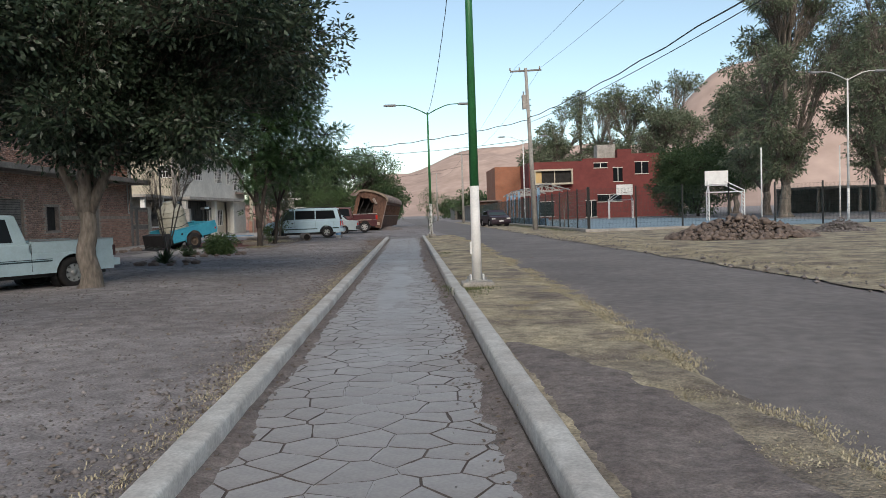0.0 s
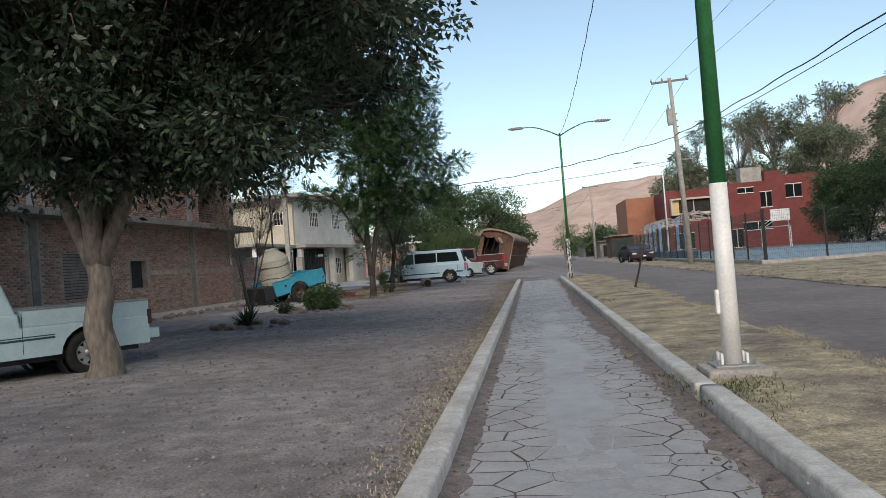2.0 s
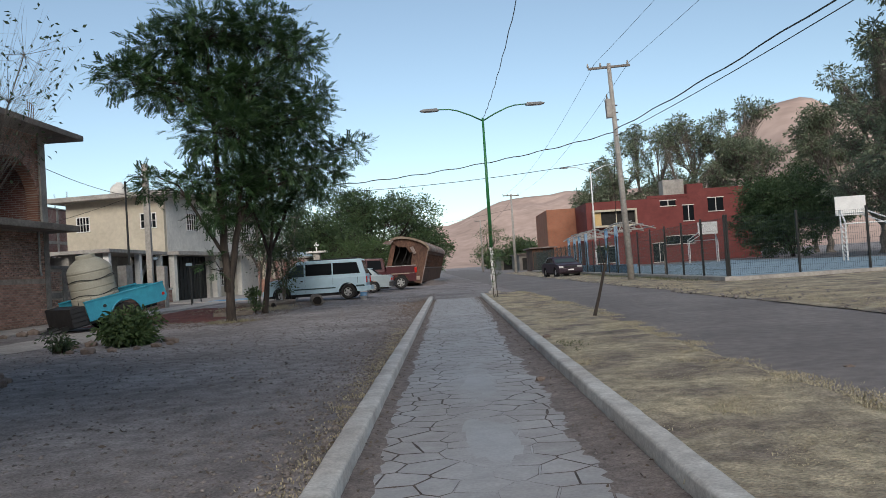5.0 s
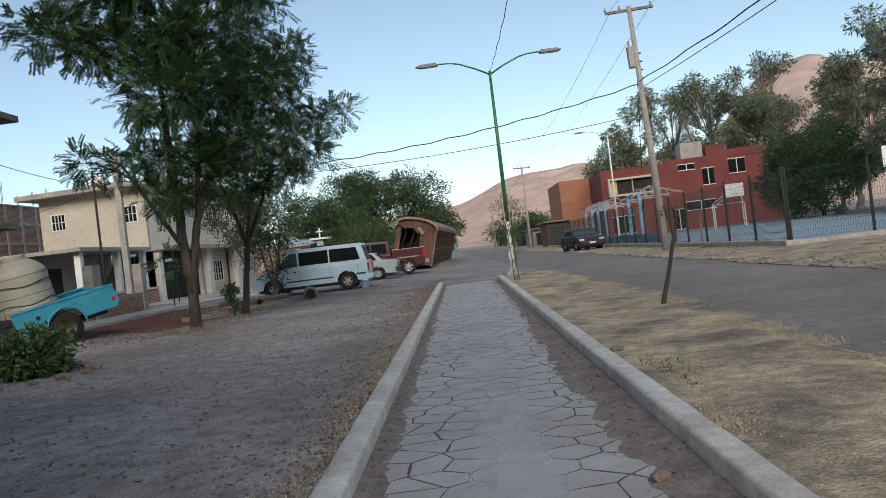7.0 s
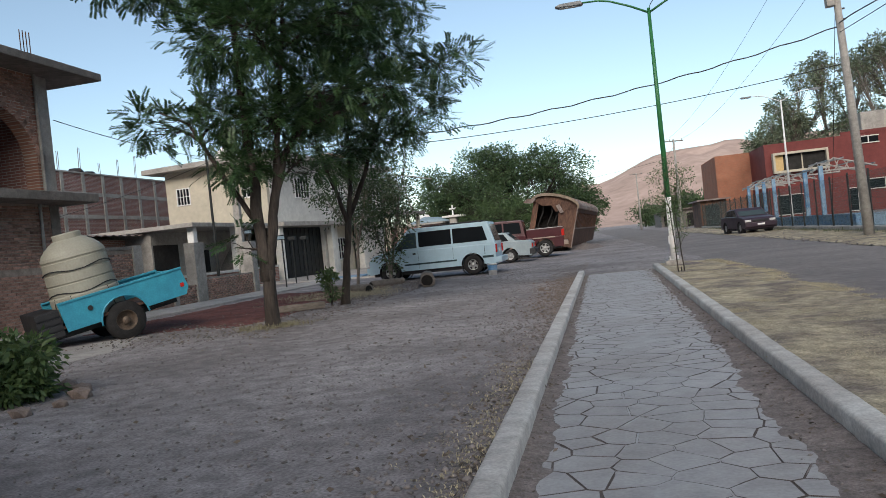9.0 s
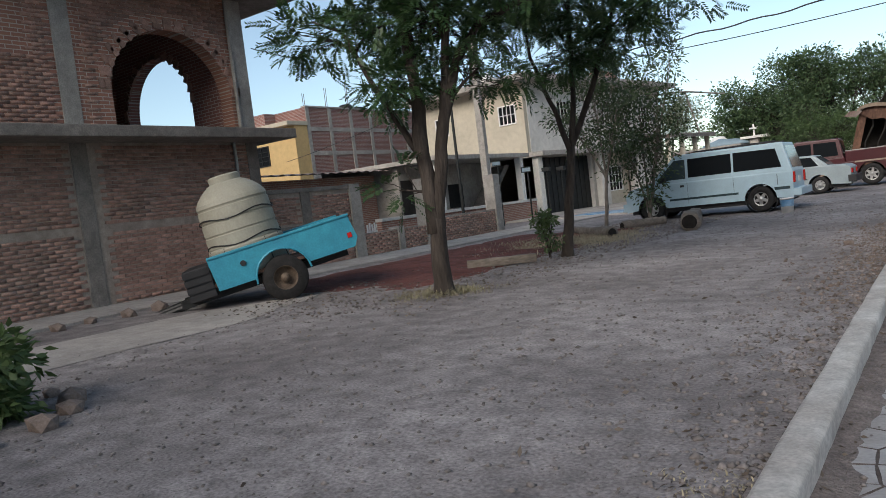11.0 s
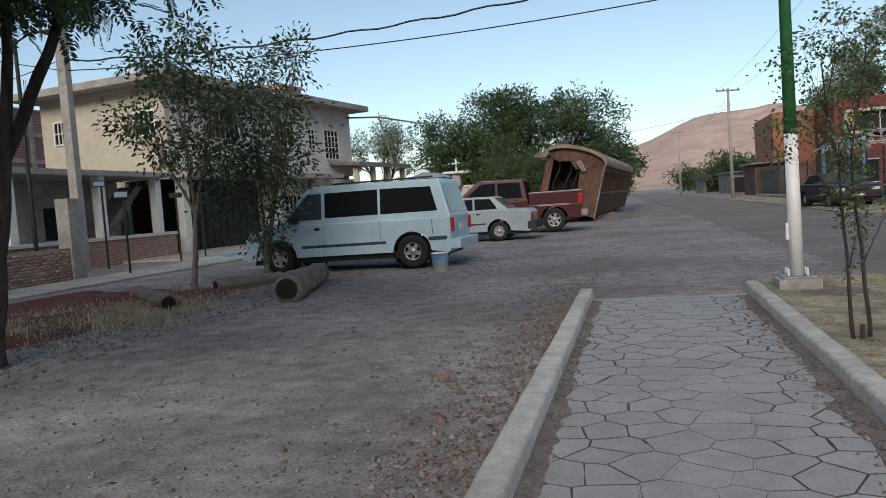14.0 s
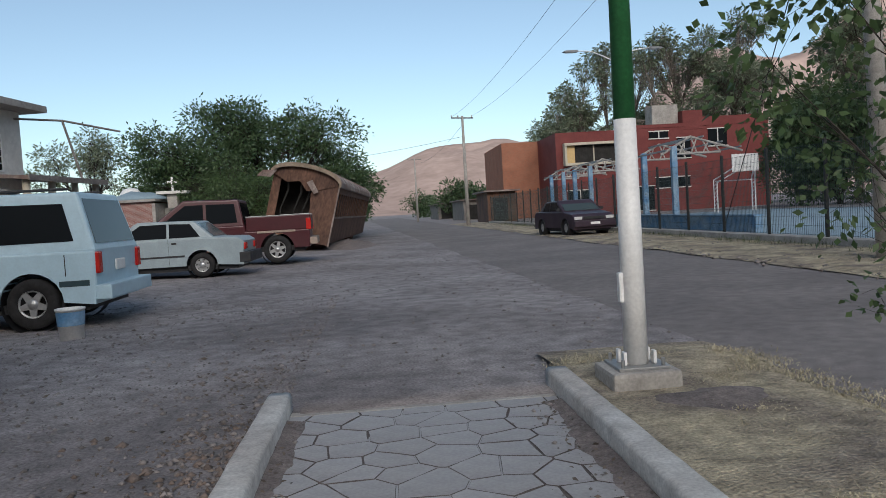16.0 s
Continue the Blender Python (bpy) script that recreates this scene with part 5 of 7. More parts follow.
VANBLUE = mat("pale_blue_white_paint", (0.45, 0.60, 0.68), 0.35, 0.06, 1.5, 30, 0.04, spec=0.5)
GREYBEIGE = mat("faded_pale_paint", (0.30, 0.355, 0.375), 0.38, 0.10, 1.5, 30, 0.04)
MAROON = mat("maroon_paint", (0.062, 0.012, 0.016), 0.35, 0.12, 1.5, 30, 0.03, spec=0.5)
PALEBLUE = mat("pale_blue_paint", (0.43, 0.56, 0.61), 0.4, 0.08, 1.5, 30, 0.04)
DARKPLUM = mat("dark_plum_paint", (0.045, 0.030, 0.042), 0.35, 0.15, 1.5, 30, 0.03)
STRIPE = mat("dark_green_stripe", (0.03, 0.06, 0.07), 0.5, 0.1, 3, 30, 0)

vehicle("minivan", "pale blue-white passenger van with dark tinted windows and green side stripe", "van", pose(-6.63, 48.33, 0.07, 0, 0, 181) @ Matrix.Scale(0.97, 4),
        VANBLUE, [(-2.38, 0.45), (-2.40, 1.05), (1.80, 1.08), (2.20, 0.98), (2.34, 0.80), (2.36, 0.45)], 1.05, 1.88, 1.94, (1.56, -1.52), (0.35, 0.22, 0.20),
        [(-2.40, 1.05), (-2.18, 1.86), (0.78, 1.88), (1.62, 1.06)],
        [([(-2.12, 1.18), (-1.98, 1.70), (-0.86, 1.72), (-0.86, 1.18)], GLASS), ([(-0.80, 1.18), (-0.80, 1.72), (0.42, 1.72), (0.42, 1.18)], GLASS), ([(0.50, 1.16), (0.50, 1.72), (0.82, 1.72), (1.36, 1.16)], PALEGLASS)],
        [((-2.40, 1.08), (-2.18, 1.84), PALEGLASS, "rear_window"), ((1.62, 1.08), (0.80, 1.86), PALEGLASS, "windscreen")], 0.12, 0.30, 5, None,
        [("bumper", VANBLUE, (-2.58, -2.34, -0.96, 0.96, 0.36, 0.56), "pale rear bumper"), ("bumper", VANBLUE, (2.30, 2.46, -0.96, 0.96, 0.34, 0.58), "pale front bumper"),
         ("side_stripe", STRIPE, (-0.95, 1.0, "side", 0.006, 0.54, 0.60), "dark green side stripe"), ("side_stripe", STRIPE, (-2.3, -1.9, "side", 0.006, 0.56, 0.64), "dark green side stripe"),
         ("tail_lamp", LAMPRED, (-2.44, -2.36, 0.80, 0.95, 0.72, 1.02), "red tail lamp"), ("tail_lamp", LAMPRED, (-2.44, -2.36, -0.95, -0.80, 0.72, 1.02), "red tail lamp"),
         ("door_handle", BLACKPL, (0.55, 0.66, "side", 0.03, 0.92, 0.98), "black door handle"), ("door_seam", BLACKPL, (0.455, 0.463, "side", 0.002, 0.40, 1.04), ""), ("door_seam", BLACKPL, (-0.84, -0.832, "side", 0.002, 0.62, 1.04), ""),
         ("fuel_flap", BLACKPL, (-2.0, -1.985, "side", 0.002, 0.70, 1.0), ""), ("roof_rail", BLACKPL, (-2.0, 0.3, 0.62, 0.66, 1.89, 1.93), "black roof rail"), ("roof_rail", BLACKPL, (-2.0, 0.3, -0.66, -0.62, 1.89, 1.93), "black roof rail"),
         ("mirror", BLACKPL, (1.05, 1.2, "side", 0.18, 1.10, 1.26), "black door mirror"), ("number_plate", WHITEP, (-2.43, -2.40, -0.2, 0.2, 0.72, 0.88), ""), ("head_lamp", LAMPCLEAR, (2.30, 2.38, 0.6, 0.92, 0.66, 0.82), ""), ("head_lamp", LAMPCLEAR, (2.30, 2.38, -0.92, -0.6, 0.66, 0.82), ""), ("grille", BLACKPL, (2.32, 2.375, -0.55, 0.55, 0.64, 0.84), "")])

vehicle("sedan_car", "old faded grey-white four-door sedan", "car", pose(-6.09, 56.8, 0.06, 0, 0, 180) @ Matrix.Scale(1.05, 4),
        GREYBEIGE, [(-2.10, 0.42), (-2.12, 0.80), (-1.98, 0.90), (-1.25, 0.94), (1.05, 0.92), (1.95, 0.80), (2.12, 0.68), (2.14, 0.40)], 0.90, 1.36, 1.66, (1.30, -1.13), (0.285, 0.17, 0.17),
        [(-1.45, 0.91), (-0.98, 1.33), (0.30, 1.36), (1.02, 0.90)],
        [([(-1.12, 0.95), (-0.90, 1.26), (-0.42, 1.28), (-0.42, 0.95)], GLASS), ([(-0.36, 0.95), (-0.36, 1.28), (0.24, 1.28), (0.74, 0.95)], GLASS)],
        [((-1.45, 0.92), (-0.98, 1.32), PALEGLASS, "rear_window"), ((1.02, 0.92), (0.30, 1.34), PALEGLASS, "windscreen")], 0.09, 0.24, 7, None,
        [("bumper", BLACKPL, (-2.26, -2.00, -0.84, 0.84, 0.30, 0.54), "dark grey rear bumper"), ("tail_lamp", LAMPRED, (-2.15, -2.10, 0.50, 0.80, 0.60, 0.76), "red tail lamp"), ("tail_lamp", LAMPRED, (-2.15, -2.10, -0.80, -0.50, 0.60, 0.76), "red tail lamp"),
         ("side_moulding", BLACKPL, (-0.75, 0.85, "side", 0.012, 0.50, 0.54), "black side moulding"), ("door_seam", BLACKPL, (-0.395, -0.388, "side", 0.002, 0.32, 0.92), ""), ("door_handle", BLACKPL, (-0.58, -0.47, "side", 0.02, 0.80, 0.84), ""), ("door_handle", BLACKPL, (0.40, 0.51, "side", 0.02, 0.80, 0.84), ""),
         ("bumper", BLACKPL, (2.10, 2.22, -0.82, 0.82, 0.32, 0.52), ""), ("mirror", BLACKPL, (0.66, 0.78, "side", 0.14, 0.94, 1.06), "")])


def pickup(name, label, at, paint, L_bed, W, belt, roof, axles, wheel, cab, panes, ends, top, bed, zb, trim, spokes=6, rim=None):
    p = vehicle(name, label, "pickup truck", at, paint, top, belt, roof, W, axles, wheel, cab, panes, ends, 0.08, zb, spokes, rim, trim)
    bx0, bx1, bz0, bz1 = bed
    for s in (-1, 1):
        ys = sorted((s * W / 2 * 0.995, s * (W / 2 - 0.07)))
        part("bed_side", abox(bx0, bx1, ys[0], ys[1], bz0, bz1, bevel=0.02), paint, p, "painted bed side")
        part("bed_rail", abox(bx0, bx1, min(s * (W / 2 + 0.004), s * (W / 2 - 0.09)), max(s * (W / 2 + 0.004), s * (W / 2 - 0.09)), bz1, bz1 + 0.025, bevel=0.006), GREYMETAL, p)
    part("tailgate", abox(bx0 - 0.03, bx0 + 0.04, -W / 2 + 0.06, W / 2 - 0.06, bz0, bz1, bevel=0.02), paint, p, "painted tailgate")
    part("bed_front", abox(bx1 - 0.06, bx1, -W / 2 + 0.08, W / 2 - 0.08, bz0, bz1), paint, p)
    return p


TAN = mat("tan_arch_trim", (0.32, 0.25, 0.20), 0.5, 0.1, 2, 30, 0.05)
pickup("red_pickup_truck", "maroon crew-cab pickup truck with tan wheel-arch trim", pose(-5.65, 60.95, 0.06, 0, 0, 183) @ Matrix.Scale(1.08, 4), MAROON, 1.7, 2.0, 1.12, 1.86, (1.84, -1.84), (0.39, 0.26, 0.24),
       [(-0.98, 1.12), (-0.86, 1.84), (0.62, 1.88), (1.62, 1.12)],
       [([(-0.80, 1.20), (-0.74, 1.72), (0.02, 1.74), (0.02, 1.20)], GLASS), ([(0.10, 1.20), (0.10, 1.74), (0.58, 1.74), (1.28, 1.20)], GLASS)],
       [((-0.98, 1.16), (-0.86, 1.82), GLASS, "rear_window"), ((1.62, 1.14), (0.64, 1.86), PALEGLASS, "windscreen")],
       [(-2.75, 0.62), (-2.76, 0.92), (-1.02, 0.94), (-1.0, 1.12), (1.62, 1.13), (2.55, 1.06), (2.78, 0.92), (2.80, 0.55)], (-2.76, -1.03, 0.92, 1.32), 0.42,
       [("bumper", TAN, (-2.95, -2.74, -0.98, 0.98, 0.48, 0.68), "tan rear bumper"), ("tail_lamp", LAMPRED, (-2.80, -2.66, 0.88, 1.008, 0.90, 1.22), "red tail lamp"), ("tail_lamp", LAMPRED, (-2.80, -2.66, -1.008, -0.88, 0.90, 1.22), "red tail lamp"),
        ("sill_trim", TAN, (-1.25, 1.25, "side", 0.02, 0.44, 0.58), "tan sill trim"), ("arch_trim", TAN, (-2.36, -1.32, "side", 0.02, 0.86, 0.92), "tan wheel-arch trim"), ("door_seam", BLACKPL, (0.01, 0.018, "side", 0.002, 0.55, 1.12), ""), ("mirror", BLACKPL, (0.98, 1.1, "side", 0.22, 1.18, 1.36), ""),
        ("door_handle", BLACKPL, (0.12, 0.26, "side", 0.025, 1.0, 1.05), ""), ("bumper", GREYMETAL, (2.74, 2.92, -0.98, 0.98, 0.45, 0.7), "")], 6)

vehicle("dark_sedan_car", "dark plum sedan parked facing the walker beside the fence", "car", pose(7.5, 68.0, 0.05, 0, 0, -82),
        DARKPLUM, [(-2.2, 0.42), (-2.22, 0.85), (-2.0, 0.96), (-1.3, 0.98), (1.0, 0.96), (2.0, 0.84), (2.2, 0.70), (2.22, 0.38)], 0.94, 1.42, 1.72, (1.35, -1.30), (0.31, 0.19, 0.19),
        [(-1.6, 0.95), (-0.95, 1.38), (0.35, 1.42), (1.15, 0.94)],
        [([(-1.15, 0.99), (-0.88, 1.31), (-0.40, 1.33), (-0.40, 0.99)], GLASS), ([(-0.34, 0.99), (-0.34, 1.33), (0.30, 1.33), (0.84, 0.99)], GLASS)],
        [((-1.6, 0.96), (-0.95, 1.37), GLASS, "rear_window"), ((1.15, 0.96), (0.35, 1.40), PALEGLASS, "windscreen")], 0.09, 0.24, 5, None,
        [("bumper", DARKPLUM, (2.14, 2.32, -0.85, 0.85, 0.34, 0.58), "dark front bumper"), ("head_lamp", LAMPCLEAR, (2.14, 2.24, 0.50, 0.82, 0.62, 0.74), "clear headlamp"), ("head_lamp", LAMPCLEAR, (2.14, 2.24, -0.82, -0.50, 0.62, 0.74), "clear headlamp"),
         ("grille", BLACKPL, (2.16, 2.235, -0.42, 0.42, 0.62, 0.74), ""), ("number_plate", WHITEP, (2.30, 2.33, -0.2, 0.2, 0.42, 0.52), ""), ("mirror", BLACKPL, (0.75, 0.88, "side", 0.15, 0.98, 1.1), "")])

pickup("white_pickup_truck", "pale blue extended-cab pickup truck with dark side stripe", WTRUCK, PALEBLUE, 1.9, 1.70, 0.98, 1.60, (1.52, -1.48), (0.33, 0.22, 0.20),
       [(-0.52, 0.98), (-0.32, 1.56), (0.70, 1.60), (1.28, 0.98)],
       [([(-0.22, 1.02), (-0.12, 1.48), (0.06, 1.49), (0.06, 1.02)], GLASS), ([(0.13, 1.02), (0.13, 1.49), (0.66, 1.50), (1.10, 1.02)], GLASS)],
       [((-0.52, 1.0), (-0.32, 1.55), GLASS, "rear_window"), ((1.28, 1.0), (0.70, 1.58), PALEGLASS, "windscreen")],
       [(-2.42, 0.52), (-2.43, 0.80), (-0.56, 0.80), (-0.54, 0.98), (1.30, 1.0), (2.15, 0.92), (2.32, 0.80), (2.34, 0.45)], (-2.42, -0.58, 0.78, 1.02), 0.36,
       [("bumper", PALEBLUE, (-2.60, -2.40, -0.80, 0.80, 0.42, 0.58), "pale blue rear bumper"), ("side_stripe", STRIPE, (-1.0, 1.0, "side", 0.005, 0.60, 0.63), "dark side stripe"), ("side_stripe", STRIPE, (-1.0, 1.0, "side", 0.005, 0.645, 0.66), "dark side stripe"),
        ("tail_lamp", mat("dull_lamp_lens", (0.06, 0.02, 0.02), 0.4, 0.2, 4, 40, 0), (-2.46, -2.38, 0.74, 0.852, 0.64, 0.88), "dull dark tail lamp"), ("tail_lamp", MATS["dull_lamp_lens"], (-2.46, -2.38, -0.852, -0.74, 0.64, 0.88), "dull dark tail lamp"), ("door_seam", BLACKPL, (0.09, 0.098, "side", 0.002, 0.42, 0.98), ""), ("door_seam", BLACKPL, (-0.575, -0.565, "side", 0.002, 0.42, 0.98), ""),
        ("mirror", BLACKPL, (0.92, 1.04, "side", 0.18, 1.0, 1.16), "black door mirror"), ("door_handle", PALEBLUE, (0.16, 0.28, "side", 0.02, 0.86, 0.90), ""), ("side_badge", BLACKPL, (1.32, 1.46, "side", 0.006, 0.80, 0.84), ""), ("bumper", BLACKPL, (2.30, 2.46, -0.82, 0.82, 0.40, 0.6), "")], 8, GREYMETAL)

# blue trailer made from a truck bed, with a beige tank
TB = mat("bright_blue_paint", (0.060, 0.34, 0.46), 0.45, 0.15, 1.6, 35, 0.05, color2=(0.05, 0.28, 0.40))
tr = thing("blue_trailer", "bright blue truck-bed trailer with black front, tilted up at its tail", "trailer", pose(-9.85, 34.45, 0.10, 0, -11, 50))
bm = bmesh.new()
prism(bm, arch_outline(-0.98, 1.20, 0.48, (0.02,), 0.43, 0.40) + [(-1.02, 0.98), (1.22, 0.98), (1.28, 0.62)], -0.80, -0.76)
part("bed_side", bm, TB, tr, "dented blue bed side")
bm = bmesh.new()
prism(bm, arch_outline(-0.98, 1.20, 0.48, (0.02,), 0.43, 0.40) + [(-1.02, 0.98), (1.22, 0.98), (1.28, 0.62)], 0.76, 0.80)
part("bed_side", bm, TB, tr, "dented blue bed side")
for s in (-1, 1):
    part("bed_rail", abox(-1.02, 1.24, min(s * 0.82, s * 0.72), max(s * 0.82, s * 0.72), 0.98, 1.02, bevel=0.01), TB, tr)
    part("fender_lip", tube(bmesh.new(), [(0.02 + 0.43 * math.cos(math.pi * k / 12), s * 0.81, 0.40 + 0.43 * math.sin(math.pi * k / 12)) for k in range(13)], 0.018, 6), TB, tr)
    wheel_parts(tr, 0.02, s * 0.68, 0.36, 0.20, 0.20, 0, mat("rusty_steel_rim", (0.16, 0.12, 0.09), 0.6, 0.3, 4, 40, 0.1, metal=0.4))
part("bed_floor", abox(-1.15, 1.20, -0.76, 0.76, 0.55, 0.60), RUST, tr)
part("tailgate", abox(1.20, 1.24, -0.76, 0.76, 0.60, 0.98, bevel=0.01), TB, tr)
part("fuel_cap", cyl(bmesh.new(), 0, 0, 0, 0.02, 0.045, None, 14), BLACKPL, tr).matrix_basis = pose(-0.52, -0.80, 0.78, 90, 0, 0)
part("black_front", abox(-1.42, -1.02, -0.78, 0.78, 0.42, 0.92, bevel=0.02), BLACKPL, tr, "black wooden front box")
for k in range(4):
    part("slat", abox(-1.43, -1.03, -0.80, -0.78, 0.44 + 0.12 * k, 0.53 + 0.12 * k), BLACKPL, tr)
part("chassis_beam", abox(-1.6, 1.1, -0.45, -0.35, 0.36, 0.48), BLACKM, tr)
part("chassis_beam", abox(-1.6, 1.1, 0.35, 0.45, 0.36, 0.48), BLACKM, tr)
part("tail_strut", tube(bmesh.new(), [(0.5, -0.7, 0.45), (0.95, -0.75, 0.48), (1.15, -0.72, 0.62)], 0.02, 6), BLACKM, tr)
part("tail_lamp", abox(1.13, 1.2, -0.812, -0.80, 0.64, 0.72), LAMPRED, tr)
part("drawbar", tube(bmesh.new(), [(-1.5, 0, 0.42), (-3.6, 0.1, 0.25)], 0.06, 8), BLACKM, tr, "black steel drawbar")
part("drawbar", tube(bmesh.new(), [(-1.5, -0.4, 0.40), (-3.5, 0.05, 0.25)], 0.05, 8), BLACKM, tr, "black steel drawbar")
tkb = thing("water_tank", "large beige ribbed plastic water tank tied with rope on the trailer", "water tank", pose(-10.10, 34.02, 0.62, 0, -11, 50) @ Matrix.Diagonal((0.93, 0.93, 1.12, 1.0)))
prof = [(0, 0), (0.64, 0), (0.655, 0.03), (0.655, 0.40), (0.625, 0.43)]
for k in range(3):
    z = 0.43 + 0.19 * k
    prof += [(0.632 - 0.006 * k, z + 0.01), (0.628 - 0.006 * k, z + 0.165), (0.612 - 0.006 * k, z + 0.17), (0.612 - 0.006 * k, z + 0.185)]
prof += [(0.615, 1.02), (0.60, 1.07), (0.55, 1.14), (0.46, 1.22), (0.33, 1.30), (0.27, 1.32), (0.27, 1.40), (0.25, 1.42), (0, 1.425)]
part("tank_body", lathe(bmesh.new(), prof, 56), TANKP, tkb, "beige ribbed tank body")
for z in (0.46, 0.83):
    part("rope", tube(bmesh.new(), [(0.642 * math.cos(2 * math.pi * k / 24), 0.642 * math.sin(2 * math.pi * k / 24), z + 0.03 * math.sin(k)) for k in range(25)], 0.010, 5, False), BLACKPL, tkb, "dark tie rope")
for a in (200, 235, 300, 330):
    x, y = 0.64 * math.cos(radians(a)), 0.64 * math.sin(radians(a))
    part("rope", tube(bmesh.new(), [(x, y, 0.42), (x * 1.12, y * 1.12, 0.02)], 0.010, 5), BLACKPL, tkb, "dark tie rope")

# wrecked coach leaning over
bus = thing("wrecked_coach", "rusty wrecked coach leaning over, torn open at one end", "coach wreck", pose(-4.15, 68.6, 0.10, 0, 15, -3))
BL, BW, BH = 19.0, 2.75, 3.1
part("side_panel", abox(BW / 2 - 0.06, BW / 2, 0, BL, 0.55, 1.65), RUST, bus, "rusty lower side panel")
part("side_panel", abox(-BW / 2, -BW / 2 + 0.06, 0, BL, 0.55, 3.0), RUST, bus, "rusty side panel")
# empty windows: a solid band coloured like the shade behind them
part("window_band", abox(BW / 2 - 0.10, BW / 2 - 0.07, 0, BL, 1.65, 2.65), DARKIN, bus, "near-black band for the shade behind empty windows")
part("letter_board", abox(BW / 2 - 0.06, BW / 2, 0, BL, 2.65, 3.0), RUST, bus)
for k in range(20):
    y = 0.25 + (BL - 0.5) * k / 19
    part("window_pillar", abox(BW / 2 - 0.065, BW / 2 - 0.005, y - 0.10, y + 0.10, 1.65, 2.65), RUST, bus)
bm = bmesh.new()
def roof_arc(grow, n=14):
    return [((BW / 2 + 0.08 + grow) * math.cos(math.pi * k / n), 2.95 + (0.62 + grow) * math.sin(math.pi * k / n) ** 0.8) for k in range(n + 1)]


prism(bm, roof_arc(0.0) + [(p[0], p[1] - 0.05) for p in reversed(roof_arc(-0.04))], -0.32, BL, axis="y")
part("roof", bm, RUST_D, bus, "weathered brown arched roof")
bm = bmesh.new()
prism(bm, roof_arc(0.03) + [(p[0], p[1] - 0.09) for p in reversed(roof_arc(-0.05))], -0.36, -0.33, axis="y")
part("roof_trim", bm, mat("faded_tan_trim", (0.30, 0.235, 0.17), 0.8, 0.3, 1.5, 25, 0.3), bus, "faded tan band round the roof's end")
bm = bmesh.new()
prism(bm, roof_arc(-0.14) + [(-0.75, 2.72), (-0.25, 2.86), (0.1, 2.5), (0.55, 2.62)], -0.16, -0.13, axis="y")
part("gable_panel", bm, RUST, bus, "torn rusty panel under the roof")
for k in range(12):
    part("roof_seam", tube(bmesh.new(), [(p[0], 0.4 + 1.6 * k, p[1] + 0.005) for p in roof_arc(0.004)], 0.018, 5), RUST_D, bus)
part("floor", abox(-BW / 2 + 0.06, BW / 2 - 0.06, 0, BL, 0.50, 0.62), RUST, bus)
bm = bmesh.new()
prism(bm, [(0.22, 0.45), (BW / 2 + 0.02, 0.45), (BW / 2 + 0.02, 2.98), (0.5, 3.0), (0.28, 2.4), (0.36, 1.7), (0.16, 1.1)], -0.12, -0.06, axis="y")
part("end_panel", bm, RUST, bus, "rusty half of the torn end wall")
part("corner_post", abox(BW / 2 - 0.03, BW / 2 + 0.035, -0.13, -0.02, 0.4, 3.0, bevel=0.015), RUST_D, bus)
part("belt_rail", abox(BW / 2, BW / 2 + 0.03, 0, BL, 1.60, 1.68), RUST_D, bus, "pale rusty rail under the windows")
part("end_panel", abox(-BW / 2 + 0.02, -BW / 2 + 0.35, -0.06, 0.0, 0.55, 2.9), RUST, bus)
bm = bmesh.new()
prism(bm, [(-1.95, 2.72), (-1.4, 2.78), (-1.2, 3.1), (-1.75, 3.0)], -0.45, -0.40, axis="y")
part("torn_sheet", bm, RUST_D, bus, "bent roof sheet")
bm = bmesh.new()
prism(bm, [(0.05, 2.85), (0.42, 2.45), (0.6, 2.55), (0.25, 3.0)], -0.30, -0.27, axis="y")
part("torn_sheet", bm, RUST_D, bus, "bent pale sheet")
# added near-black sheet stands for the shade deeper in the coach
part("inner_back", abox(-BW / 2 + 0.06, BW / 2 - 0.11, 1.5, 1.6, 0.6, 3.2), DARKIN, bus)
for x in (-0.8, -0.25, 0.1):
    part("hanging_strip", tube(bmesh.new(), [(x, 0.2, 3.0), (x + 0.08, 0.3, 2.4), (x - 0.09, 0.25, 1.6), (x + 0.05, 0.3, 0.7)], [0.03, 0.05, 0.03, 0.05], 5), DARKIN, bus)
for y in (2.5, 15.5):
    part("bogie", abox(-1.0, 1.0, y - 1.0, y + 1.0, 0.0, 0.5, bevel=0.08), RUST, bus)

# ---- trees and plants ----
def unit(v):
    return v / np.maximum(np.linalg.norm(v, axis=-1, keepdims=True), 1e-9)


def leaf_blades(rng, base, way, length, width, droop=0.15):
    """Bent four-sided leaf blades: arrays of base points and directions."""
    n = len(base)
    d = unit(way)
    side = unit(np.cross(d, unit(rng.normal(size=(n, 3)))))
    up = np.cross(side, d)
    L = (length * rng.uniform(0.7, 1.25, n))[:, None]
    W = (width * rng.uniform(0.75, 1.2, n))[:, None]
    mid = base + d * L * 0.45 + up * L * 0.06
    tip = base + d * L - up * L * droop
    v = np.stack([base, mid + side * W * 0.5, tip, mid - side * W * 0.5], 1).reshape(-1, 3)
    i = np.arange(n)[:, None] * 4
    return v, i + np.array([[0, 1, 2, 3]])


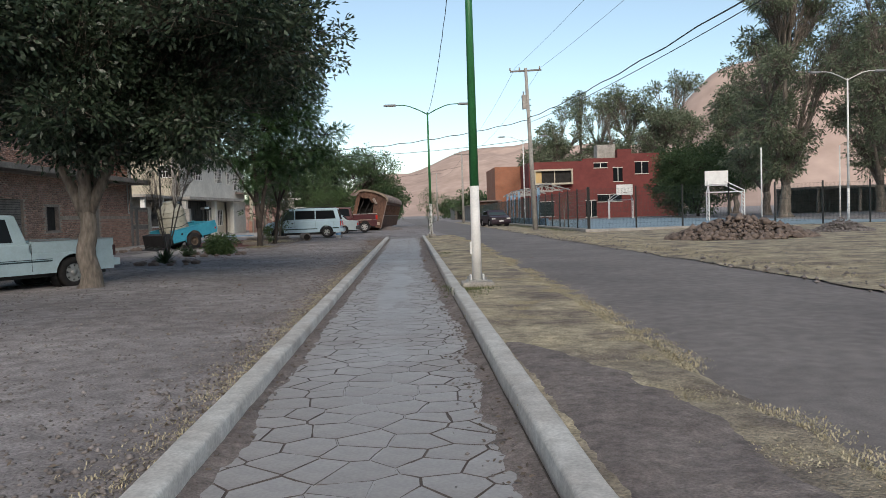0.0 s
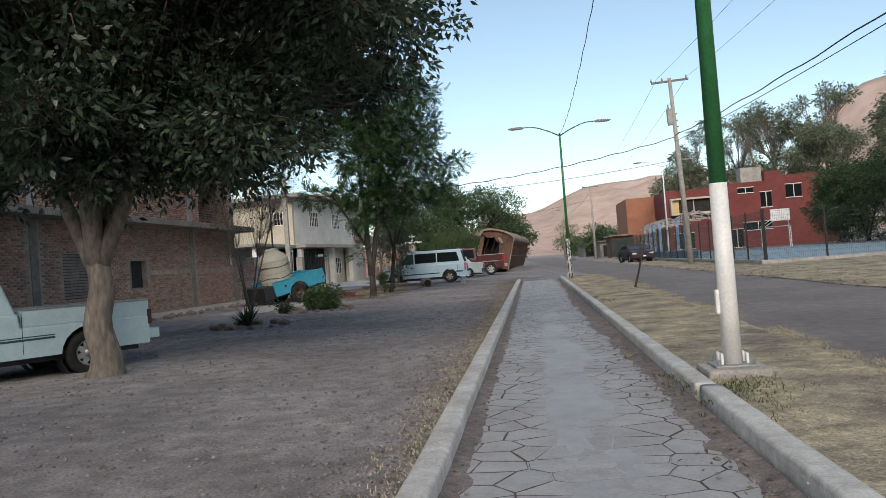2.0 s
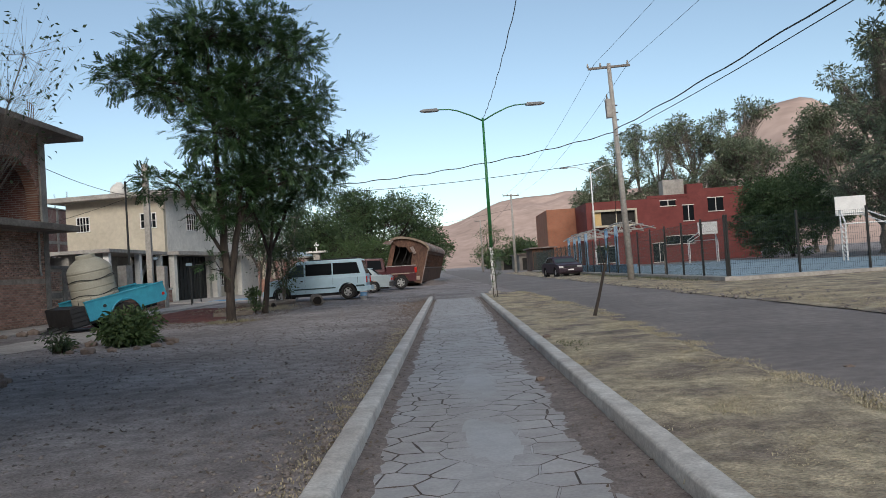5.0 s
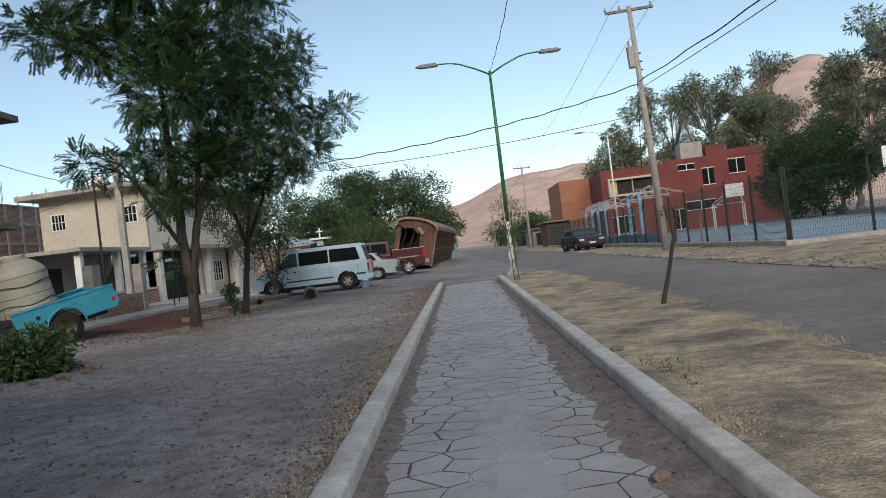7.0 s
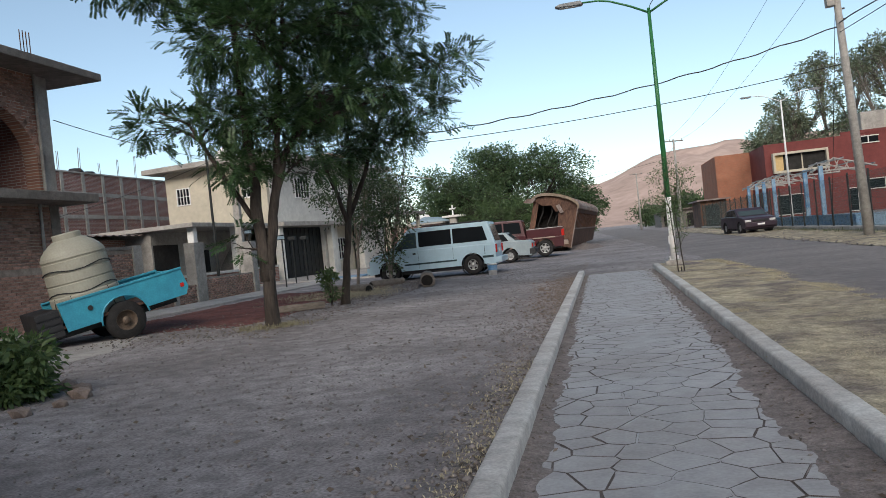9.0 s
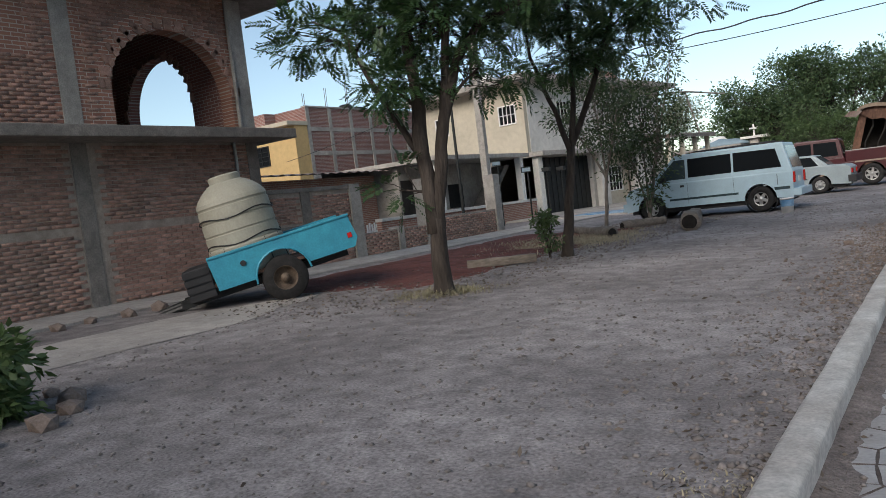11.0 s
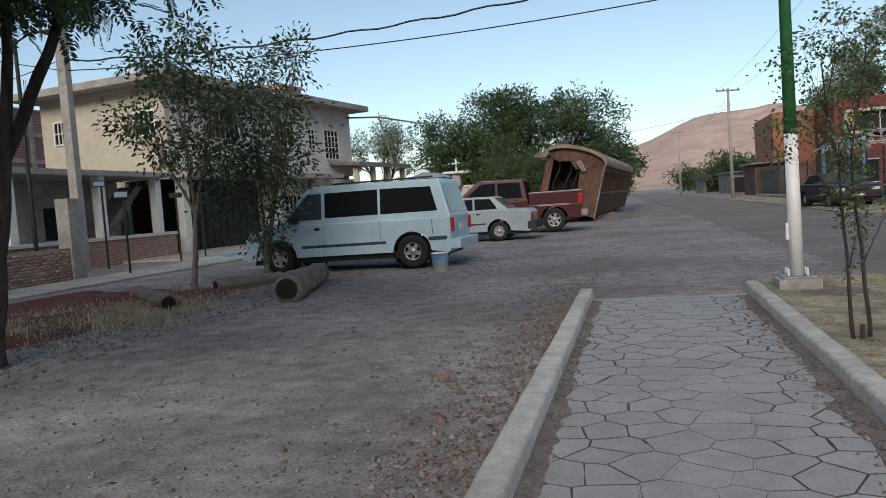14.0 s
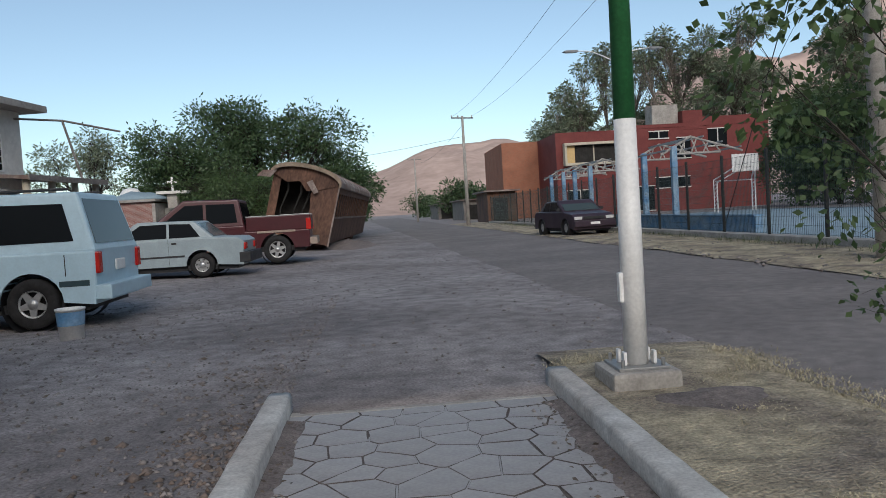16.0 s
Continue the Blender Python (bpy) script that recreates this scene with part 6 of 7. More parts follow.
def fronds(rng, base, way, length, pairs, leaflet, width):
    """Feathery leaves: leaflets in pairs along a drooping stalk."""
    n = len(base)
    d = unit(way)
    side = unit(np.cross(d, np.array([[0, 0, 1.0]]) + rng.normal(scale=0.35, size=(n, 3))))
    up = np.cross(side, d)
    L = (length * rng.uniform(0.7, 1.2, n))[:, None]
    bs, ws = [], []
    for k in range(pairs):
        u = 0.18 + 0.82 * k / (pairs - 1)
        p = base + d * L * u - up * L * 0.20 * u * u + np.array([[0, 0, -0.02]])
        for s in (-1, 1):
            bs.append(p)
            ws.append(side * s + d * (0.35 + 0.5 * u) - up * 0.15)
    bs, ws = np.concatenate(bs), np.concatenate(ws)
    m = len(bs)
    d2 = unit(ws + rng.normal(scale=0.08, size=(m, 3)))
    s2 = unit(np.cross(d2, np.tile(up, (2 * pairs, 1))))
    LL, WW = leaflet * rng.uniform(0.8, 1.2, (m, 1)), width * rng.uniform(0.8, 1.2, (m, 1))
    v = np.stack([bs, bs + d2 * LL * 0.5 + s2 * WW * 0.5, bs + d2 * LL, bs + d2 * LL * 0.5 - s2 * WW * 0.5], 1).reshape(-1, 3)
    return v, np.arange(m)[:, None] * 4 + np.array([[0, 1, 2, 3]])


def tree(name, label, x, y, trunk, limbs, blobs, leaf, bark, seed, count, size, style="blade", z=None, lean=(0, 0), category="tree", twigs=60, group="", hang=0.3, shell=0.55, spread=0.25, stems=()):
    """A tapered trunk, limbs to each clump of the crown, twigs, and many leaves in sprays.
    trunk: (height of the fork, radius); blobs: clumps (dx, dy, z, radius across, radius up); limbs: limb radius;
    stems: main stems as (points, first radius, last radius), from which the limbs then grow."""
    rng = np.random.default_rng(seed)
    z = gz(x, y) if z is None else z
    t = thing(name, label, category, (x, y, z), group=group)
    h, r = trunk
    fork = Vector((lean[0], lean[1], h))
    bm = bmesh.new()
    n = 9
    pts, rad = [], []
    for k in range(n + 1):
        u = k / n
        pts.append(Vector((lean[0] * u + 0.35 * r * noise.noise((seed, u * 3, 0)), lean[1] * u + 0.35 * r * noise.noise((seed, u * 3, 5)), -0.1 + (h + 0.1) * u)))
        rad.append(r * (1.0 - 0.28 * u) * (1.45 if k == 0 else 1.12 if k == 1 else 1 + 0.08 * noise.noise((seed, k * 1.7, 2))))
    tube(bm, pts, rad, 12)
    for v in bm.verts:
        a = math.atan2(v.co.y, v.co.x)
        v.co += Vector((v.co.x, v.co.y, 0)).normalized() * r * 0.10 * noise.noise((a * 1.6, v.co.z * 2.5, seed))
    part("trunk", bm, bark, t, "rough bark trunk", smooth=True)
    tot = sum(b[3] * b[3] * b[4] for b in blobs) ** 1.0
    V, F, off, curves = [], [], 0, []
    tw = bmesh.new()
    grown = []
    for path_, ra, rb in stems:
        fine = [Vector(path_[0])]
        for p0, p1 in zip(path_, path_[1:]):
            for k in range(1, 6):
                q = Vector(p0).lerp(Vector(p1), k / 5)
                fine.append(q + Vector((noise.noise(q * 1.7), noise.noise(q * 1.7 + Vector((5, 5, 5))), 0)) * 0.06)
        b = bmesh.new()
        tube(b, fine, [ra + (rb - ra) * k / (len(fine) - 1) for k in range(len(fine))], 10)
        for v in b.verts:
            v.co += Vector((1, 1, 0)) * ra * 0.12 * noise.noise(v.co * 5)
        part("stem", b, bark, t, "dark forked stem", smooth=True)
        grown += fine[4:]
    for bi, (dx, dy, bz, br, bh) in enumerate(blobs):
        c = Vector((dx, dy, bz))
        b = bmesh.new()
        main = bi < 5
        start = fork + Vector((0, 0, -0.12)) if main else min((cv[5] for cv in curves[:5]), key=lambda p: (p - c).length)
        lr = limbs if main else limbs * 0.42
        if grown:
            start = min(grown, key=lambda p: (p - c).length + 2.5 * max(0.0, p.z - c.z + 0.5))
            lr = limbs * 0.4
        mid = start.lerp(c, 0.5) + Vector((0, 0, 0.12 * (c - start).length * (0.6 - noise.random())))
        q = [start, start.lerp(mid, 0.5) + Vector((noise.noise((bi, seed, 1)), noise.noise((bi, seed, 2)), 0.3)) * 0.18, mid, c]
        curve = []
        for k in range(9):
            u = k / 8
            w = [(1 - u) ** 3, 3 * u * (1 - u) ** 2, 3 * u * u * (1 - u), u ** 3]
            curve.append(sum((q[i] * w[i] for i in range(4)), Vector()))
        curves.append(curve)
        tube(b, curve, [lr * (1 - 0.78 * k / 8) for k in range(9)], 8)
        part("limb", b, bark, t, smooth=True)
        m = max(20, int(count * br * br * bh / tot))
        nt = max(5, int(twigs * br * br * bh / tot))
        tdir = unit(rng.normal(size=(nt, 3)))
        ends = np.array(c) + tdir * np.array([br, br, bh]) * rng.uniform(shell, 1.0, (nt, 1))
        for e in ends:
            s0 = curve[rng.integers(4, 9)]
            ev = Vector(e)
            mm = s0.lerp(ev, 0.5) + Vector(rng.normal(scale=0.08 * br, size=3))
            tube(tw, [s0, mm, ev], [limbs * 0.10, limbs * 0.07, limbs * 0.03], 4, False)
        per = max(1, m // nt)
        idx = np.repeat(np.arange(nt), per)
        k = len(idx)
        base = ends[idx] + rng.normal(scale=spread * br, size=(k, 3)) * np.array([1, 1, 0.75])
        way = unit(base - ends[idx]) * 0.7 + unit(base - np.array(c)) * 0.5 + rng.normal(scale=0.35, size=(k, 3)) + np.array([[0, 0, -hang]])
        if style == "blade":
            v, f = leaf_blades(rng, base, way, size[0], size[1])
        else:
            v, f = fronds(rng, base, way, size[0], size[2], size[1], size[3])
        V.append(v)
        F.append(f + off)
        off += len(v)
    tagged(part("twig_work", tw, bark, t), kind="stuff")
    crown = mesh_np("crown", np.concatenate(V), np.concatenate(F), leaf, t)
    crown["label"] = "crown of many leaves"
    return t


def scatter_blobs(rng, n, cx, cy, cz, rx, rz, br):
    out = []
    for _ in range(n):
        a, u = rng.uniform(0, 2 * math.pi), math.sqrt(rng.uniform(0.05, 1))
        zz = rng.uniform(-1, 1)
        k = math.sqrt(max(0.05, 1 - zz * zz))
        out.append((cx + rx * u * k * math.cos(a), cy + rx * u * k * math.sin(a), cz + rz * zz, br * rng.uniform(0.75, 1.25), br * rng.uniform(0.6, 1.0)))
    return out


rs = random.Random(3)
# the dense ficus beside the parked pickup
fb = [(0.3, -1.0, 4.4, 1.7, 1.3), (-1.4, 0.2, 4.6, 1.7, 1.3), (1.7, 0.0, 4.8, 1.7, 1.3), (0.2, 1.2, 5.6, 1.7, 1.3), (0.3, -0.8, 6.2, 1.8, 1.3)] + scatter_blobs(rs, 26, 0.4, 0.4, 4.9, 3.6, 1.9, 1.25) + [(-2.4, -0.5, 3.0, 1.2, 0.7), (2.2, -0.3, 3.0, 1.2, 0.8), (0.4, -1.6, 3.2, 1.2, 0.8), (3.7, 0.4, 6.0, 1.2, 1.0), (3.2, 1.8, 3.85, 1.0, 0.5), (2.6, 2.4, 4.3, 1.0, 0.6)]
tree("ficus_tree", "dense dark green ficus tree with pale forked trunk", -6.05, 15.65, (1.45, 0.20), 0.13, fb, LEAF_FICUS, PALEBARK, 11, 150000, (0.125, 0.056), twigs=6200, shell=0.30, spread=0.085, hang=0.15)
fb2 = scatter_blobs(rs, 14, 0, 0, 4.0, 2.4, 1.4, 1.1)
tree("ficus_tree", "second dark green ficus behind the parked pickup", -10.6, 17.4, (1.6, 0.18), 0.10, fb2, LEAF_FICUS, PALEBARK, 12, 30000, (0.15, 0.066), twigs=1400, shell=0.30, spread=0.09, hang=0.15)
tree("ficus_tree", "dark green tree behind the start of the path", -7.0, 6.5, (1.6, 0.18), 0.10, scatter_blobs(rs, 8, 0, 0, 4.2, 2.2, 1.2, 1.2), LEAF_FICUS, PALEBARK, 13, 6000, (0.14, 0.06), twigs=100)
# feathery trees
ta = [(-2.4, 0.0, 7.1, 1.1, 0.6), (-1.4, 0.4, 7.8, 1.2, 0.7), (-0.2, 0.0, 8.2, 1.3, 0.8), (1.2, 0.3, 8.2, 1.2, 0.7), (2.1, -0.2, 7.4, 1.0, 0.6), (-1.5, -0.2, 6.6, 0.9, 0.5), (-0.4, 0.6, 6.6, 1.3, 0.8), (0.9, 0.0, 6.6, 1.2, 0.7), (1.8, 0.5, 5.6, 1.0, 0.5), (-0.5, -0.1, 5.3, 0.8, 0.5), (0.4, -0.5, 5.3, 1.2, 0.7), (-2.0, 0.2, 4.05, 0.8, 0.35), (-0.9, 0.5, 4.0, 1.0, 0.5), (0.3, 0.2, 3.8, 1.1, 0.6), (1.2, 0.5, 4.2, 1.0, 0.5), (2.2, 1.3, 4.3, 0.9, 0.45), (-0.4, -0.3, 3.0, 0.8, 0.4), (0.7, 0.6, 3.1, 0.8, 0.4), (-0.42, -0.2, 1.5, 0.32, 0.42)]
sa = [([(-0.02, 0.0, 0.85), (-0.08, 0.0, 2.2), (-0.15, 0.05, 4.0), (-0.3, 0.1, 6.2), (-0.3, 0.1, 7.6)], 0.125, 0.03),
      ([(0.0, 0.0, 0.85), (0.08, 0.05, 1.45), (0.22, 0.15, 2.4), (0.45, 0.3, 3.1), (0.75, 0.48, 3.6), (1.5, 0.9, 3.9), (2.2, 1.2, 4.1)], 0.11, 0.025),
      ([(0.18, 0.12, 2.1), (0.4, 0.25, 3.6), (0.65, 0.3, 5.4), (0.95, 0.2, 6.9)], 0.075, 0.02),
      ([(-0.10, 0.0, 1.9), (-0.7, -0.1, 3.0), (-1.3, 0.0, 3.9), (-1.9, 0.1, 4.2)], 0.055, 0.015)]
tree("feathery_tree", "feathery-leaved tree with dark forked trunk by the driveway", -6.55, 34.25, (1.05, 0.145), 0.09, ta, LEAF_PIN, BARK, 21, 6600, (0.34, 0.092, 9, 0.033), "frond", twigs=800, lean=(0.0, 0.0), hang=0.0, spread=0.13, shell=0.35, stems=sa)
tb = [(2.9, 0.2, 5.3, 0.9, 0.45), (2.2, 0.0, 4.4, 0.9, 0.5), (1.2, 0.3, 3.9, 1.0, 0.5), (1.6, -0.3, 5.8, 1.1, 0.6), (0.4, 0.0, 4.9, 1.1, 0.7), (0.8, 0.3, 6.8, 1.1, 0.7), (2.0, 0.2, 7.1, 0.9, 0.5), (-0.3, -0.2, 6.2, 1.0, 0.6), (0.9, -0.2, 7.7, 0.9, 0.5), (-0.5, 0.2, 4.6, 0.8, 0.45), (0.3, -0.3, 3.7, 0.8, 0.4)]
sb_ = [([(0.24, 0.14, 1.9), (0.05, 0.0, 2.7), (-0.25, -0.1, 3.7), (-0.4, -0.1, 5.4)], 0.06, 0.015),
       ([(0.24, 0.14, 1.9), (0.4, 0.2, 3.0), (0.5, 0.2, 4.6), (0.8, 0.2, 6.8)], 0.065, 0.015),
       ([(0.25, 0.15, 2.0), (0.7, 0.4, 3.0), (1.1, 0.5, 4.2), (1.9, 0.3, 5.4), (2.6, 0.2, 5.3)], 0.065, 0.015)]
tree("feathery_tree", "slender feathery-leaved tree with leaning forked trunk", -6.7, 38.5, (2.0, 0.10), 0.06, tb, LEAF_PIN, BARK, 22, 4200, (0.34, 0.088, 9, 0.032), "frond", twigs=480, lean=(0.25, 0.15), hang=0.0, spread=0.13, shell=0.35, stems=sb_)
tree("young_tree", "young thin leafy tree beside the log", -8.45, 44.6, (1.5, 0.055), 0.035, [(-0.9, 0.0, 3.2, 0.6, 0.4), (0.0, 0.0, 3.9, 0.7, 0.5), (0.6, 0.2, 3.3, 0.7, 0.5), (-0.3, -0.2, 2.6, 0.6, 0.4), (0.5, 0.0, 2.4, 0.6, 0.5), (0.2, 0.2, 4.6, 0.5, 0.4), (-0.6, 0.1, 4.3, 0.5, 0.4), (0.9, 0.1, 4.2, 0.4, 0.3)], LEAF_SHRUB, PALEBARK, 23, 3500, (0.12, 0.052), twigs=330, lean=(0.12, 0.1), shell=0.3)
tree("young_tree", "many-stemmed small leafy tree before the van", -7.75, 46.1, (0.35, 0.07), 0.04, [(0.4, 0.0, 2.3, 0.8, 0.7), (-0.6, 0.1, 2.5, 0.7, 0.6), (0.7, -0.3, 3.2, 0.6, 0.6), (-0.1, 0.2, 3.5, 0.6, 0.5), (0.9, 0.2, 4.3, 0.45, 0.6), (-0.7, 0.0, 1.7, 0.5, 0.4), (0.1, 0.0, 4.2, 0.5, 0.5), (-0.8, 0.1, 3.4, 0.5, 0.5), (0.0, -0.2, 0.8, 0.45, 0.5), (0.2, -0.1, 1.4, 0.5, 0.4)], LEAF_SHRUB, PALEBARK, 24, 4800, (0.12, 0.050), twigs=420, spread=0.3, shell=0.3)
tree("twiggy_tree", "sparse twiggy tree with several thin stems and few leaves", -6.9, 22.9, (0.35, 0.05), 0.026, [(-0.7, 0.2, 3.2, 0.9, 0.8), (0.5, 0.3, 3.4, 1.0, 0.9), (-0.2, -0.3, 2.6, 0.8, 0.6), (1.2, 0.2, 4.2, 0.9, 0.7)], LEAF_SHRUB, PALEBARK, 25, 700, (0.08, 0.035), twigs=620, spread=0.06)
# verge saplings
vs_ = [([(-0.06, 0.0, -0.02), (-0.09, 0.02, 0.6), (-0.13, 0.03, 1.3), (-0.2, 0.05, 2.1)], 0.016, 0.005), ([(0.06, 0.05, -0.02), (0.03, 0.05, 0.7), (-0.02, 0.06, 1.4), (0.12, 0.1, 2.3)], 0.017, 0.005)]
tree("sapling", "thin two-stemmed sapling with sparse small leaves on the verge", 1.03, 38.88, (0.12, 0.020), 0.012, [(-0.1, 0.02, 1.15, 0.17, 0.22), (-0.12, -0.02, 1.5, 0.2, 0.24), (-0.34, 0.1, 1.75, 0.2, 0.2), (0.06, 0.0, 1.85, 0.22, 0.25), (0.28, 0.1, 1.1, 0.12, 0.10), (-0.02, 0.0, 0.85, 0.12, 0.2), (-0.48, 0.15, 1.55, 0.18, 0.16), (0.27, 0.1, 2.1, 0.24, 0.22), (-0.06, -0.05, 2.3, 0.24, 0.22), (0.12, 0.7, 1.2, 0.2, 0.18), (0.1, 0.9, 1.5, 0.2, 0.2), (0.2, 0.75, 0.85, 0.13, 0.1), (-0.3, 0.1, 2.15, 0.22, 0.2), (-0.05, 0.05, 0.6, 0.1, 0.14)], LEAF_BUSH, BARK, 26, 3000, (0.036, 0.023), z=0.08, twigs=190, stems=vs_)
tree("sapling", "bare thin sapling stem leaning on the dry verge", 2.25, 27.9, (0.95, 0.034), 0.022, [(0.36, 0.0, 1.3, 0.06, 0.06), (0.22, 0.05, 1.25, 0.05, 0.06)], LEAF_SHRUB, BARK, 27, 30, (0.05, 0.03), z=0.08, twigs=10, lean=(0.28, 0.0))
tree("sapling", "small young tree beside the power pole and road", 10.6, 52.5, (0.8, 0.04), 0.03, [(0, 0, 1.6, 0.5, 0.5), (0.2, 0.1, 2.2, 0.4, 0.4)], LEAF_SHRUB, PALEBARK, 28, 400, (0.06, 0.03), z=0.0, twigs=40)


def big_tree(name, label, x, y, h, w, leaf, seed, count, size, bare=0.35, clumps=16, br=None, style="blade", bark=BARK, shape=1.0):
    r2 = random.Random(seed)
    cz = h * (bare + (1 - bare) * 0.5)
    rz = h * (1 - bare) * 0.5
    b = br or w * 0.3
    return tree(name, label, x, y, (h * bare * 0.8, h * 0.022 + 0.05), h * 0.013 + 0.03, scatter_blobs(r2, clumps, 0, 0, cz, w * 0.5 - b * 0.4, rz - b * 0.4, b), leaf, bark, seed, count, size, style, z=0, twigs=clumps * 45, spread=0.12)


big_tree("mesquite_tree", "large rounded green tree behind the coach wreck", -8.2, 91.0, 9.3, 19.0, LEAF_BACK, 36, 54000, (0.27, 0.12), 0.10, 44, 2.2)
big_tree("mesquite_tree", "light green mesquite bush beside the coach wreck", -9.4, 81.5, 4.9, 6.6, LEAF_BUSH, 32, 16000, (0.20, 0.06), 0.08, 20, 1.3)
big_tree("mesquite_tree", "green tree behind the cream house", -14.5, 97, 8.2, 9.0, LEAF_BUSH, 33, 9000, (0.28, 0.11), 0.15, 14, 2.0)
big_tree("roadside_tree", "thin grey-green tree behind the porch", -26, 106, 10.5, 8.0, LEAF_EUC, 35, 5000, (0.35, 0.12), 0.2, 12, 1.6)
big_tree("round_tree", "dark dense round tree beside the court", 36, 94, 8.6, 11.5, LEAF_BACK, 34, 34000, (0.30, 0.14), 0.06, 30, 2.3)
for k, (x, y, h, w) in enumerate(((33, 66, 22, 11), (40, 59, 22, 12), (39, 82, 20, 10), (48, 76, 22, 12), (55, 60, 22, 12), (62, 75, 20, 12))):
    tagged(big_tree("eucalyptus_tree", "tall loose eucalyptus with grey-green leaves in the park", x, y, h, w, LEAF_EUC, 50 + k, 15000, (0.40, 0.13), 0.16, 36, 1.55, bark=PALEBARK), group="park eucalyptus")
for k, (x, y, h, w) in enumerate(((29, 136, 20, 16), (37, 128, 22, 15), (46, 132, 25, 16), (52, 122, 14, 13), (47, 108, 18, 13), (24.5, 131, 15, 11), (33.5, 141, 24, 15), (41.5, 124, 19, 13))):
    tagged(big_tree("eucalyptus_tree", "tall open eucalyptus behind the red building", x, y, h, w, LEAF_EUC, 60 + k, 7500, (0.55, 0.19), 0.18, 24, 1.75, bark=PALEBARK), group="far eucalyptus")
for k in range(14):
    x, y = (-26 + 5.1 * (k % 5) + rs.uniform(-2, 2) if k < 9 else 13 + 4 * (k - 9), 130 + 11 * (k % 6))
    if -4 < x < 9:
        x -= 12
    tagged(big_tree("roadside_tree", "low green roadside tree in the distance", x, y, rs.uniform(4, 7), rs.uniform(5, 8), LEAF_BACK, 80 + k, 2600, (0.5, 0.22), 0.12, 10), group="distant trees")
for k in range(8):
    tagged(big_tree("roadside_tree", "low scrub tree by the far road", rs.choice((-8, -10, 12, 14)) + rs.uniform(-2, 2), 185 + 20 * k, rs.uniform(4, 7), rs.uniform(6, 9), LEAF_BACK, 100 + k, 1500, (0.7, 0.3), 0.1, 8), group="distant trees")


def low_bush(name, label, x, y, r, h, leaf, seed, count, size):
    return tree(name, label, x, y, (0.15, 0.03), 0.02, scatter_blobs(random.Random(seed), 9, 0, 0, h * 0.55, r * 0.6, h * 0.3, r * 0.45), leaf, BARK, seed, count, size, category="shrub", twigs=90)


low_bush("green_bush", "leafy bright green bush ringed with stones", -6.8, 28.1, 0.62, 0.75, LEAF_BUSH, 41, 3000, (0.11, 0.05))
low_bush("small_bush", "small grey-green shrub beside the green bush", -7.6, 27.3, 0.35, 0.4, LEAF_SHRUB, 42, 500, (0.08, 0.03))
low_bush("small_bush", "leafy shoots at the foot of a tree", -6.95, 38.3, 0.32, 0.95, LEAF_BUSH, 43, 600, (0.10, 0.04))


def agave(x, y, r, seed):
    rnd = random.Random(seed)
    t = thing("spiky_plant", "dark spiky rosette plant round the tree's foot", "plant", (x, y, gz(x, y)), group="spiky plants")
    for k in range(46):
        a, e = rnd.uniform(0, 6.28), rnd.uniform(0.35, 1.2)
        L = r * rnd.uniform(0.7, 1.1)
        d = Vector((math.cos(a) * math.cos(e), math.sin(a) * math.cos(e), math.sin(e)))
        s = Vector((-math.sin(a), math.cos(a), 0)) * 0.028
        b = bmesh.new()
        p = [Vector((0, 0, 0.02)), d * L * 0.5, d * L + Vector((0, 0, -0.06))]
        vs = [b.verts.new(q) for q in (p[0] - s, p[0] + s, p[1] + s * 1.2, p[2], p[1] - s * 1.2, p[1] + Vector((0, 0, -0.02)))]
        b.faces.new((vs[0], vs[1], vs[2], vs[4]))
        b.faces.new((vs[4], vs[2], vs[3]))
        b.faces.new((vs[0], vs[4], vs[5]))
        b.faces.new((vs[1], vs[5], vs[2]))
        part("blade", b, LEAF_SHRUB, t)


agave(-6.95, 22.75, 0.62, 1)

# ---- loose things and ground cover ----
def rock(bm, c, r, rnd, flat=0.7):
    s = bmesh.ops.create_icosphere(bm, subdivisions=1, radius=r)
    k = rnd.uniform(0, 50)
    for v in s["verts"]:
        n = 1 + 0.35 * noise.noise(v.co * (2.2 / r) + Vector((k, k, k)))
        v.co = Vector((v.co.x * n * 1.15, v.co.y * n, v.co.z * n * flat)) + Vector(c)


def log(name, label, a, b, r, mat_, seed):
    """A felled trunk with knots, cracked bark and sawn ends, the first one near-black."""
    a, b = Vector(a), Vector(b)
    t = thing(name, label, "log", a, group="felled logs")
    bm = bmesh.new()
    n = 26
    tube(bm, [(b - a) * (k / n) + Vector((0, 0, 0.03 * noise.noise((seed, k * 0.5, 0)))) for k in range(n + 1)], [r * (1.08 - 0.3 * k / n + 0.10 * noise.noise((seed, k * 0.22, 3))) for k in range(n + 1)], 18)
    for v in bm.verts:
        ax = (b - a).normalized()
        rad = v.co - ax * v.co.dot(ax)
        if rad.length > 1e-4:
            v.co += rad.normalized() * r * (0.22 * noise.noise(v.co * 2.6) + 0.10 * noise.noise(v.co * 9) + 0.16 * noise.noise((rad.normalized() * 3)))
    part("trunk", bm, mat_, t, smooth=True)
    d = (b - a).normalized()
    for p, s in ((Vector((0, 0, 0)), -1), (b - a, 1)):
        part("cut_end", tube(bmesh.new(), [p + d * s * 0.002, p + d * s * 0.012], [r * 0.8, r * 0.76], 14), mat("dark_cut_end", (0.018, 0.015, 0.013), 0.95, 0.4, 6, 40, 0.5) if s < 0 else mat_, t)
    return t


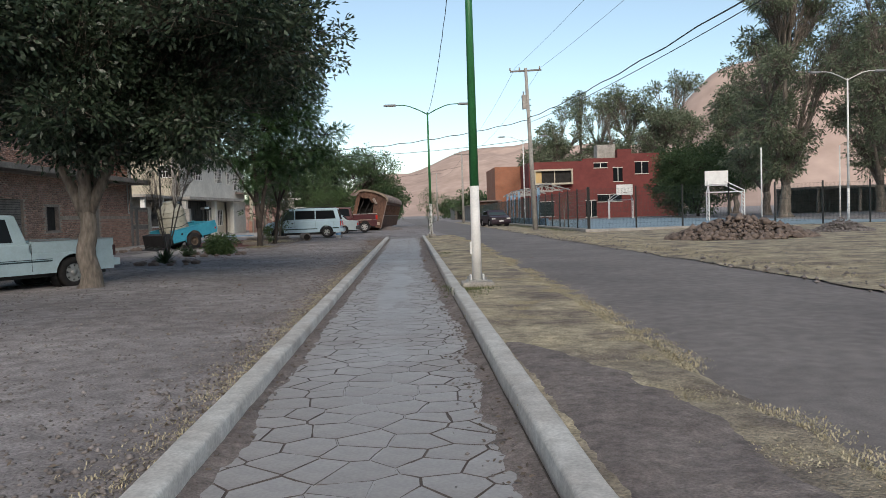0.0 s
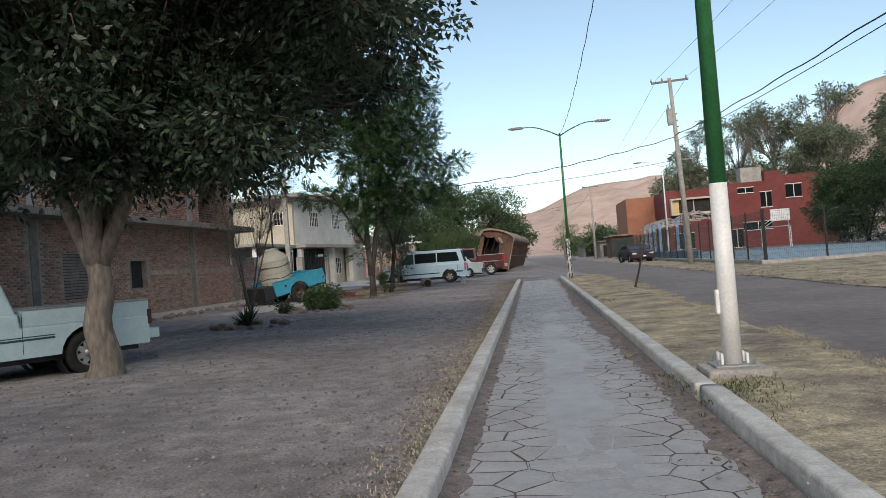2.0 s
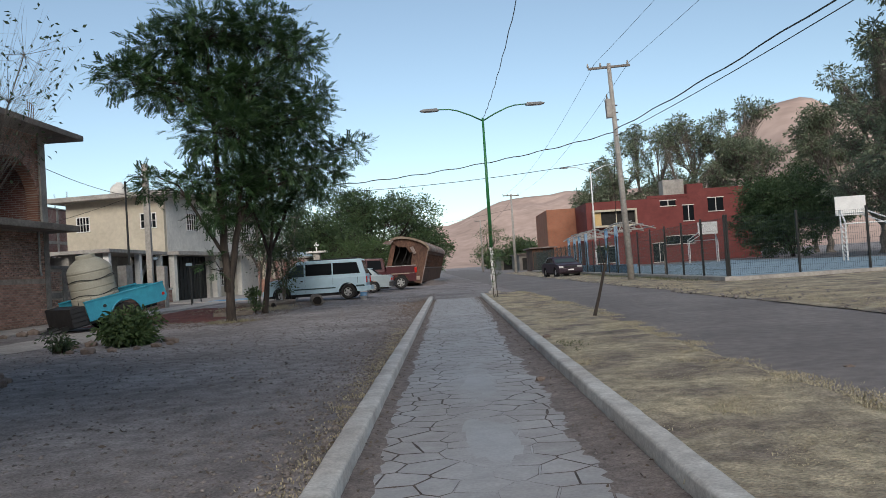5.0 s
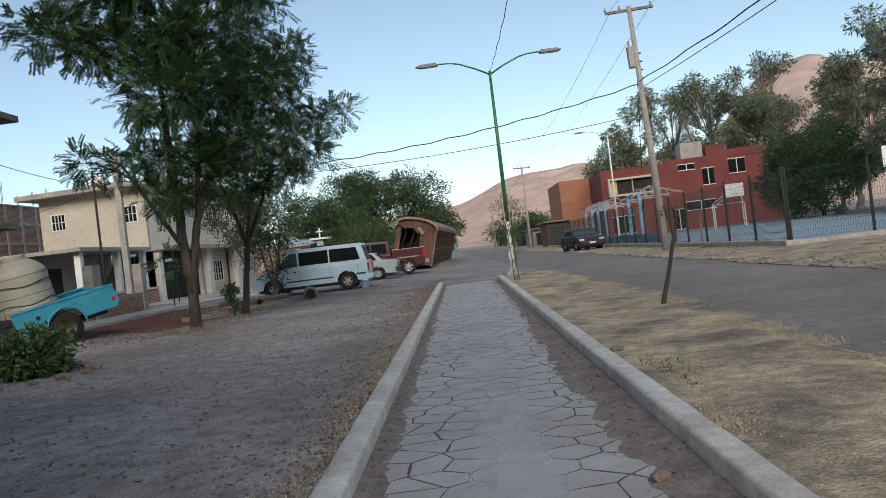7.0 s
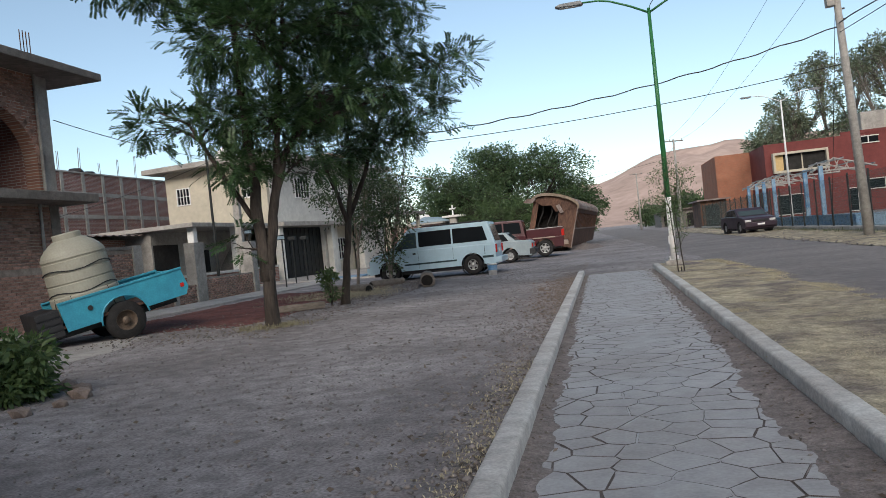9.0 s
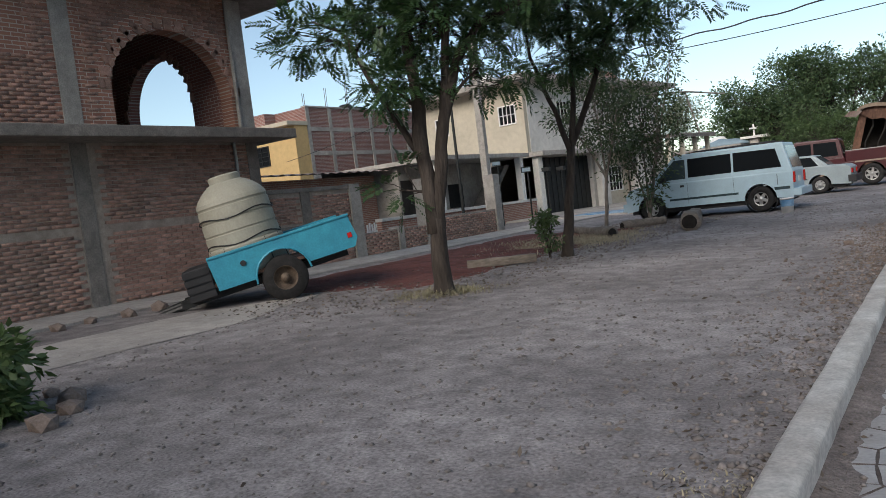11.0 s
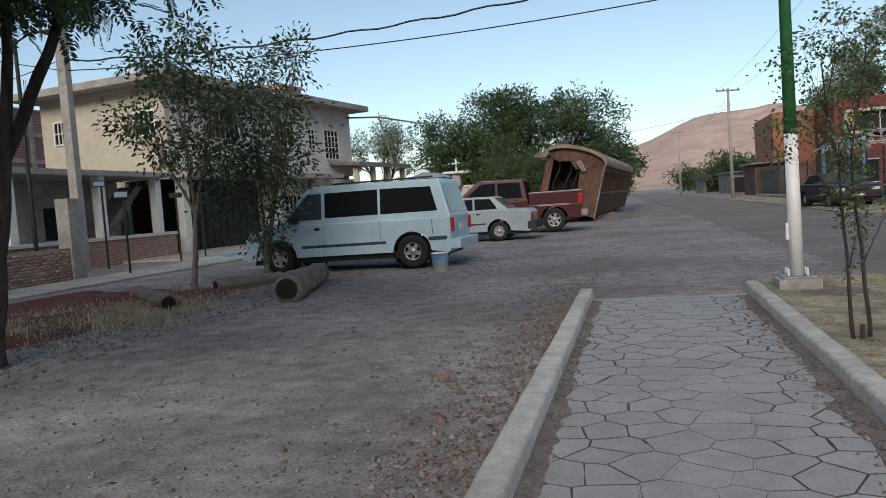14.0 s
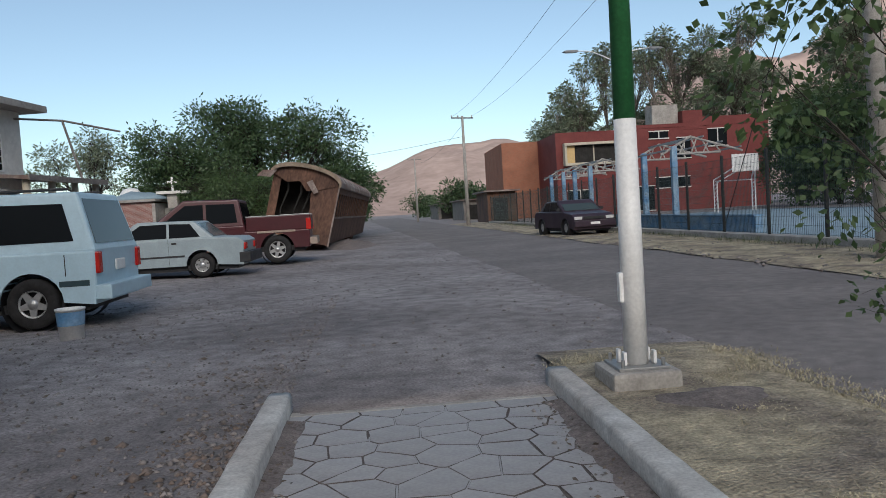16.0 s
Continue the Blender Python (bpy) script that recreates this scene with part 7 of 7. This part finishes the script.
log("felled_log", "thick weathered felled log lying beside the shrub", (-5.72, 42.85, 0.23), (-6.35, 45.5, 0.24), 0.21, ROTWOOD, 1)
log("felled_log", "thin weathered log lying in the dry grass", (-7.3, 42.2, 0.18), (-9.2, 44.0, 0.2), 0.13, ROTWOOD, 2)
beam = thing("old_beam", "squared weathered old beam lying by the red soil", "beam", pose(-7.4, 37.3, 0.09, 0, 0, 31))
bm = abox(-0.62, 0.62, -0.085, 0.085, 0.0, 0.15, bevel=0.014)
bmesh.ops.subdivide_edges(bm, edges=[e for e in bm.edges if e.calc_length() > 0.5], cuts=7)
for v in bm.verts:
    v.co += Vector((0, 0.014 * noise.noise(v.co * 6), 0.016 * noise.noise(v.co * 5 + Vector((3, 1, 2)))))
part("timber", bm, ROTWOOD, beam)
log("felled_log", "short weathered log in the planting bed", (-8.0, 44.6, 0.16), (-7.2, 45.6, 0.17), 0.13, ROTWOOD, 4)

bk = thing("paint_bucket", "old white plastic bucket with blue label", "bucket", (-4.35, 46.65, gz(-4.35, 46.65)))
part("bucket_body", lathe(bmesh.new(), [(0.0, 0.0), (0.14, 0.0), (0.165, 0.36), (0.175, 0.36), (0.175, 0.38), (0.155, 0.38), (0.15, 0.30), (0, 0.30)], 24), WHITEP, bk, smooth=True)
part("label_band", lathe(bmesh.new(), [(0.1555, 0.17), (0.168, 0.34)], 24), BLUEWALL, bk, "worn blue label", smooth=True)

def earth_mound(x, y, rx, ry, h, base, seed, material=SOIL):
    """A low uneven heap of bare earth."""
    v, f = [], []
    for j in range(9):
        for k in range(28):
            a, u = 2 * math.pi * k / 28, j / 8
            e = 1 + 0.3 * fbm(math.cos(a) + seed, math.sin(a), 1.3)
            px, py = x + rx * e * u * math.cos(a), y + ry * e * u * math.sin(a)
            v.append((px, py, base + h * math.cos(u * math.pi / 2) * (1 + 0.5 * fbm(px, py, 4)) - 0.02 * u))
    for j in range(8):
        for k in range(28):
            f.append((j * 28 + k, (j + 1) * 28 + k, (j + 1) * 28 + (k + 1) % 28, j * 28 + (k + 1) % 28))
    return struct(mesh_np("earth_mound", v, f, material, smooth=True), "low heap of bare dark earth", "soil")


for n, a in enumerate(((1.45, 41.5, 0.55, 0.35, 0.05), (2.2, 39.4, 0.35, 0.18, 0.05))):
    earth_mound(*a, 0.075, n)
earth_mound(-1.9, 70.5, 1.3, 2.6, 0.3, 0.0, 20)
# red soil patch before the wall
v, f = [], []
for j in range(25):
    for i in range(41):
        u, w = i / 40, j / 24
        x, y = -11.6 + 4.5 * w, 34.2 + 11.5 * u
        edge = min(u, 1 - u, w, 1 - w)
        x += 0.3 * fbm(x, y, 0.8)
        v.append((x, y + 0.3 * fbm(y, x, 0.8), gz(x, y) - 0.03 + 0.10 * min(1, edge * 7) * (0.7 + 0.5 * fbm(x, y, 1.3))))
for j in range(24):
    for i in range(40):
        f.append((j * 41 + i, j * 41 + i + 1, (j + 1) * 41 + i + 1, (j + 1) * 41 + i)[::-1])
struct(mesh_np("red_soil_bed", v, f, REDSOIL, smooth=True), "spread of dark red volcanic soil", "soil")
# pale cement spill by the trailer
v, f = [(-9.3, 30.9, gz(-9.3, 30.9) + 0.03)], []
for k in range(40):
    a = 2 * math.pi * k / 40
    rr = 1 + 0.22 * fbm(math.cos(a) * 2, math.sin(a) * 2, 1.0)
    x, y = -9.3 + 1.0 * rr * math.cos(a), 30.9 + 3.2 * rr * math.sin(a)
    v.append((x, y, gz(x, y) + 0.005))
f = [(0, 1 + k, 1 + (k + 1) % 40) for k in range(40)]
struct(mesh_np("cement_spill", v, f, PAVE), "pale dried cement spilt on the dirt", "spill")


def ring_of_stones(x, y, r, n, seed):
    rnd = random.Random(seed)
    for k in range(n):
        a = 2 * math.pi * k / n
        px, py, s = x + r * math.cos(a), y + r * math.sin(a), rnd.uniform(0.07, 0.14)
        bm = bmesh.new()
        rock(bm, (0, 0, 0), s, rnd)
        ob = part("edging_stone", bm, STONE)
        ob.location = (px, py, gz(px, py) + s * 0.3)
        tagged(ob, "rough grey-brown edging stone round a plant", "stone", group="edging stones")


ring_of_stones(-6.9, 28.0, 1.0, 15, 1)
ring_of_stones(-6.9, 22.8, 0.8, 11, 2)
rnd = random.Random(9)
for k in range(22):                       # stones along the pavement
    y = 21.5 + k * 0.55
    bm = bmesh.new()
    s = rnd.uniform(0.08, 0.16)
    rock(bm, (0, 0, 0), s, rnd)
    ob = part("edging_stone", bm, STONE)
    ob.location = (-11.4 + rnd.uniform(-0.15, 0.15), y, gz(-11.4, y) + s * 0.3)
    tagged(ob, "loose stone lying along the pavement edge", "stone", group="pavement stones")


def pebbles(name, label, n, place, rmin, rmax, material, seed, flat=0.6):
    """Many small stones in one mesh, each an octahedron knocked out of shape."""
    rng = np.random.default_rng(seed)
    P = np.array([place(rng) for _ in range(n)])
    R = rmin * (rmax / rmin) ** (rng.uniform(0, 1, n) ** 2.2)
    O = np.array([[1, 0, 0], [0, 1, 0], [-1, 0, 0], [0, -1, 0], [0, 0, 1], [0, 0, -1]], dtype=float)
    V = O[None] * R[:, None, None] * rng.uniform(0.6, 1.3, (n, 6, 1))
    V[:, :, 2] *= flat
    a = rng.uniform(0, 6.28, n)
    ca, sa = np.cos(a)[:, None], np.sin(a)[:, None]
    X, Y = V[:, :, 0] * ca - V[:, :, 1] * sa, V[:, :, 0] * sa + V[:, :, 1] * ca
    V = np.stack([X, Y, V[:, :, 2]], 2) + P[:, None, :] + np.array([0, 0, 0.08]) * R[:, None, None]
    T = np.array([[0, 1, 4], [1, 2, 4], [2, 3, 4], [3, 0, 4], [1, 0, 5], [2, 1, 5], [3, 2, 5], [0, 3, 5]])
    F = (np.arange(n)[:, None, None] * 6 + T[None]).reshape(-1, 3)
    return tagged(mesh_np(name, V.reshape(-1, 3), F, material), label, "gravel", kind="stuff")


def on_yard(rng):
    y = rng.uniform(1, 50)
    x = -1.25 - 7.5 * rng.uniform(0, 1) ** 1.5
    return (x, y, gz(x, y))


def kerb_side(rng):
    y = rng.uniform(2, 44)
    x = kerb_l(y) - 0.18 - abs(rng.normal(0, 0.35))
    return (x, y, gz(x, y))


def crossing(rng):
    x, y = rng.uniform(-5, 6), rng.uniform(42.4, 62)
    return (x, y, gz(x, y) + 0.004)


def soil_side(rng):
    y = rng.uniform(2, 42)
    x = kerb_r(y) - abs(rng.normal(0, 0.13)) if rng.uniform() < 0.65 else kerb_l(y) + abs(rng.normal(0, 0.06))
    return (x, y, 0.006)


def far_side(rng):
    y = rng.uniform(8, 60)
    x = road_r(y) + rng.uniform(-0.3, 2.6)
    return (x, y, 0.05)


def bed(rng):
    x, y = rng.uniform(-9.5, -5.8), rng.uniform(32.5, 47)
    return (x, y, gz(x, y) + 0.01)


GRAVEL = mat("gravel_stones", (0.245, 0.220, 0.210), 0.95, 0.25, 5, 50, 0.3, each=0.32, island=True)
pebbles("yard_gravel", "loose grey-brown gravel on the dirt yard", 56000, on_yard, 0.004, 0.027, GRAVEL, 1)
pebbles("kerb_gravel", "gravel gathered along the kerb", 6000, kerb_side, 0.005, 0.038, GRAVEL, 2)
pebbles("crossing_gravel", "gravel on the dirt crossing", 5000, crossing, 0.006, 0.032, GRAVEL, 3)
pebbles("path_grit", "grit and crumbs on the path edges", 7000, soil_side, 0.003, 0.022, GRAVEL, 4)
pebbles("far_gravel", "stones in the dry strip by the fence", 2500, far_side, 0.01, 0.07, GRAVEL, 5)
pebbles("bed_gravel", "clods and stones between the trees", 5000, bed, 0.006, 0.04, GRAVEL, 6)



def kerb_heap(rng):
    y = 33 + 9 * rng.uniform(0, 1) ** 0.8
    x = kerb_l(y) - 0.19 - abs(rng.normal(0, 0.42))
    return (x, y, gz(x, y))


pebbles("kerb_rubble", "dark broken stones and clods heaped along the kerb", 1300, kerb_heap, 0.010, 0.042, STONE, 9, 0.7)


def pile(rng):
    a, u = rng.uniform(0, 6.28), rng.uniform(0, 1) ** 0.6
    x, y = 11.8 + 2.6 * u * math.cos(a), 27.5 + 2.2 * u * math.sin(a)
    return (x, y, 0.05 + 0.85 * (1 - u) ** 0.8 * rng.uniform(0.3, 1))


pebbles("rubble_pile", "heap of broken brick and stone rubble on dry grass", 2600, pile, 0.05, 0.20, STONE, 7, 0.75)
pebbles("gravel_pile", "low heap of pale gravel beside the rubble", 1500, lambda g: (lambda a, u: (17.0 + 1.3 * u * math.cos(a), 30.0 + 1.1 * u * math.sin(a), 0.03 + 0.6 * (1 - u) * g.uniform(0.5, 1)))(g.uniform(0, 6.28), g.uniform(0, 1) ** 0.6), 0.03, 0.09, GRAVEL, 8)


def tufts(name, label, n, place, h, material, seed, blades=7, spread=0.05):
    """Dry grass: narrow bent blades in tufts, in one mesh."""
    rng = np.random.default_rng(seed)
    P = np.repeat(np.array([place(rng) for _ in range(n)]), blades, axis=0)
    m = len(P)
    P[:, :2] += rng.normal(scale=spread, size=(m, 2))
    a = rng.uniform(0, 6.28, m)
    H = h * rng.uniform(0.4, 1.2, m)
    d = np.stack([np.cos(a), np.sin(a), np.zeros(m)], 1)
    s = np.stack([-np.sin(a), np.cos(a), np.zeros(m)], 1) * 0.0035
    up = np.array([[0, 0, 1.0]])
    lean = rng.uniform(0.3, 1.3, m)[:, None]
    mid = P + up * H[:, None] * 0.6 / (0.6 + lean) + d * H[:, None] * 0.45 * lean
    tip = P + up * H[:, None] * 0.7 / (0.6 + lean) + d * H[:, None] * 1.0 * lean
    V = np.stack([P - s, P + s, mid + s, tip, mid - s], 1).reshape(-1, 3)
    i = np.arange(m)[:, None] * 5
    F = np.concatenate([i + np.array([[0, 1, 2]]), i + np.array([[0, 2, 4]]), i + np.array([[4, 2, 3]])])
    return tagged(mesh_np(name, V, F, material), label, "grass", kind="stuff")


def on_verge(rng):
    for _ in range(20):
        y = rng.uniform(2, 43)
        x = rng.uniform(kerb_r(y) + 0.17, road_l(y) - 0.02)
        if y < 7.3 and x < kerb_r(y) + 1.0 and rng.uniform() < 0.9:
            continue
        if fbm(x, y, 2.6) > 0.0 - 0.5 * fbm(x, y, 0.7):
            break
    return (x, y, 0.075)


def left_edge(rng):
    y = rng.uniform(2, 29)
    return (kerb_l(y) - 0.19 - abs(rng.normal(0, 0.16)), y, 0.0)


def far_grass(rng):
    y = rng.uniform(12, 75)
    x = road_r(y) + 0.2 + rng.uniform(0, 1) * 2.8
    return (x, y, 0.05)


def bed_grass(rng):
    x, y = rng.normal(-8.0, 0.7), rng.normal(41.8, 1.0)
    return (x, y, gz(x, y))


def foot_a(rng):
    x, y = rng.normal(-6.55, 0.28), rng.normal(34.2, 0.28)
    return (x, y, gz(x, y))


tufts("verge_grass", "short dry straw grass on the verge", 26000, on_verge, 0.028, STRAW, 11, 7, 0.07)
tufts("kerb_grass", "dry straw along the kerb", 1700, left_edge, 0.03, STRAW, 12, 7, 0.04)
tufts("fence_grass", "dry straw grass by the fence", 9000, far_grass, 0.05, STRAW, 13, 6, 0.08)
tufts("bed_grass", "tall dry grass between the logs", 900, bed_grass, 0.15, STRAW, 14, 9, 0.12)
tufts("tree_grass", "dry grass at a tree's foot", 150, foot_a, 0.13, mat("dull_dry_grass", (0.30, 0.27, 0.17), 0.9, 0.25, 2.0, 30, 0, each=0.3, island=True), 15, 8, 0.06)
tufts("verge_weeds", "few green weeds at the kerb", 30, lambda g: (kerb_r(20) + 0.3 + abs(g.normal(0, 0.15)), g.normal(23.2, 0.35), 0.08), 0.05, WEED, 16, 8, 0.04)
tufts("verge_weeds", "green weeds at the lamp's foot", 120, lambda g: (1.0 + g.normal(0, 0.2), g.normal(12.3, 0.4), 0.07), 0.08, WEED, 17, 8, 0.05)
tufts("fence_weeds", "low weeds at the fence footing", 500, lambda g: (9.0 + g.normal(0, 0.25), g.uniform(42, 95), 0.05), 0.22, WEED, 18, 8, 0.12)


def litter(name, label, n, place, size, seed):
    """Fallen dry leaves lying flat."""
    rng = np.random.default_rng(seed)
    P = np.array([place(rng) for _ in range(n)]) + np.array([[0, 0, 0.012]])
    way = np.concatenate([rng.normal(size=(n, 2)), rng.normal(scale=0.25, size=(n, 1))], 1)
    v, f = leaf_blades(rng, P, way, size, size * 0.42, 0.1)
    return tagged(mesh_np(name, v, f, LEAF_DEAD), label, "leaf litter", kind="stuff")


litter("path_litter", "dry fallen leaves along the path's edges", 2200, soil_side, 0.036, 21)
litter("kerb_litter", "dry fallen leaves beside the kerb", 2400, kerb_side, 0.04, 22)
litter("bed_litter", "dry fallen leaves under the trees", 2200, bed, 0.06, 23)
litter("yard_litter", "scattered fallen leaves on the yard", 500, on_yard, 0.06, 24)
for x, y, s, n in ((-2.0, 38.0, 0.075, 1), (0.9, 24.3, 0.06, 2), (0.42, 21.0, 0.05, 3), (-3.2, 15.5, 0.035, 4), (3.2, 20.5, 0.05, 5), (0.50, 14.8, 0.05, 6)):
    bm = bmesh.new()
    rock(bm, (0, 0, 0), s, random.Random(n))
    ob = part("loose_stone", bm, STONE)
    ob.location = (x, y, gz(x, y) + s * 0.35 + (0.08 if 0.8 < x < 2.7 else 0.0))
    tagged(ob, "single loose grey stone lying on the ground", "stone", group="loose stones")


def sign_post(x, y, z, h, turn):
    p = thing("sign_post", "thin black metal post with a small plate", "sign post", pose(x, y, z, 0, 0, turn), group="black posts")
    part("pole", tube(bmesh.new(), [(0, 0, -0.05), (0, 0, h)], 0.028, 8), BLACKM, p)
    pl = part("plate", abox(-0.22, 0.12, -0.04, -0.028, h - 0.2, h - 0.02, bevel=0.004), BLACKM, p, "small dark plate")
    part("plate_face", abox(-0.19, 0.09, -0.045, -0.041, h - 0.17, h - 0.05), COURT, pl, "pale face of the plate")


sign_post(-12.5, 48.15, 0.2, 2.03, 38)
sign_post(-15.0, 50.5, 0.2, 2.5, 38)
cr = thing("roof_cross", "white wooden cross on a pale flat slab", "cross", (-13.3, 85.55, 2.55))
part("base_slab", abox(-0.9, 1.0, -0.5, 0.6, 0.9, 1.08, bevel=0.01), WHITEWALL, cr, "pale flat slab")
part("pedestal", abox(-0.3, 0.3, -0.25, 0.35, 0.0, 0.9), CONC, cr)
part("upright", abox(-0.06, 0.06, -0.04, 0.04, 1.08, 1.95, bevel=0.008), WHITEP, cr)
part("crossbar", abox(-0.30, 0.30, -0.045, 0.045, 1.58, 1.70, bevel=0.008), WHITEP, cr)
